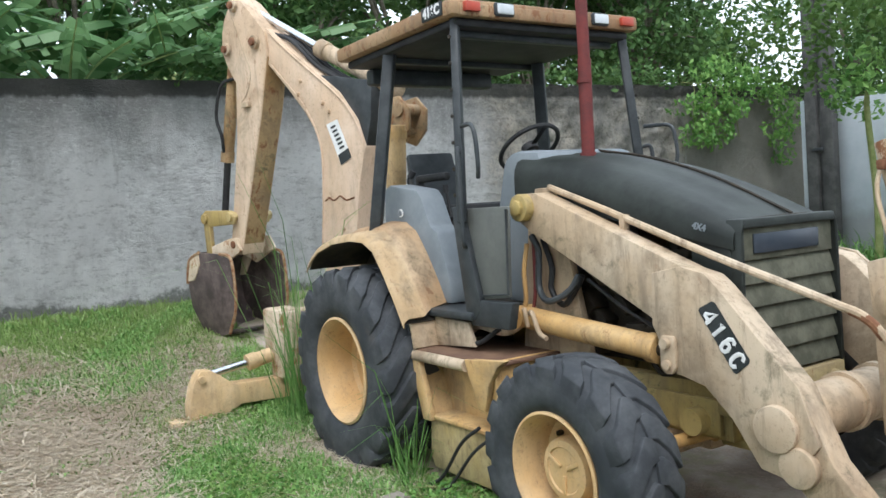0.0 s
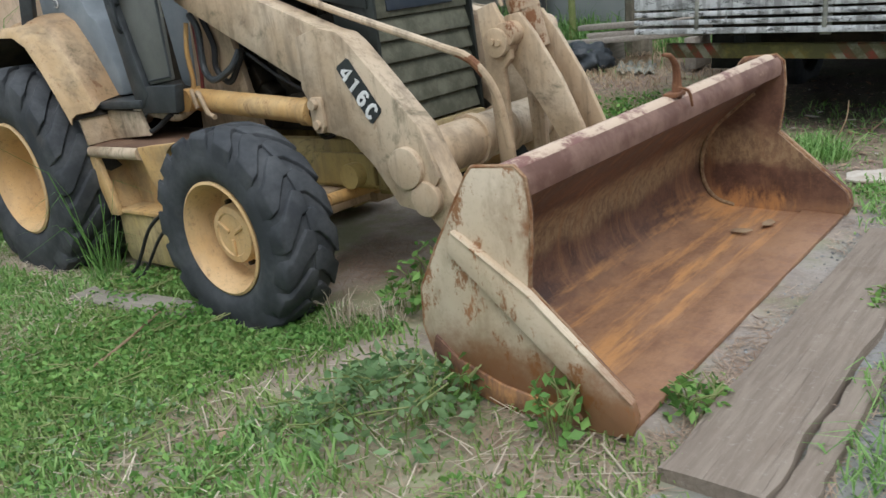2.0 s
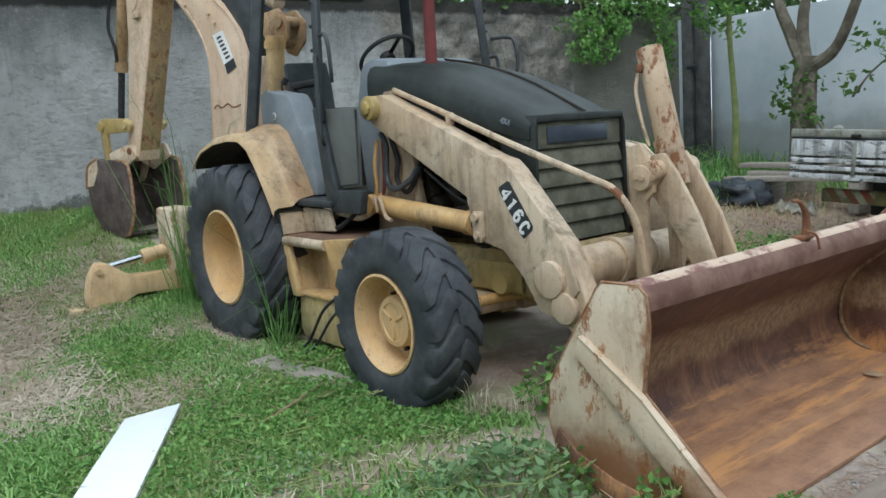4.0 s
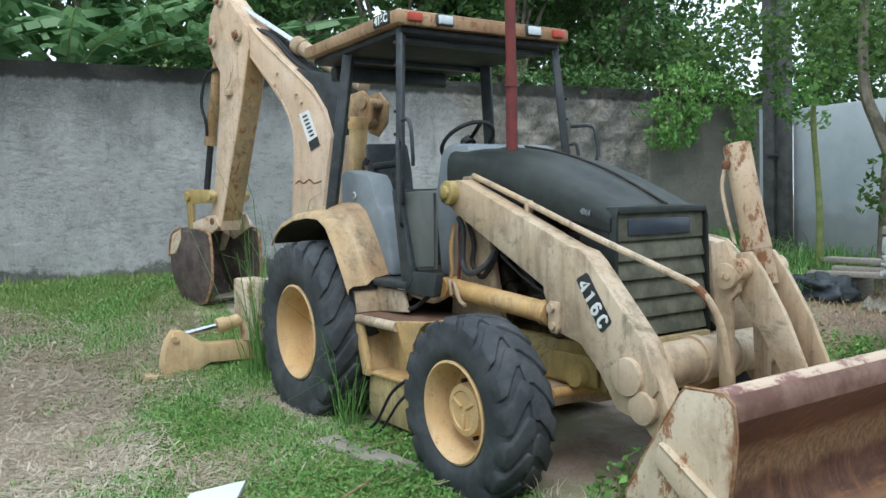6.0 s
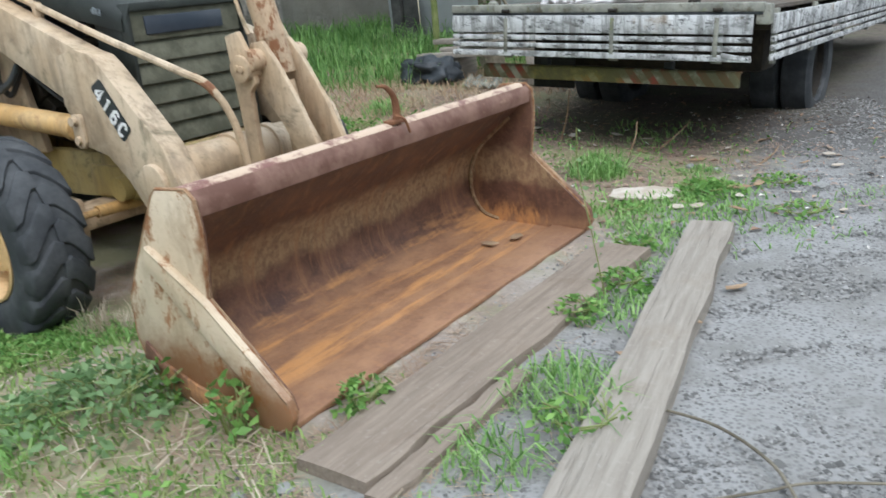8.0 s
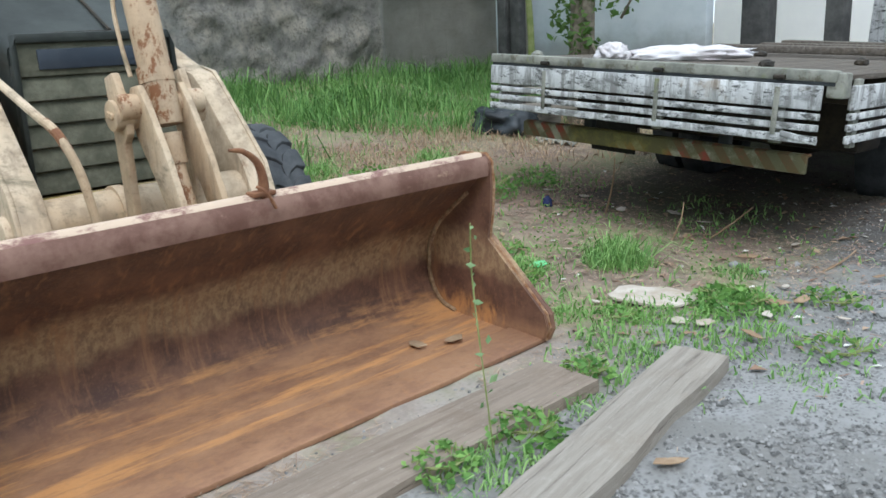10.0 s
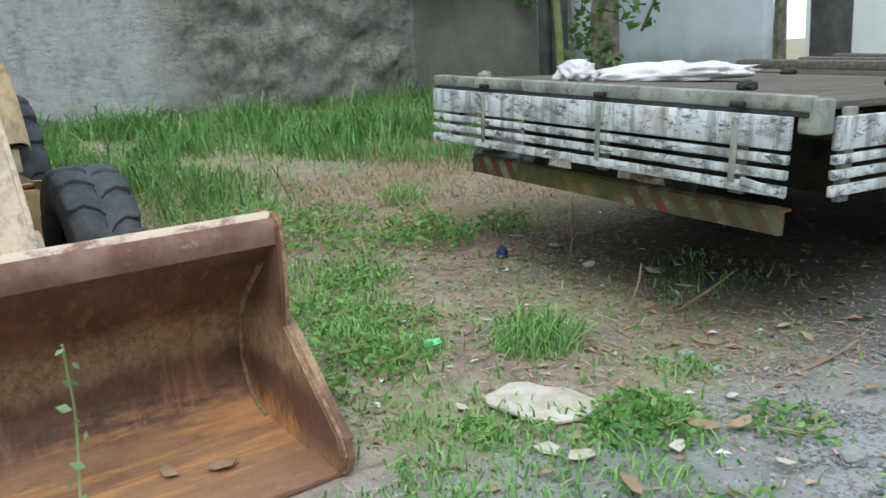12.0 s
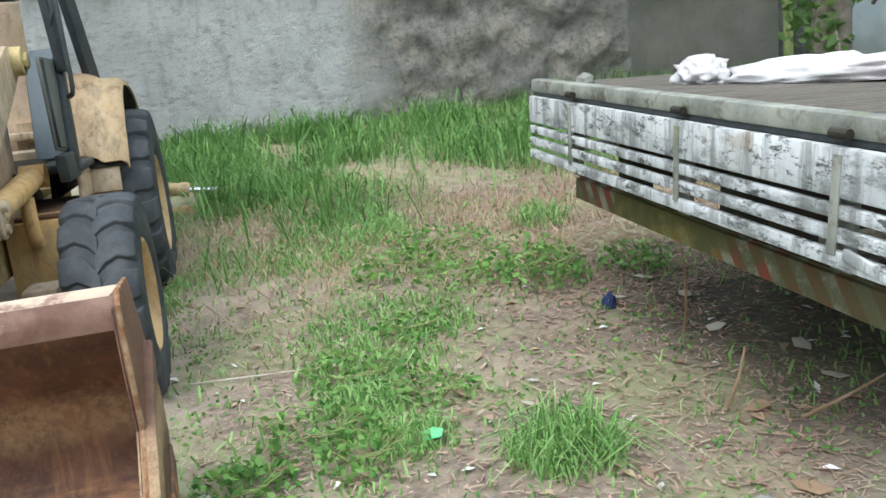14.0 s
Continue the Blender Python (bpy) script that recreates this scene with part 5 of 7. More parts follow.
# ---- flatbed truck ----
TR = pose(2.10, 2.955, 1.19, 0, 0, -1.2) @ pose(0, 0, 0, 0, 2.9, 0) @ pose(0, 0, 0, -2.0, 0, 0)
truck = thing("flatbed_truck", 0, 0, 0, "old flatbed truck with peeling white slatted bed", "truck")
truck.matrix_world = TR


def peeling():
    m = Nodes("peeling_white_paint", 0.8, 0, 0.2).local()
    c = m.mix(m.ramp(m.noise(2.0, 5), 0.35, 0.7), (0.50, 0.51, 0.515), (0.70, 0.71, 0.71))
    c = m.mix(m.ramp(m.noise(17, 9, 0.82, m.scaled((0.45, 0.45, 1.1))), 0.515, 0.585, 0, 0.92), c, (0.035, 0.037, 0.035))
    c = m.mix(m.ramp(m.noise(3.4, 8, 0.8, m.scaled((0.6, 0.6, 1.6))), 0.48, 0.62, 0, 0.75), c, (0.13, 0.135, 0.13))
    c = m.mix(m.ramp(m.noise(6, 6, 0.7, m.scaled((2.5, 2.5, 0.3))), 0.46, 0.62, 0, 0.7), c, (0.15, 0.15, 0.14))
    c = m.mix(m.ramp(m.noise(3.2, 5), 0.62, 0.72, 0, 0.5), c, (0.24, 0.17, 0.10))
    return m.color(c).bump(m.noise(24, 6, 0.7), 0.5, 0.006).mat


def bedrail():
    m = Nodes("lichened_bed_rail", 0.9, 0, 0.15).local()
    c = m.mix(m.ramp(m.noise(3.0, 6, 0.7), 0.35, 0.65), (0.15, 0.155, 0.135), (0.32, 0.32, 0.275))
    c = m.mix(m.ramp(m.noise(7, 6, 0.75), 0.52, 0.66, 0, 0.8), c, (0.10, 0.085, 0.055))
    c = m.mix(m.ramp(m.noise(4, 4, 0.7), 0.58, 0.7, 0, 0.5), c, (0.22, 0.25, 0.10))
    return m.color(c).bump(m.noise(20, 6), 0.4, 0.006).mat


def chevrons():
    m = Nodes("faded_chevron_beam", 0.75, 0, 0.25).local()
    band = m.math('FRACT', m.math('MULTIPLY', m.math('ADD', m.axis(0), m.math('MULTIPLY', m.axis(2), 0.8)), 7.5))
    c = m.mix(m.ramp(band, 0.46, 0.54), (0.25, 0.05, 0.035), (0.30, 0.29, 0.22))
    mid = m.math('MULTIPLY', m.ramp(m.axis(0), 0.55, 0.7), m.ramp(m.axis(0), 1.50, 1.35))
    c = m.mix(m.math('MULTIPLY', mid, m.ramp(m.noise(5), 0.25, 0.5, 0.6, 1.0)), c, (0.19, 0.165, 0.045))
    c = m.mix(m.ramp(m.noise(5, 6, 0.75), 0.36, 0.56, 0, 0.88), c, (0.095, 0.088, 0.04))
    return m.color(c).bump(m.noise(25, 5), 0.3, 0.004).mat


PEEL, RAIL, CHEV = peeling(), bedrail(), chevrons()
BEDW = weathered_wood("dark_bed_boards", (0.075, 0.065, 0.055), (0.15, 0.13, 0.11), (0.10, 0.075, 0.05))
W, LEN = 2.43, 6.2
part("tail_rail", box(W / 2, 0.02, -0.025, W, 0.07, 0.06, 0.012), RAIL, truck, "mossy grey rail along the bed")
for k in range(11):
    part("bed_board", box(0.11 + 0.221 * k, LEN / 2 + 0.03, -0.035, 0.212, LEN - 0.06, 0.03, 0.004), BEDW, truck)
part("tail_channel", box(W / 2, 0.01, -0.062, W - 0.02, 0.03, 0.022, 0.003), POST, truck)


def side_boards(name, length, place, notch=0.0):
    b = part(name, box(length / 2, 0, -0.135, length, 0.028, 0.125, 0.006), PEEL, truck, "peeling white drop side")
    b.matrix_local = place
    for z0, h in ((-0.232, 0.036), (-0.290, 0.036), (-0.352, 0.042)):
        o = part("slat", box(length / 2, 0, z0, length, 0.026, h, 0.005), PEEL, b)
    return b


tail = side_boards("tailboard", W - 0.08, pose(0.02, -0.02, 0))
for x in (0.50, 1.38, 2.12):
    part("stake", box(x, -0.016, -0.215, 0.03, 0.006, 0.25, 0.002), RAIL, tail)
    part("stake_bar", box(x, 0.025, -0.24, 0.07, 0.02, 0.30, 0.004), RAIL, tail)
    part("hinge", rod((x - 0.03, -0.012, -0.04), (x + 0.03, -0.012, -0.04), 0.014, seg=10), DARK, tail)
part("broken_slat", box(2.26, -0.012, -0.345, 0.20, 0.015, 0.03, 0.004, (0, 9, 0)), PEEL, tail)
side = side_boards("side_board", LEN - 0.2, pose(W + 0.03, 0.12, 0, 0, 0, 90))
for x in (0.1, 1.2, 2.4, 3.6, 4.8):
    part("stake", box(x, 0.012, -0.22, 0.07, 0.03, 0.36, 0.006), RAIL, side)
side2 = side_boards("side_board", LEN - 0.2, pose(-0.03, 0.12, 0, 0, 0, 90))
part("corner_cap", box(W - 0.01, 0.05, -0.07, 0.09, 0.10, 0.13, 0.012), RAIL, truck)
beam = part("underride_beam", box(1.24, 0.14, -0.512, 2.06, 0.03, 0.10, 0.006), CHEV, truck, "rear beam with faded red and white chevrons")
part("beam_lip", box(1.24, 0.17, -0.462, 2.06, 0.05, 0.012, 0.003), CHEV, beam)
for x in (0.75, 1.75):
    part("beam_hanger", box(x, 0.20, -0.42, 0.07, 0.05, 0.22, 0.008), POST, beam)
    part("frame_rail", box(x, 3.2, -0.30, 0.09, 6.2, 0.2, 0.01), DARK, truck)
for y in np.arange(0.4, 6.0, 0.7):
    part("cross_member", box(W / 2, y, -0.13, W - 0.1, 0.08, 0.12, 0.006), DARK, truck)
part("mudflap", box(0.45, 0.9, -0.55, 0.4, 0.02, 0.36, 0.004), BLACK, truck)
part("spare_frame", box(1.2, 1.35, -0.36, 1.9, 0.4, 0.42, 0.04), DARK, truck)
part("truck_axle", join(rod((0.3, 2.4, -0.62), (2.1, 2.4, -0.62), 0.06), box(1.2, 2.4, -0.62, 0.35, 0.35, 0.32, 0.06)), DARK, truck)
for x in (0.22, 0.48, 1.95, 2.21):
    tb = lathe([(0.28, -0.08), (0.30, -0.115), (0.42, -0.125), (0.475, -0.10), (0.485, 0), (0.475, 0.10), (0.42, 0.125), (0.30, 0.115), (0.28, 0.08)], 40)
    tb.transform(pose(x, 2.4, -0.64, 0, 0, 90))
    wh = part("rear_tyre", tb, TYRE, truck, "dusty black truck tyre")
    rb = lathe([(0.285, -0.09), (0.27, -0.03), (0.16, 0.0), (0.0, 0.0)], 32)
    rb.transform(pose(x, 2.4, -0.64, 0, 0, 90))
    part("rim", rb, DARK, wh)
cabm = part("cab", plate([(5.2, -0.5), (6.4, -0.5), (6.4, 0.4), (6.1, 1.2), (5.2, 1.2)], 0.1, 2.3, 0.06, "y"), PEEL, truck, "white truck cab")
cabm.matrix_local = pose(2.45, 1.1, 0, 0, 0, 90)

# load lying on the bed
def on_bed(x, y, dz=0.0):
    return TR @ Vector((x, y, -0.02 + dz))


def lumpy(name, center, sx, sy, sz, rz, mat, label, category, seed, amp=0.18, freq=2.2, flat=0.0):
    bm = bmesh.new()
    bmesh.ops.create_icosphere(bm, subdivisions=4, radius=1)
    for v in bm.verts:
        p = v.co.copy()
        r = 1 + amp * noise.fractal(p * freq + Vector((seed, 0, 0)), 0.7, 2.2, 4)
        v.co = Vector((p.x * r * sx, p.y * r * sy, max(p.z * r, -0.55 - flat) * sz))
    bm.transform(Matrix.Translation((0, 0, 0.5 * sz)) @ pose(0, 0, 0, 0, 0, rz))
    ob = part(name, bm, mat, smooth=180)
    ob.location = center
    return tagged(ob, label, category)


SACK = simple("crumpled_white_plastic", (0.66, 0.65, 0.66), (0.48, 0.43, 0.44), 5, 0.5, bump=0.4)
lumpy("plastic_sack", on_bed(1.02, 0.86), 0.42, 0.13, 0.066, 44, SACK, "crumpled white plastic sack lying on the truck bed", "sack", 3, 0.3, 2.6)
lumpy("folded_sheet", on_bed(0.68, 0.50), 0.11, 0.09, 0.075, 20, SACK, "crumpled white plastic sheet beside the sack", "plastic sheet", 8, 0.4, 3)
lumpy("rubble_lump", on_bed(0.30, 0.14), 0.045, 0.04, 0.035, 0, RAIL, "grey rubble lump on the bed rail", "rubble", 5)
for k, (x, y, l, rz) in enumerate(((1.35, 2.5, 1.9, 8), (1.7, 2.9, 2.2, 4), (1.5, 3.4, 2.0, -3))):
    p = thing("timber_beam", 0, 0, 0, "dark weathered timber lying on the truck bed", "timber", "timbers on the bed")
    p.location = on_bed(x, y, 0.03 + 0.012 * k)
    p.rotation_euler = (0, radians(3), radians(rz))
    part("beam", box(0, 0, 0.03, l, 0.14, 0.06, 0.012), BEDW, p)
for x, y in ((0.4, 1.3), (1.8, 0.5), (0.9, 2.2), (2.0, 1.4)):
    lumpy("rubble_lump", on_bed(x, y), 0.05, 0.04, 0.03, 40 * x, DARK, "dark clod of debris on the truck bed", "rubble", x * 3)

# ---- loose things on the ground ----
def gz(x, y):
    return float(ground_z(np.float64(x), np.float64(y)))


def ragged_plank(name, a, b, w, thick, label, seed, mat=PLANK, dz=0.0):
    """A weathered plank from a to b with uneven edges."""
    a, b = Vector((*a, 0)), Vector((*b, 0))
    L = (b - a).length
    n = 26
    bm = bmesh.new()
    lo, hi = [], []
    for i in range(n + 1):
        t = i / n
        e0 = -w / 2 + 0.015 * noise.noise(Vector((t * 8, seed, 0)))
        e1 = w / 2 + 0.020 * noise.noise(Vector((t * 9, seed, 4)))
        end = 0.02 * noise.noise(Vector((seed, 3, 1))) * (i in (0, n))
        ring = [bm.verts.new((x, t * L + end * (1 if x > 0 else -1), z)) for x, z in ((e0, 0), (e0 + 0.004, thick), (e0 * 0.4, thick + 0.003), (e1 * 0.4, thick + 0.002), (e1 - 0.004, thick), (e1, 0))]
        lo.append(ring)
    for r, q in zip(lo, lo[1:]):
        for k in range(6):
            bm.faces.new((r[k], r[(k + 1) % 6], q[(k + 1) % 6], q[k]))
    bm.faces.new(lo[0])
    bm.faces.new(lo[-1][::-1])
    ob = part(name, bm, mat, smooth=35)
    d = b - a
    za, zb = gz(a.x, a.y), gz(b.x, b.y)
    ob.matrix_world = Matrix.Translation((a.x, a.y, za + dz)) @ Euler((math.atan2(zb - za, L), 0, math.atan2(d.y, d.x) - math.pi / 2)).to_matrix().to_4x4()
    return tagged(ob, label, "plank", "planks on the ground")


ragged_plank("plank", (4.352, -1.24), (4.372, 0.91), 0.285, 0.045, "grey-brown weathered plank lying along the bucket edge", 1, PLANKB)
ragged_plank("plank", (5.25, -2.05), (4.662, 1.385), 0.225, 0.06, "long grey weathered plank on the gravel", 5)
ragged_plank("plank", (4.545, -1.27), (4.555, -0.45), 0.085, 0.03, "narrow split plank beside a wider one", 9, PLANKB)
ragged_plank("board", (0.86, -1.16), (1.78, -1.05), 0.19, 0.03, "old grey board half sunk in the grass", 13)
WB = simple("white_laminate_board", (0.86, 0.90, 0.90), (0.80, 0.86, 0.86), 2, 0.35, bump=0.05)
wbz = 0.10
tagged(part("laminate_sheet", plate([(1.37, -1.85), (1.385, -2.14), (3.0, -3.05), (3.1, -2.82)], wbz - 0.05, wbz - 0.03, 0.002, "z"), WB), "bright white laminate panel lying on the grass", "panel")
SCRAP = simple("dirty_white_fibre", (0.40, 0.335, 0.265), (0.56, 0.51, 0.45), 9, 0.85, bump=0.5)


def scrap(name, x, y, outline, rz, label, mat, thick=0.008, curl=0.03):
    bm = plate(outline, 0, thick, 0.001, "z")
    bmesh.ops.triangulate(bm, faces=bm.faces[:])
    bmesh.ops.subdivide_edges(bm, edges=bm.edges[:], cuts=2)
    for v in bm.verts:
        v.co.z += curl * (noise.noise(Vector((v.co.x * 6, v.co.y * 6, x))) + 0.4)
    ob = part(name, bm, mat, smooth=60)
    ob.matrix_world = pose(x, y, gz(x, y) + 0.012, 0, 0, rz)
    return tagged(ob, label, "litter", "litter")


scrap("fibre_sheet", 4.07, 1.975, [(-0.19, -0.09), (-0.10, -0.13), (-0.02, -0.16), (0.10, -0.15), (0.17, -0.11), (0.21, -0.03), (0.215, 0.05), (0.15, 0.075), (0.06, 0.115), (-0.04, 0.125), (-0.11, 0.15), (-0.18, 0.11), (-0.20, 0.03), (-0.225, -0.03)], 30, "dirty white piece of fibre sheet", SCRAP, 0.012, 0.012)
for i, (x, y, r) in enumerate(((4.36, 1.73, 0.055), (4.46, 1.78, 0.05), (4.62, 2.05, 0.04), (3.9, 1.72, 0.035), (3.2, 2.4, 0.03), (4.5, 2.5, 0.03), (2.5, 3.5, 0.05), (2.2, 3.45, 0.05), (2.9, 3.4, 0.05), (3.2, 3.6, 0.06), (3.5, 3.5, 0.05), (4.2, 3.3, 0.04), (4.9, 3.2, 0.05), (5.0, 2.9, 0.04), (2.4, 3.2, 0.03), (4.7, 1.1, 0.03), (4.9, 2.2, 0.03), (5.2, 1.9, 0.03))):
    scrap("paper_scrap", x, y, [(-r, -r * 0.4), (0, -r * 0.6), (r, -r * 0.2), (r * 0.7, r * 0.5), (-r * 0.6, r * 0.6)], 57 * i, "torn white paper scrap on the ground", SCRAP, 0.004, 0.02)
DRY = simple("brown_dry_bark", (0.25, 0.165, 0.10), (0.36, 0.26, 0.17), 9, 0.85, bump=0.3)
for i, (x, y, r) in enumerate(((4.58, 2.22, 0.07), (4.66, 2.32, 0.06), (4.7, 1.75, 0.06), (5.0, 0.6, 0.06), (4.95, 0.2, 0.05), (4.1, 2.9, 0.06), (3.6, 3.1, 0.06), (4.5, 0.2, 0.04), (4.8, 2.9, 0.05), (2.0, -1.45, 0.04), (1.75, -1.5, 0.035), (2.9, -1.7, 0.03), (3.0, 2.2, 0.05), (3.3, 1.5, 0.06), (3.72, 0.7, 0.05), (3.8, 0.85, 0.05), (4.85, -0.2, 0.05))):
    o = scrap("dry_leaf", x, y, [(-r, 0), (-r * 0.4, -r * 0.4), (r * 0.6, -r * 0.35), (r, 0.02), (r * 0.3, r * 0.4), (-r * 0.6, r * 0.3)], 77 * i, "curled brown dry leaf", DRY, 0.004, 0.03)
    if 3.6 < x < 4.0 and y < 1:
        o.location.z = 0.062
for i, (x, y, r) in enumerate(((2.40, 1.90, 0.035), (3.42, 1.24, 0.06), (4.3, 2.7, 0.035), (4.1, 2.75, 0.04), (5.0, 2.4, 0.05), (4.25, -1.33, 0.03), (4.15, -1.42, 0.025), (2.2, -2.0, 0.03))):
    lumpy("stone", (x, y, gz(x, y) - 0.3 * r * 0.5), r, r * 0.8, r * 0.55, 31 * i, SCRAP if i in (0, 1, 7) else simple("grey_stone_%s" % "abcdefghijklm"[i], (0.2, 0.2, 0.195), (0.32, 0.32, 0.31), 9, 0.9), "pale stone on the ground" if i in (0, 1, 7) else "grey stone half buried in the ground", "stone", i)
GREENP = simple("green_plastic_wrapper", (0.03, 0.55, 0.16), (0.25, 0.6, 0.3), 12, 0.3)
scrap("plastic_wrapper", 3.30, 2.0, [(-0.05, -0.02), (0.03, -0.035), (0.06, 0.0), (0.03, 0.03), (-0.04, 0.03)], 20, "crumpled bright green plastic wrapper", GREENP, 0.004, 0.05)
BLUEP = simple("dark_blue_cloth", (0.012, 0.02, 0.075), (0.03, 0.04, 0.11), 12, 0.7)
lumpy("blue_rag", (2.45, 3.12, gz(2.45, 3.12)), 0.035, 0.03, 0.045, 0, BLUEP, "small dark blue rag on the ground", "rag", 2, 0.4)
TARP = simple("black_tarpaulin", (0.018, 0.022, 0.026), (0.05, 0.058, 0.066), 4, 0.45, bump=0.3)
lumpy("tarpaulin", (0.42, 4.92, gz(0.42, 4.92)), 0.30, 0.24, 0.19, 20, TARP, "crumpled black tarpaulin beside the truck", "tarpaulin", 7, 0.45, 1.9)
for k, (x, y, rz) in enumerate(((0.95, 5.30, 12), (1.15, 5.45, 8), (1.0, 5.38, -5))):
    p = thing("timber_beam", x, y, gz(x, y) + 0.32 + 0.07 * k, "stacked weathered timber behind the tarpaulin", "timber", "stacked timbers")
    p.rotation_euler = (0, 0, radians(rz))
    part("beam", box(0, 0, 0, 1.7, 0.16, 0.06, 0.012), PLANK, p)
p = thing("timber_trestle", 1.05, 5.4, gz(1.05, 5.4), "rough blocks under stacked timber", "trestle")
part("block", box(-0.5, 0, 0.14, 0.12, 0.4, 0.32, 0.01), PLANK, p)
part("block", box(0.5, 0, 0.14, 0.12, 0.4, 0.32, 0.01), PLANK, p)
cs = thing("corrugated_sheet", 1.0, 5.1, gz(1.0, 5.1) + 0.01, "grey corrugated roofing sheet on the ground", "roofing sheet")
part("sheet", sheet([[(x, y, 0.018 * math.sin(x * 60)) for x in np.linspace(-0.2, 0.2, 40)] for y in (-0.3, 0.3)], 0.004), RAIL, cs).matrix_local = pose(0, 0, 0.03, 4, 6, 25)
# wire and cord
tagged(part("wire", join(tube([(5.06, -0.50, 0.06), (5.25, -0.52, 0.055), (5.42, -0.62, 0.05), (5.52, -0.75, 0.05), (5.62, -0.95, 0.045)], 0.005, 6), tube([(5.2, -1.0, 0.05), (5.45, -0.78, 0.05), (5.6, -0.66, 0.05), (6.1, -0.45, 0.05)], 0.004, 6)), BARK), "dark twisted wire lying on gravel", "wire")
tagged(part("cord", tube([(2.27, 1.12, gz(2.27, 1.12) + 0.02), (2.35, 1.35, gz(2.35, 1.35) + 0.03), (2.38, 1.6, gz(2.38, 1.6) + 0.02), (2.43, 1.84, gz(2.43, 1.84) + 0.02)], 0.004, 6), SCRAP), "pale cord lying on the ground", "cord")
tagged(part("dry_twig", tube([(1.97, -1.78, gz(1.97, -1.78) + 0.02), (1.88, -1.5, gz(1.88, -1.5) + 0.05), (1.72, -1.25, gz(1.72, -1.25) + 0.05), (1.62, -1.12, gz(1.62, -1.12) + 0.04)], 0.006, 5), DRY), "pale dry plant stem in the grass", "stem")
for i, (a, b) in enumerate((((2.85, 3.28), (2.98, 3.2, 0.42)), ((4.51, 2.89), (4.56, 3.25, 0.06)), ((3.7, 3.2), (3.9, 3.35, 0.2)), ((3.55, 3.0), (3.6, 3.05, 0.25)))):
    tagged(part("dead_twig", tube([(a[0], a[1], gz(*a)), ((a[0] + b[0]) / 2 + 0.02, (a[1] + b[1]) / 2, gz(*a) + b[2] * 0.55), (b[0], b[1], gz(*a) + b[2])], 0.007, 6, 6, True, 0.004), DRY), "thin pale dead twig", "twig")
sapl = thing("vine_shoot", 4.545, 0.30, gz(4.545, 0.30), "thin green vine shoot growing beside the planks", "plant")


# ---- vegetation ----
def blades(name, pts, h, w, lean, mat, label, seed, kind="stuff"):
    """Bent grass blades, two quads each."""
    rng = np.random.default_rng(seed)
    n = len(pts)
    a = rng.uniform(0, 2 * np.pi, n)
    side = np.stack([np.cos(a), np.sin(a), np.zeros(n)], 1)
    b = rng.uniform(0, 2 * np.pi, n)
    out = np.stack([np.cos(b), np.sin(b), np.zeros(n)], 1) * (lean * rng.uniform(0.2, 1.0, n))[:, None]
    up = np.array([0, 0, 1.0])
    base = pts
    mid = pts + out * h[:, None] * 0.35 + up * h[:, None] * 0.6
    tip = pts + out * h[:, None] * 1.0 + up * (h * (1.0 - 0.42 * lean))[:, None]
    wv = side * w[:, None]
    verts = np.stack([base - wv, base + wv, mid + wv * 0.8, mid - wv * 0.8, tip + wv * 0.12, tip - wv * 0.12], 1).reshape(-1, 3)
    i = np.arange(n)[:, None] * 6
    quads = np.concatenate([i + np.array([0, 1, 2, 3]), i + np.array([3, 2, 4, 5])], 1).reshape(-1, 4)
    ob = raw_mesh(name, verts, quads, mat)
    return tagged(ob, label, "grass", kind=kind)


def scatter(n, x0, x1, y0, y1, seed, keep):
    rng = np.random.default_rng(seed)
    p = np.stack([rng.uniform(x0, x1, n), rng.uniform(y0, y1, n)], 1)
    k = keep(p[:, 0], p[:, 1], rng)
    p = p[k]
    return np.concatenate([p, ground_z(p[:, 0], p[:, 1])[:, None] - 0.004], 1), rng


def patches(x, y, seed, f=1.0):
    """Smooth random field from a few waves, about 0 to 1."""
    r = np.random.default_rng(seed)
    v = np.zeros_like(x)
    for _ in range(9):
        k, ph, an = r.uniform(0.8, 3.8) * f, r.uniform(0, 6.28), r.uniform(0, 6.28)
        v += np.sin(k * (x * np.cos(an) + y * np.sin(an)) + ph)
    return 0.5 + v / 9


def under_machine(x, y):
    return (np.abs(y) < 0.75) & (x > -1.0) & (x < 3.2) | ((np.abs(y - 0.04) < 1.12) & (x > 3.3) & (x < 4.15)) | ((np.abs(np.abs(y) - 0.9) < 0.22) & (np.abs(x) < 0.4)) | ((np.abs(np.abs(y) - 0.93) < 0.16) & (np.abs(x - 2.06) < 0.25))


def on_boards(x, y):
    e = 4.665 + (1.40 - y) * 0.161
    return ((np.abs(x - 4.39) < 0.15) & (y > -1.3) & (y < 0.95)) | ((np.abs(x - e) < 0.125) & (y < 1.45)) | ((np.abs(y + 1.1 - 0.12 * (x - 1.3)) < 0.10) & (x > 0.86) & (x < 1.8)) | ((x > 1.37) & (x < 3.1) & (np.abs(y + 2.0 + 0.56 * (x - 1.38)) < 0.16))


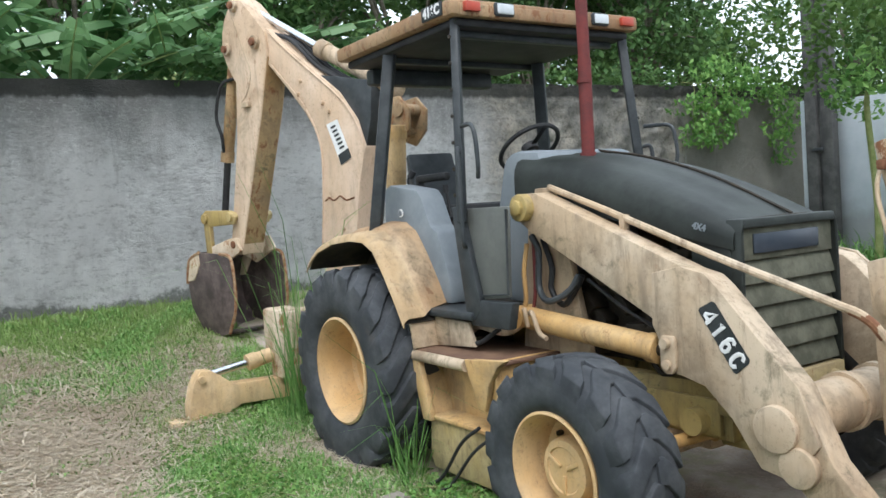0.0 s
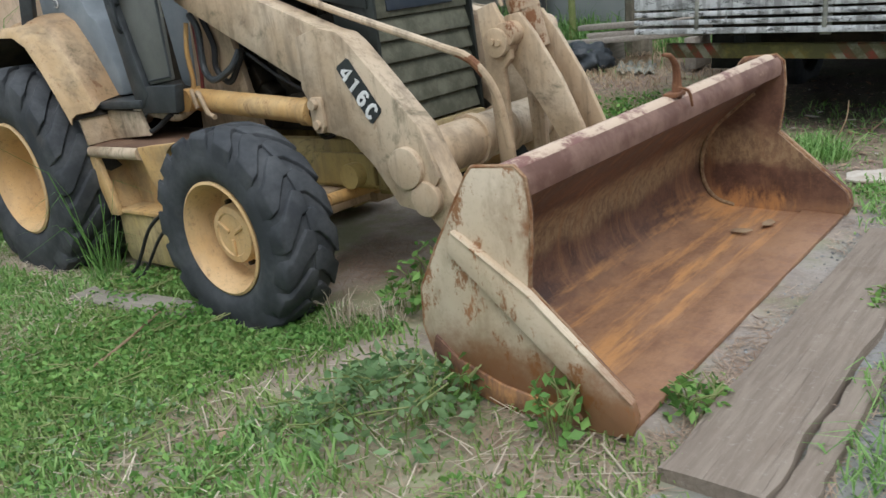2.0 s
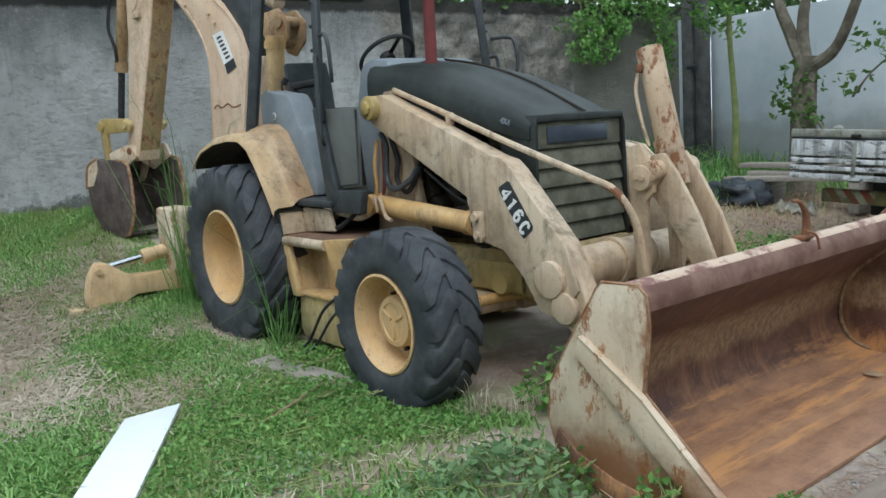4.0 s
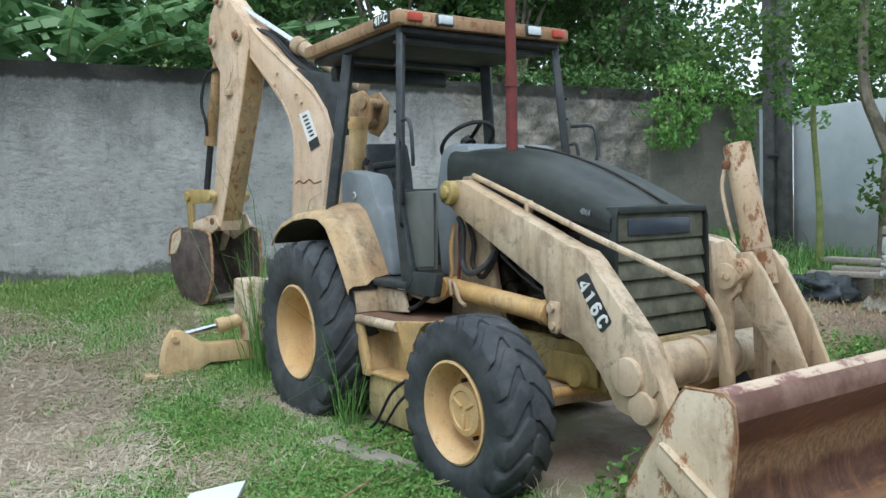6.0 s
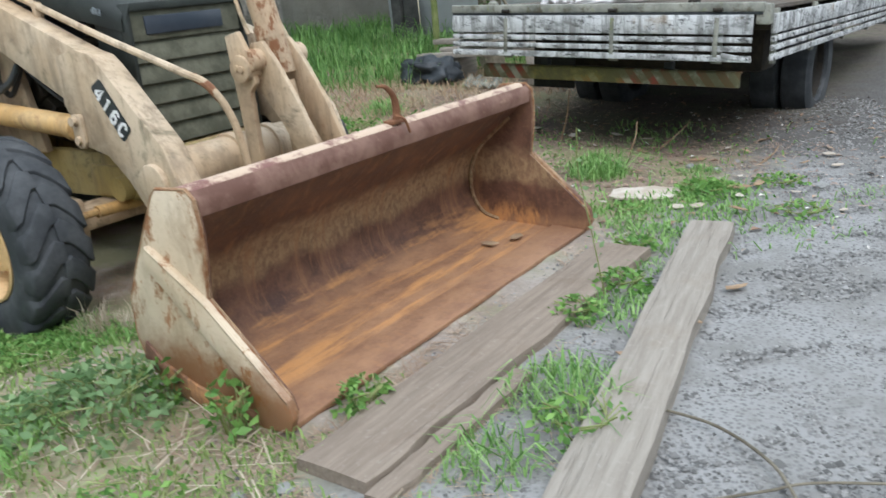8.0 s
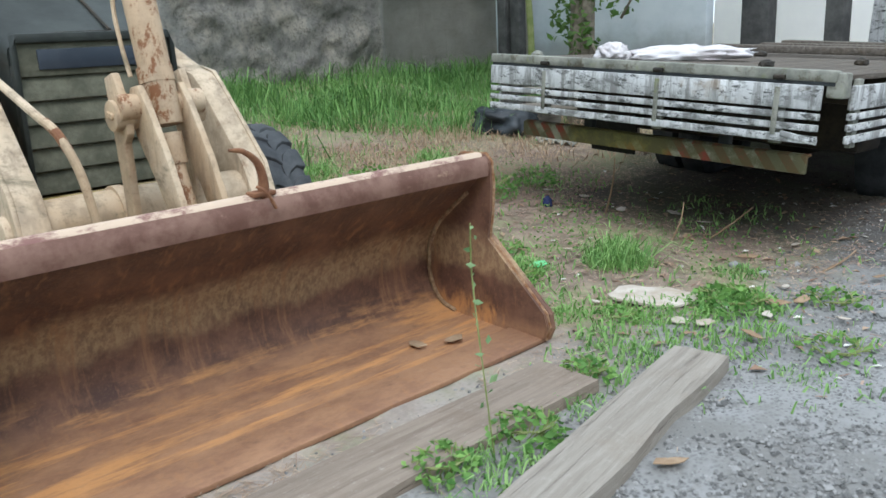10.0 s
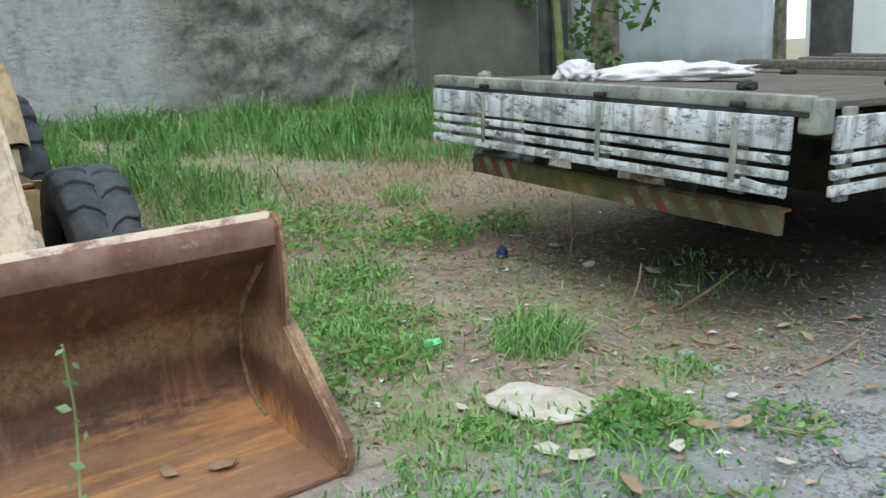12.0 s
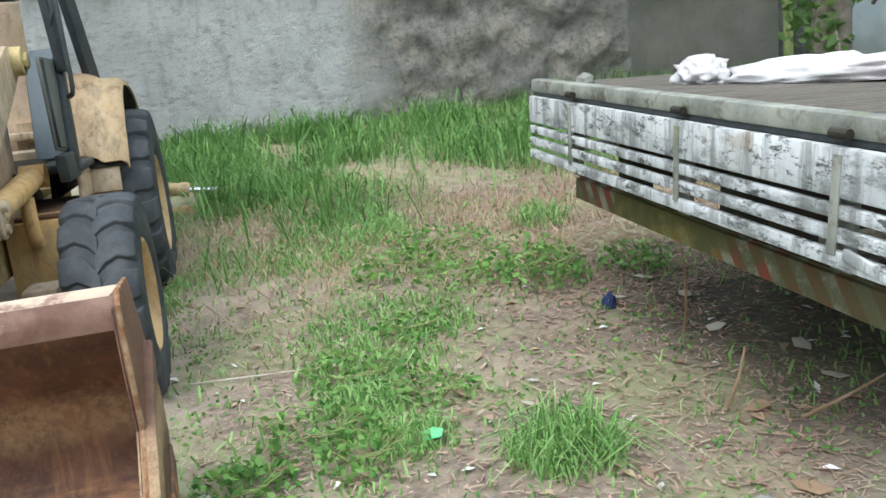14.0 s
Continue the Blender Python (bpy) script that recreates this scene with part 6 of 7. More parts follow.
def lawn(x, y, rng):
    dens = np.clip((patches(x, y, 3) - 0.24) * 2.2 + 0.35 * np.clip(x - 0.6, 0, 1), 0.30, 1)
    dens = dens * np.clip((4.5 - x) / 0.5, 0, 1)
    dens = np.where((y > -1.1) & (x > 2.2), dens * 0.35, dens) * np.clip(1.3 - 0.45 * np.clip(x - 2.0, 0, 2.0), 0.3, 1)
    return (rng.random(len(x)) < dens) & ~under_machine(x, y) & ~on_boards(x, y)


p, rng = scatter(230000, -4.3, 4.6, -4.2, -0.55, 11, lawn)
n = len(p)
blades("short_grass", p, rng.uniform(0.02, 0.085, n), rng.uniform(0.0022, 0.0055, n), rng.uniform(0.3, 2.0, n), GRASS, "short patchy green lawn grass", 12)


def tuft_zone(x, y, rng):
    d = np.clip((patches(x, y, 47, 2.6) - 0.52) * 5, 0, 1) * np.clip((4.2 - x) / 1.5, 0, 1)
    return (rng.random(len(x)) < d) & ~under_machine(x, y) & ~on_boards(x, y)


p, rng = scatter(70000, -4.2, 4.0, -4.0, -0.7, 48, tuft_zone)
n = len(p)
blades("lawn_tufts", p, rng.uniform(0.04, 0.13, n), rng.uniform(0.003, 0.007, n), rng.uniform(0.5, 2.0, n), TUFT, "longer bright grass standing in patches on the lawn", 49)


def far_lawn(x, y, rng):
    dens = np.clip((patches(x, y, 5, 1.3) - 0.49) * 4.5, 0.10, 1) * np.clip((4.9 - x) / 0.8, 0.05, 1) * np.where(y > 2.5, 0.12, 1.0)
    return (rng.random(len(x)) < dens) & ~under_machine(x, y) & ~on_boards(x, y)


p, rng = scatter(52000, -1.2, 5.6, 0.9, 4.2, 21, far_lawn)
n = len(p)
blades("yard_grass", p, rng.uniform(0.02, 0.10, n), rng.uniform(0.0025, 0.007, n), rng.uniform(0.4, 2.0, n), TUFT, "sparse green grass on trodden soil", 22)


def tall_zone(x, y, rng):
    d = x - wall_x(y)
    dens = np.clip((d + 0.05) / 0.15, 0, 1) * np.clip((4.4 + 0.6 * np.sin(y * 1.3) - d) / 2.0, 0, 1) * np.clip((y - 0.6) / 0.6, 0, 1)
    dens = dens * np.clip(0.35 + (patches(x, y, 8, 2.1) - 0.40) * 3.4, 0.07, 1)
    return (rng.random(len(x)) < dens) & ~((np.abs(y) < 1.2) & (x > -1.7))


p, rng = scatter(80000, -4.0, 1.6, 0.6, 8.4, 31, tall_zone)
n = len(p)
tallh = (0.05 + 0.36 * rng.random(n) ** 2.4) * (0.20 + 1.6 * np.clip(patches(p[:, 0], p[:, 1], 15, 1.6) - 0.1, 0, 1))
blades("tall_grass", p, tallh, rng.uniform(0.0025, 0.0075, n), rng.uniform(0.4, 2.0, n), TALL, "dense tall green grass along the wall", 32)
p, rng = scatter(30000, -3.8, 2.2, 1.0, 7.0, 33, lambda x, y, g: g.random(len(x)) < np.clip(1.15 - np.abs(x - wall_x(y) - 3.9) / 1.5, 0.12, 1) * np.clip(1.5 * patches(x, y, 34, 1.8), 0.05, 1))
n = len(p)
blades("dry_grass", p, rng.uniform(0.03, 0.16, n), rng.uniform(0.002, 0.005, n), rng.uniform(1.0, 2.6, n), DRYGRASS, "dead straw-brown grass where the tall grass ends", 34)
p, rng = scatter(4200, -3.9, 0.6, 0.8, 8.2, 35, tall_zone)
n = len(p)
blades("reed_grass", p, rng.uniform(0.2, 0.55, n), rng.uniform(0.005, 0.011, n), rng.uniform(0.4, 1.7, n), TALL, "broad long grass blades among the tall grass", 36)


def wall_fringe(x, y, rng):
    d = x - wall_x(y)
    return (d > 0) & (d < 0.9) & (rng.random(len(x)) < np.clip(1 - d / 0.9, 0, 1) * np.where(y < 1, 0.8, 0.3))


p, rng = scatter(26000, -5.2, -3.2, -6.0, 5.0, 41, wall_fringe)
n = len(p)
blades("fringe_grass", p, rng.uniform(0.05, 0.17, n), rng.uniform(0.003, 0.006, n), rng.uniform(0.3, 1.1, n), GRASS, "green grass fringe at the wall foot", 42)


def clump(name, x, y, r, n, h, seed, mat=TUFT, w=0.0045, lean=2.1, label="tuft of green grass on the soil"):
    rng = np.random.default_rng(seed)
    a, q = rng.uniform(0, 6.28, n), r * np.sqrt(rng.random(n))
    px, py = x + q * np.cos(a), y + q * np.sin(a)
    p = np.stack([px, py, ground_z(px, py) - 0.005], 1)
    ob = blades(name, p, rng.uniform(0.25, 1.0, n) * h * (1 - 0.55 * (q / r) ** 2), rng.uniform(0.6, 1.0, n) * w, rng.uniform(0.3, 1.0, n) * lean, mat, label, seed + 1, "thing")
    tagged(ob, category="grass tuft", group="grass tufts")
    del ob["kind"]
    return ob


for i, (x, y, r, n, h) in enumerate(((3.58, 2.38, 0.20, 520, 0.36), (4.37, 2.22, 0.16, 300, 0.13), (4.2, 2.62, 0.14, 200, 0.11), (2.88, 1.82, 0.2, 420, 0.16), (3.25, 1.95, 0.16, 300, 0.15), (4.75, -0.5, 0.22, 260, 0.24), (4.72, -0.95, 0.16, 160, 0.2), (4.62, 0.2, 0.2, 240, 0.14), (4.5, 0.75, 0.14, 160, 0.1), (4.35, 1.25, 0.2, 160, 0.09), (4.75, -1.4, 0.2, 160, 0.2), (0.9, 3.4, 0.2, 260, 0.3), (0.6, 2.4, 0.2, 260, 0.3), (4.7, 1.85, 0.15, 120, 0.1), (5.0, 1.5, 0.14, 90, 0.07), (3.9, 1.5, 0.12, 120, 0.1), (5.3, 2.3, 0.2, 110, 0.08))):
    clump("grass_tuft", x, y, r, n, h, 100 + i)
tagged(clump("tall_weed", 0.72, -0.93, 0.08, 46, 1.25, 150, TALL, 0.0048, 1.4, "clump of long grass between the wheels"), kind="stuff")
tagged(clump("tall_weed", -0.82, -0.92, 0.12, 60, 2.5, 151, TALL, 0.0050, 1.1, "tall wild grass behind the rear wheel"), kind="stuff")
tagged(clump("tall_weed", -0.95, -0.75, 0.12, 50, 2.7, 152, TALL, 0.0050, 1.0, "tall wild grass behind the rear wheel"), kind="stuff")
tagged(clump("dry_tuft", 2.60, -0.85, 0.10, 160, 0.30, 153, STRAW, 0.003, 1.2, "tuft of dry straw beside the front wheel"), kind="stuff")
tagged(clump("dry_tuft", 2.75, -0.75, 0.08, 90, 0.26, 154, STRAW, 0.003, 1.3, "tuft of dry straw beside the front wheel"), kind="stuff")


LITTER = leafy("brown_leaf_litter", (0.24, 0.165, 0.12), (0.50, 0.40, 0.30), (0.32, 0.21, 0.15), 0.9, 0.0)


def straw_zone(x, y, rng):
    dens = np.clip((patches(x, y, 61) - 0.35) * 2.2, 0.12, 1)
    dens = np.where((x > 4.6) | ((y > 3.5) & (x > 2.4)), dens * 0.1, dens)
    return (rng.random(len(x)) < dens) & ~on_boards(x, y) & ~((np.abs(y - 0.04) < 1.13) & (x > 3.4) & (x < 4.1))


def litter(name, p, rng, lmin, lmax, w, mat, label):
    n = len(p)
    a = rng.uniform(0, 2 * np.pi, n)
    l = rng.uniform(lmin, lmax, n)
    d = np.stack([np.cos(a), np.sin(a), rng.normal(0, 0.14, n)], 1) * l[:, None] / 2
    s = np.stack([-np.sin(a), np.cos(a), np.zeros(n)], 1) * (w * rng.uniform(0.5, 1.2, n))[:, None]
    c = p + np.array([0, 0, 0.010])
    verts = np.stack([c - d - s, c - d + s, c + d + s, c + d - s], 1).reshape(-1, 3)
    quads = np.arange(n * 4).reshape(-1, 4)
    return tagged(raw_mesh(name, verts, quads, mat), label, "litter", kind="stuff")


def hay_zone(x, y, rng):
    """Mats of cut hay where the lawn is thin."""
    d = np.clip((0.55 - patches(x, y, 3)) * 5 + 0.9 * np.exp(-((x - 0.3) / 1.2) ** 2 - ((y + 2.6) / 0.7) ** 2), 0.14, 1) * np.clip((1.9 - x) / 1.2, 0.06, 1)
    return (rng.random(len(x)) < d) & ~on_boards(x, y) & ~((np.abs(y - 0.04) < 1.13) & (x > 3.3))


p, rng = scatter(95000, -4.2, 4.6, -4.6, -0.9, 63, hay_zone)
p[:, 2] += rng.uniform(0, 0.03, len(p))
heap, hrng = scatter(90000, -3.2, 1.2, -3.3, -1.9, 67, lambda x, y, g: g.random(len(x)) < 1.2 * np.exp(-((x + 0.7) / 1.4) ** 2 - ((y + 2.6) / 0.42) ** 2) * np.clip(1.9 - 1.9 * patches(x, y, 68, 1.4), 0.08, 1))
heap[:, 2] += hrng.uniform(0, 0.05, len(heap))
litter("hay_heap", heap, hrng, 0.06, 0.30, 0.0036, STRAW, "loose pile of pale cut hay on the lawn")
litter("hay_litter", p, rng, 0.04, 0.26, 0.0029, STRAW, "dry cut hay strewn over the lawn")
p, rng = scatter(34000, 1.8, 4.9, -2.6, 0.2, 66, straw_zone)
litter("straw_litter", p, rng, 0.03, 0.14, 0.0016, LITTER, "dry straw scattered beside the wheels")
p, rng = scatter(36000, -0.5, 5.0, 0.6, 5.6, 64, straw_zone)
p[:, 2] += rng.uniform(0, 0.012, len(p))
litter("leaf_litter", p, rng, 0.012, 0.06, 0.0022, LITTER, "dry brown leaves and stalks strewn over the soil")


def brown_zone(x, y, rng):
    d = np.exp(-((x - 2.0) / 1.9) ** 2 - ((y - 3.3) / 1.3) ** 2)
    return rng.random(len(x)) < d * np.clip(0.3 + patches(x, y, 91), 0, 1) * np.where((y > 3.6) & (x > 2.4), 0.2, 1.0)


p, rng = scatter(90000, -1.0, 5.4, 1.2, 6.2, 92, brown_zone)
p[:, 2] += rng.uniform(0, 0.015, len(p))
litter("bark_litter", p, rng, 0.012, 0.05, 0.0045, leafy("red_brown_flakes", (0.19, 0.115, 0.085), (0.50, 0.36, 0.275), (0.30, 0.185, 0.135), 0.9, 0.0), "red-brown leaf flakes in front of the truck")


def fallen(name, p, rng, lmin, lmax, mat, label, category):
    """Small curled flakes: a pointed leaf folded along its midrib."""
    n = len(p)
    a = rng.uniform(0, 2 * np.pi, n)
    l = rng.uniform(lmin, lmax, n)[:, None]
    d = np.stack([np.cos(a), np.sin(a), rng.normal(0, 0.16, n)], 1) * l / 2
    s = np.stack([-np.sin(a), np.cos(a), np.zeros(n)], 1) * l * rng.uniform(0.16, 0.30, (n, 1))
    lift = np.array([0, 0, 1.0]) * l * rng.uniform(0.04, 0.22, (n, 1))
    c = p + np.array([0, 0, 0.012])
    verts = np.stack([c - d, c - 0.2 * d + s + lift, c + d + 0.4 * lift, c - 0.1 * d - s + lift], 1).reshape(-1, 3)
    tris = (np.arange(n)[:, None] * 4 + np.array([[0, 2, 1, 0, 3, 2]])).reshape(-1, 3)
    return tagged(raw_mesh(name, verts, tris, mat), label, category, kind="stuff")


p, rng = scatter(850, -0.2, 5.6, 1.3, 5.6, 141, lambda x, y, g: g.random(len(x)) < np.clip(0.15 + 1.1 * patches(x, y, 142, 1.5), 0.1, 1) * np.clip((5.9 - x) / 1.5, 0.1, 1))
fallen("fallen_leaves", p, rng, 0.025, 0.085, leafy("fallen_brown_leaf", (0.17, 0.10, 0.07), (0.46, 0.33, 0.22), (0.28, 0.17, 0.11), 0.8, 0.0), "curled brown fallen leaves on the bare soil", "fallen leaves")
p, rng = scatter(1600, 2.4, 5.6, 3.9, 5.8, 143, lambda x, y, g: g.random(len(x)) < np.clip(1.6 * patches(x, y, 144, 1.2) - 0.2, 0.05, 1))
fallen("dark_flakes", p, rng, 0.015, 0.05, leafy("rotten_dark_leaf", (0.035, 0.028, 0.024), (0.13, 0.10, 0.08), (0.07, 0.05, 0.04), 0.85, 0.0), "rotten dark leaf scraps on the shade-darkened soil by the truck", "leaf scraps")
p, rng = scatter(260, 2.0, 7.4, 0.9, 5.4, 145, lambda x, y, g: g.random(len(x)) < 0.75)
fallen("pale_scraps", p, rng, 0.02, 0.065, leafy("bleached_scrap", (0.50, 0.48, 0.44), (0.80, 0.78, 0.74), (0.62, 0.59, 0.53), 0.8, 0.0), "small bleached scraps strewn over soil and gravel", "scraps")


# small stones of the driveway
def gravel(n, x0, x1, y0, y1, seed):
    rng = np.random.default_rng(seed)
    px, py = rng.uniform(x0, x1, n), rng.uniform(y0, y1, n)
    k = (rng.random(n) < np.clip((px - 4.0) / 0.9, 0.03, 1)) & ~on_boards(px, py) & ~((np.abs(py - 0.04) < 1.13) & (px < 4.1))
    px, py = px[k], py[k]
    n = len(px)
    r = rng.uniform(0.0035, 0.0115, n) * np.where(rng.random(n) < 0.02, 2.0, 1.0)
    c = np.stack([px, py, ground_z(px, py)], 1)
    octa = np.array([[1, 0, 0], [0, 1, 0], [-1, 0, 0], [0, -1, 0], [0, 0, 0.8]])
    j = octa[None] * rng.uniform(0.6, 1.3, (n, 5, 3))
    verts = (c[:, None] + j * r[:, None, None]).reshape(-1, 3)
    tri = np.array([[0, 1, 4], [1, 2, 4], [2, 3, 4], [3, 0, 4]])
    faces = (np.arange(n)[:, None, None] * 5 + tri[None]).reshape(-1, 3)
    m = Nodes("grey_gravel", 0.9, 0, 0.2)
    m.color(m.mix(m.island(), (0.09, 0.089, 0.087), (0.31, 0.305, 0.297)))
    return tagged(raw_mesh("gravel", verts, faces, m.mat), "loose grey gravel of the driveway", "gravel", kind="stuff")


gravel(85000, 3.6, 7.2, -2.6, 5.5, 71)


def leaves(name, centers, size, mat, seed, droop=0.3):
    """Folded pointed leaves, two quads each, in one mesh."""
    rng = np.random.default_rng(seed)
    n = len(centers)
    a, e = rng.uniform(0, 2 * np.pi, n), rng.uniform(-0.9, 0.6, n) - droop
    d = np.stack([np.cos(a) * np.cos(e), np.sin(a) * np.cos(e), np.sin(e)], 1)
    r = rng.normal(size=(n, 3))
    s = np.cross(d, r)
    s /= np.linalg.norm(s, axis=1, keepdims=True) + 1e-9
    u = np.cross(s, d)
    L = (size * rng.uniform(0.6, 1.25, n))[:, None]
    w = L * 0.28
    b0, tip = centers - d * L * 0.5, centers + d * L * 0.5
    lm, rm = centers - s * w + u * w * 0.35, centers + s * w + u * w * 0.35
    verts = np.stack([b0, lm, tip, rm], 1).reshape(-1, 3)
    i = np.arange(n)[:, None] * 4
    tris = np.concatenate([i + np.array([0, 1, 2]), i + np.array([0, 2, 3])], 1).reshape(-1, 3)
    return raw_mesh(name, verts, tris, mat)


def crown_points(lumps, per, seed):
    rng = np.random.default_rng(seed)
    out = []
    for cx, cy, cz, r in lumps:
        n = int(per * r * r)
        v = rng.normal(size=(n, 3))
        v /= np.linalg.norm(v, axis=1, keepdims=True)
        rad = r * (0.45 + 0.55 * rng.random(n) ** 0.5)
        keep = rng.random(n) < 0.55 + 0.45 * np.sin(v[:, 0] * 5 + cx) * np.sin(v[:, 1] * 6 + cy)
        out.append((np.array([cx, cy, cz]) + v * rad[:, None] * np.array([1, 1, 0.8]))[keep])
    return np.concatenate(out)


def tree(x, y, z, h, spread, seed, label, size=0.11, per=2300, lean=(0, 0), lumps_n=17):
    rng = np.random.default_rng(seed)
    t = thing("tree", x, y, z, label, "tree", "trees behind the wall")
    top = Vector((lean[0], lean[1], h * 0.62))
    limbs = [tube([(0, 0, -0.2), (top.x * 0.4, top.y * 0.4, h * 0.3), top], 0.11, 8, 6, True, 0.06)]
    lumps = []
    for k in range(lumps_n):
        a = rng.uniform(0, 6.28)
        q = spread * rng.uniform(0.3, 1.0)
        end = Vector((top.x + q * math.cos(a), top.y + q * math.sin(a), h * rng.uniform(0.5, 1.05)))
        limbs.append(tube([top * 0.75, top * 0.5 + end * 0.5 + Vector((0, 0, 0.15)), end], 0.045, 6, 5, True, 0.012))
        lumps.append((end.x, end.y, end.z, rng.uniform(0.45, 0.85)))
    part("trunk", join(*limbs), BARK, t)
    c = leaves("crown", crown_points(lumps, per, seed), size, LEAF, seed + 1)
    c.parent = t
    return t


for i, (x, y, h, sp) in enumerate(((-7.2, -4.2, 5.0, 1.6), (-7.4, -1.0, 5.6, 1.8), (-5.9, 1.4, 4.3, 1.5), (-5.6, 3.2, 4.8, 1.6), (-5.2, 5.2, 5.2, 1.7), (-4.9, 7.4, 5.4, 1.8), (-6.2, 9.8, 5.6, 1.8), (-3.2, 10.8, 5.2, 1.7), (-8.6, 3.0, 7.2, 2.2), (-8.6, -2.5, 7.0, 2.2), (-8.0, 7.5, 7.4, 2.3), (-0.9, 11.2, 4.8, 1.5))):
    tree(x, y, 0.5, h, sp, 200 + 3 * i, "leafy green tree standing behind the grey wall", 0.13 if x > -8 else 0.17)
# unseen trees east and south, added to screen off more of the low sky
for i, (x, y, h, sp) in enumerate(((14.2, -6.0, 7.5, 2.6), (14.6, -0.5, 8.0, 2.8), (14.0, 4.8, 7.2, 2.6), (14.8, 9.8, 7.8, 2.7), (-1.5, -12.0, 7.6, 2.6), (4.0, -12.4, 8.0, 2.8), (9.2, -12.0, 7.4, 2.6))):
    tree(x, y, 0.0, h, sp, 260 + 3 * i, "unseen tall leafy tree added to block low sky light", 0.26, 700)
# yard tree in front of the white wall
yt = thing("tree", 0.60, 5.95, 0.42, "forked grey-barked tree before the white wall", "tree")
limbs = [tube([(0, 0, -0.1), (0.02, 0, 0.5), (0.04, 0, 1.2), (0.08, 0, 1.5)], 0.16, 10, 6, True, 0.12), tube([(0.06, 0, 1.35), (-0.12, 0, 1.75), (-0.30, 0, 2.3), (-0.34, 0.1, 3.4)], 0.085, 8, 6, True, 0.05), tube([(0.06, 0, 1.4), (0.02, 0, 1.9), (0.12, 0.05, 2.6), (0.2, 0.1, 3.4)], 0.075, 8, 6, True, 0.04),
         tube([(0.08, 0, 1.35), (0.45, -0.1, 1.55), (0.8, -0.3, 2.1), (1.2, -0.5, 2.7)], 0.075, 8, 6, True, 0.035), tube([(0.1, -0.05, 0.9), (0.5, -0.3, 0.55), (0.75, -0.4, 0.2)], 0.02, 6, 5, True, 0.012), tube([(0.7, -0.25, 1.0), (0.95, -0.35, 1.25), (1.35, -0.5, 1.5)], 0.015, 6, 5, True, 0.008)]
part("trunk", join(*limbs), BARK, yt)
rng = np.random.default_rng(8)
lumps = [(rng.uniform(-1.9, 1.3), rng.uniform(-1.2, 1.2), rng.uniform(2.3, 3.9), rng.uniform(0.35, 0.6)) for _ in range(26)] + [(0.05, -0.14, 0.95, 0.2), (0.12, -0.16, 0.8, 0.22), (-0.1, -0.12, 1.1, 0.2), (0.0, -0.15, 1.3, 0.2), (-0.16, -0.1, 0.9, 0.18), (0.2, -0.12, 1.15, 0.2), (0.75, -0.3, 1.15, 0.2), (1.2, -0.4, 1.35, 0.18), (0.9, -0.3, 1.6, 0.2)]
c = leaves("crown", crown_points(lumps, 1300, 77), 0.10, leafy("yard_tree_leaves", (0.05, 0.115, 0.022), (0.12, 0.20, 0.05), (0.08, 0.15, 0.035)), 78)
c.parent = yt
# thin young papaya stem
pp = thing("papaya_tree", -0.63, 6.55, gz(-0.63, 6.55), "slender green papaya stem before the white wall", "tree")
STEM = simple("green_stem", (0.16, 0.20, 0.06), (0.26, 0.28, 0.12), 8, 0.7)
part("trunk", tube([(0, 0, -0.05), (0.02, 0, 0.8), (-0.06, 0, 1.9), (-0.05, 0, 2.2)], 0.05, 8, 6, True, 0.03), STEM, pp)
rng = np.random.default_rng(12)
c = leaves("crown", crown_points([(rng.uniform(-0.4, 0.4), rng.uniform(-0.4, 0.3), rng.uniform(1.85, 2.6), 0.2) for _ in range(9)], 1500, 13), 0.12, WEED, 14)
c.parent = pp
# vine falling over the wall
rng = np.random.default_rng(15)
vl = [(wall_x(6.9) + rng.uniform(0.05, 0.3), 6.9 + rng.normal(0, 0.33), rng.uniform(2.35, 3.5), rng.uniform(0.14, 0.3)) for _ in range(26)] + [(wall_x(8.0) + rng.uniform(0.05, 0.35), 8.0 + rng.normal(0, 0.3), rng.uniform(2.0, 3.3), 0.2) for _ in range(16)]
vine = thing("creeper", 0, 0, 0, "leafy green creeper hanging over the wall top", "creeper")
v = leaves("foliage", crown_points(vl, 2600, 16), 0.085, WEED, 17, 0.6)
v.parent = vine
for k in range(7):
    y = 6.5 + 0.14 * k
    part("stem", tube([(wall_x(y) - 0.1, y, 3.2), (wall_x(y) + 0.1, y + 0.03, 3.1), (wall_x(y) + 0.12, y - 0.03, 2.7), (wall_x(y) + 0.1, y + 0.05, 2.35)], 0.006, 5), STEM, vine)
vl = [(wall_x(y) - 0.05 + rng.uniform(-0.2, 0.1), y, 3.15 + rng.uniform(-0.02, 0.22), rng.uniform(0.12, 0.24)) for y in np.arange(-1.0, 8.4, 0.22)]
v = leaves("wall_top_plants", crown_points(vl, 2200, 18), 0.09, LEAF, 19, 0.2)
tagged(v, "low green growth along the wall top", "plant", kind="stuff")


# banana plants behind the wall
RIBS = simple("pale_green_leaf_stalk", (0.30, 0.40, 0.16), (0.42, 0.50, 0.24), 8, 0.6)


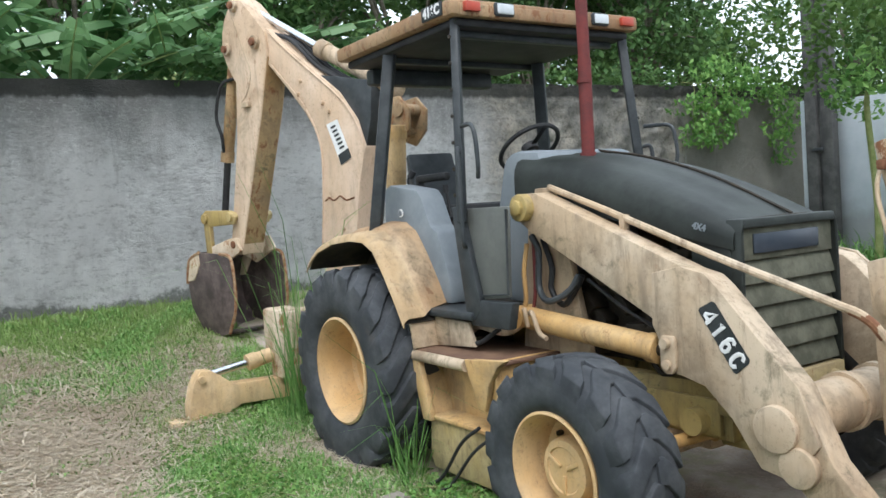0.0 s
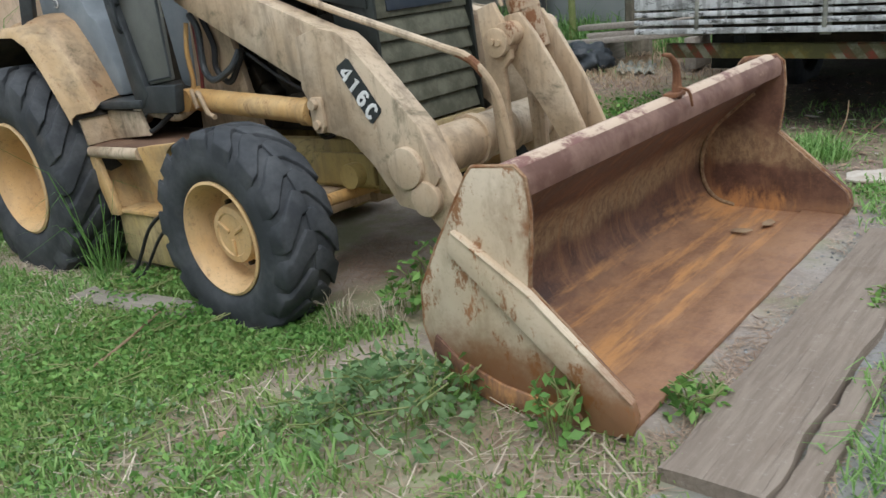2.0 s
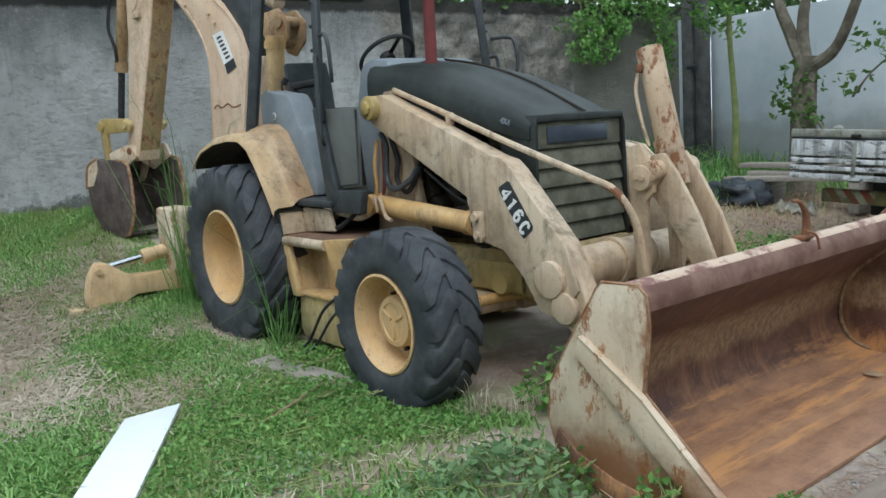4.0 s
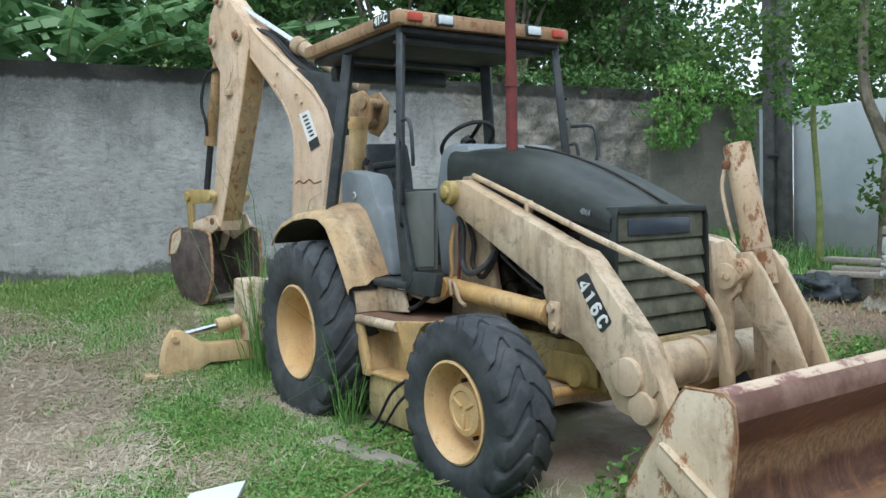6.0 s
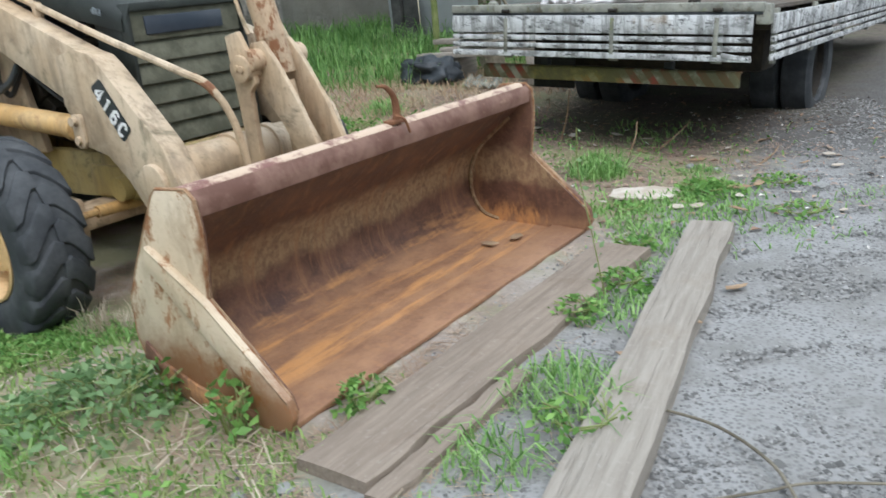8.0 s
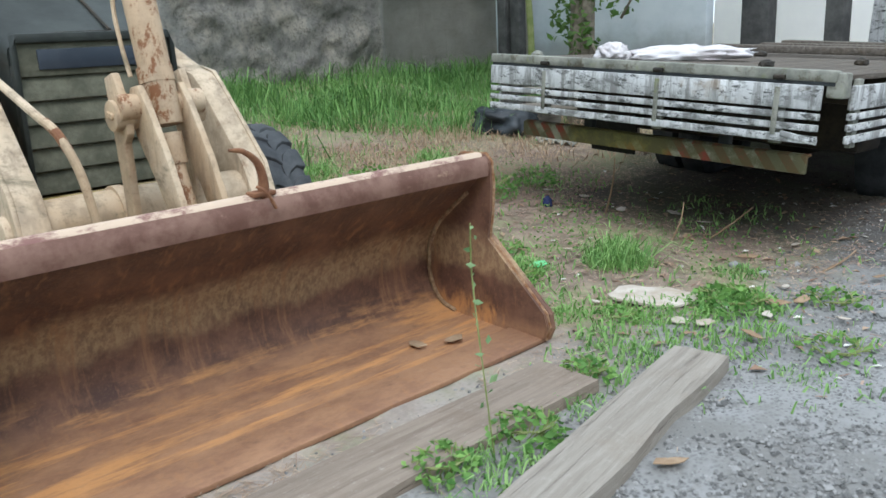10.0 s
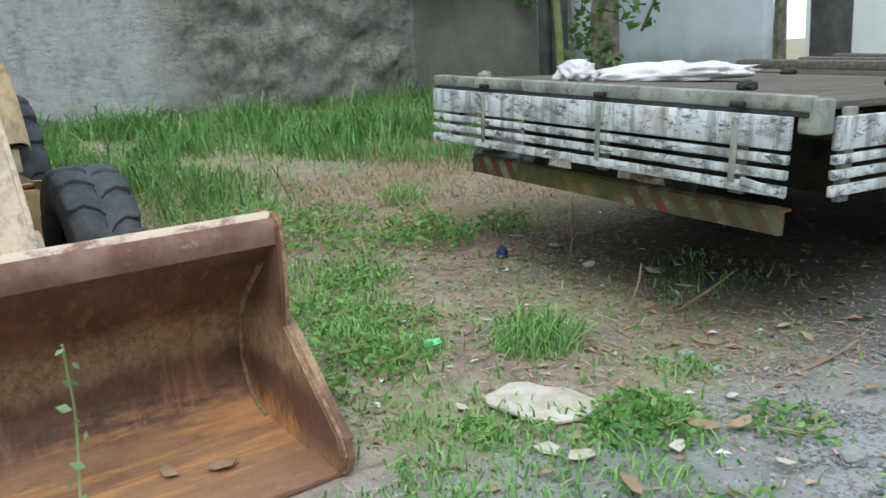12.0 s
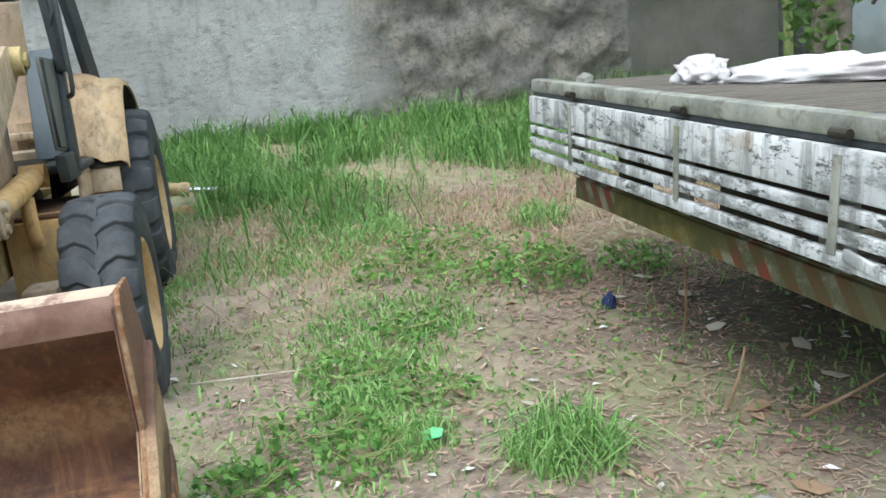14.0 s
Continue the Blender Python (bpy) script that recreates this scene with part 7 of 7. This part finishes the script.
def banana(x, y, z, h, seed):
    rng = random.Random(seed)
    t = thing("banana_plant", x, y, z, "banana plant with broad leaves behind the wall", "banana plant", "banana plants")
    part("stem", tube([(0, 0, 0), (0.03, 0, h * 0.4), (0, 0.02, h * 0.62)], 0.10, 10, 5, True, 0.06), STEM, t)
    for k in range(13):
        a = k * 2.4 + rng.uniform(-0.4, 0.4)
        el = rng.uniform(1.0, 1.5)
        L = rng.uniform(1.3, 2.0)
        wide = rng.uniform(0.13, 0.21)
        c, s = math.cos(a), math.sin(a)
        spine = []
        for i in range(31):
            u = i / 30
            r = L * u * math.cos(el - 1.3 * u * u)
            spine.append(Vector((r * c, r * s, h * 0.52 + L * (u * math.sin(el) - 0.42 * u * u))))
        out = Vector((-s, c, 0))
        bm = bmesh.new()
        for side in (-1, 1):
            i = 9
            while i < 29:
                n = min(30 - i, rng.choice((1, 1, 2, 2, 3)))
                drop, slant = rng.uniform(0.15, 1.0), rng.uniform(0.05, 0.16)
                rows = []
                for q in (0.0, 0.55, 1.0):
                    row = []
                    for f in (0.0, 0.5, 0.94):
                        w0 = i + n * f
                        p0 = spine[int(w0)].lerp(spine[min(30, int(w0) + 1)], w0 % 1)
                        v = (w0 - 9) / 21
                        wd = wide * max(0.05, math.sin(math.pi * min(1, 0.08 + v * 0.9))) ** 0.55
                        ang = drop * q * 1.2
                        ahead = (spine[min(30, int(w0) + 1)] - spine[int(w0) - 1]).normalized() * slant * q
                        row.append(bm.verts.new(p0 + out * side * wd * q * math.cos(ang * 0.7) + ahead + Vector((0, 0, 0.10 * wd - wd * q * math.sin(ang)))))
                    rows.append(row)
                for r0, r1 in zip(rows, rows[1:]):
                    for k2 in range(2):
                        bm.faces.new((r0[k2], r0[k2 + 1], r1[k2 + 1], r1[k2]))
                i += n
        lf = part("leaf", bm, BANANA, t, smooth=25)
        part("midrib", tube(spine[::2], 0.022, 6, 1, False, 0.005), RIBS, lf, "pale green midrib")


for i, (x, y, h) in enumerate(((-4.85, -0.5, 4.7), (-4.95, -1.6, 4.2), (-5.3, -2.6, 4.9), (-5.4, 0.4, 4.9), (-5.0, -3.5, 4.3), (-4.9, -4.5, 4.6), (-6.2, -1.0, 5.6), (-6.3, -3.2, 5.4))):
    banana(x, y, 0.4, h, 300 + i)


# broadleaf weeds
def weed(x, y, r, n, h, seed, label="low broad-leaved weed on the soil", size=0.035, mat=WEED):
    rng = np.random.default_rng(seed)
    a, q = rng.uniform(0, 6.28, n), r * np.sqrt(rng.random(n))
    z = h * rng.uniform(0.15, 1.0, n) * (1 - 0.6 * (q / r) ** 2)
    c = np.stack([x + q * np.cos(a), y + q * np.sin(a), ground_z(x, y) + z], 1)
    t = thing("weed", x, y, gz(x, y), label, "weed", "weeds")
    ob = leaves("foliage", c - np.array([x, y, gz(x, y)]), size, mat, seed + 1, 0.05)
    ob.parent = t
    m = 14
    stems = [tube([(0.3 * r * math.cos(k), 0.3 * r * math.sin(k), 0), (0.5 * r * math.cos(k), 0.5 * r * math.sin(k), h * 0.45), (0.75 * r * math.cos(k * 1.1), 0.75 * r * math.sin(k * 1.1), h * 0.7)], 0.003, 4, 3) for k in range(m)]
    tagged(part("stem", join(*stems), STEM, t), kind="stuff")
    return t


def clover_zone(x, y, rng):
    d = np.clip((patches(x, y, 3) - 0.40) * 4.0 + 0.7 * np.clip(x - 0.6, 0, 1), 0.0, 1) * np.clip((3.6 - x) / 0.6, 0, 1) * np.clip(0.25 + 1.2 * (patches(x, y, 44, 1.6) - 0.3), 0.05, 1)
    return (rng.random(len(x)) < d) & ~under_machine(x, y) & ~on_boards(x, y)


p, rng = scatter(170000, -3.0, 4.2, -3.6, -0.7, 95, clover_zone)
p[:, 2] += rng.uniform(0.005, 0.05, len(p))
tagged(leaves("clover", p, 0.032, WEED, 96, -0.2), "small broad-leaved clover in the lawn", "clover", kind="stuff")
p, rng = scatter(60000, -0.6, 5.4, 1.0, 4.0, 97, lambda x, y, g: (g.random(len(x)) < np.clip((patches(x, y, 98, 2.0) - 0.46) * 3, 0.03, 1) * np.where((y > 3.2) & (x > 2.3), 0.08, 0.22) * np.clip((4.7 - x) / 0.9, 0.06, 1)) & ~under_machine(x, y) & ~on_boards(x, y))
p[:, 2] += rng.uniform(0.005, 0.045, len(p))
tagged(leaves("sprinkled_weeds", p, 0.025, WEED, 99, -0.2), "small green weeds sprinkled over the trodden soil", "weeds", kind="stuff")
SAGE = leafy("pale_weed_leaves", (0.13, 0.24, 0.10), (0.26, 0.38, 0.18), (0.18, 0.29, 0.13))
for i, (x, y, r, n, h, sz, mt) in enumerate(((3.34, -1.36, 0.30, 330, 0.24, 0.05, SAGE), (3.20, -1.22, 0.2, 130, 0.2, 0.05, SAGE), (3.1, -1.5, 0.2, 100, 0.12, 0.045, SAGE), (3.86, -1.17, 0.10, 60, 0.24, 0.05, WEED), (3.45, -1.13, 0.12, 110, 0.2, 0.045, WEED), (4.16, -0.86, 0.11, 90, 0.13, 0.05, WEED), (1.9, -1.12, 0.26, 500, 0.10, 0.035, WEED), (1.7, -1.3, 0.3, 480, 0.09, 0.035, WEED), (2.0, -1.7, 0.35, 600, 0.07, 0.03, WEED), (1.3, -1.5, 0.4, 500, 0.06, 0.03, WEED), (2.5, -1.9, 0.35, 420, 0.06, 0.03, SAGE), (2.9, -0.55, 0.14, 120, 0.4, 0.05, WEED), (2.75, -0.6, 0.12, 80, 0.25, 0.05, WEED), (1.15, -0.95, 0.28, 420, 0.10, 0.035, WEED), (4.55, 0.45, 0.14, 150, 0.10, 0.04, WEED), (4.5, 0.1, 0.12, 110, 0.09, 0.04, WEED), (1.1, 2.65, 0.35, 200, 0.16, 0.05, WEED), (1.7, 3.0, 0.3, 180, 0.2, 0.045, WEED), (2.9, 2.1, 0.2, 160, 0.1, 0.04, WEED), (3.3, 1.75, 0.2, 160, 0.1, 0.04, WEED), (2.2, 2.2, 0.2, 140, 0.09, 0.04, WEED), (3.4, 1.35, 0.18, 200, 0.12, 0.045, WEED), (4.4, 0.98, 0.12, 110, 0.08, 0.04, WEED), (2.0, 3.5, 0.2, 140, 0.2, 0.05, WEED), (4.9, -0.7, 0.16, 90, 0.14, 0.04, WEED), (3.0, -1.9, 0.2, 180, 0.08, 0.035, WEED), (3.9, -1.6, 0.2, 120, 0.08, 0.035, WEED), (1.35, 2.35, 0.3, 170, 0.14, 0.05, WEED), (1.75, 2.6, 0.28, 150, 0.14, 0.05, WEED), (2.0, 3.0, 0.22, 160, 0.24, 0.05, WEED), (2.55, 1.85, 0.26, 200, 0.10, 0.045, WEED), (3.05, 1.62, 0.24, 160, 0.10, 0.045, WEED), (4.42, 2.12, 0.22, 300, 0.10, 0.045, WEED), (4.75, 2.45, 0.18, 90, 0.06, 0.04, WEED), (4.1, 1.62, 0.12, 80, 0.06, 0.04, WEED), (5.0, 1.85, 0.18, 80, 0.05, 0.04, WEED), (0.3, -1.4, 0.4, 420, 0.07, 0.03, WEED), (1.0, -2.2, 0.5, 420, 0.05, 0.028, WEED))):
    weed(x, y, r, n, h, 400 + 2 * i, "leafy pale green weed beside the bucket" if mt is SAGE else "low broad-leaved green weed on the soil", sz, mt)
ob = leaves("foliage", np.array([[-0.14 * min(1, k / 12) + 0.02 * math.sin(k * 2.1), 0.07 * min(1, k / 12) + 0.02 * math.cos(k * 1.7), 0.08 + 0.040 * k] for k in range(17)]), 0.036, SAGE, 90)
ob.parent = sapl
part("stem", tube([(0, 0, 0), (-0.07, 0.03, 0.3), (-0.14, 0.07, 0.55), (-0.14, 0.07, 0.73)], 0.003, 5), STEM, sapl)
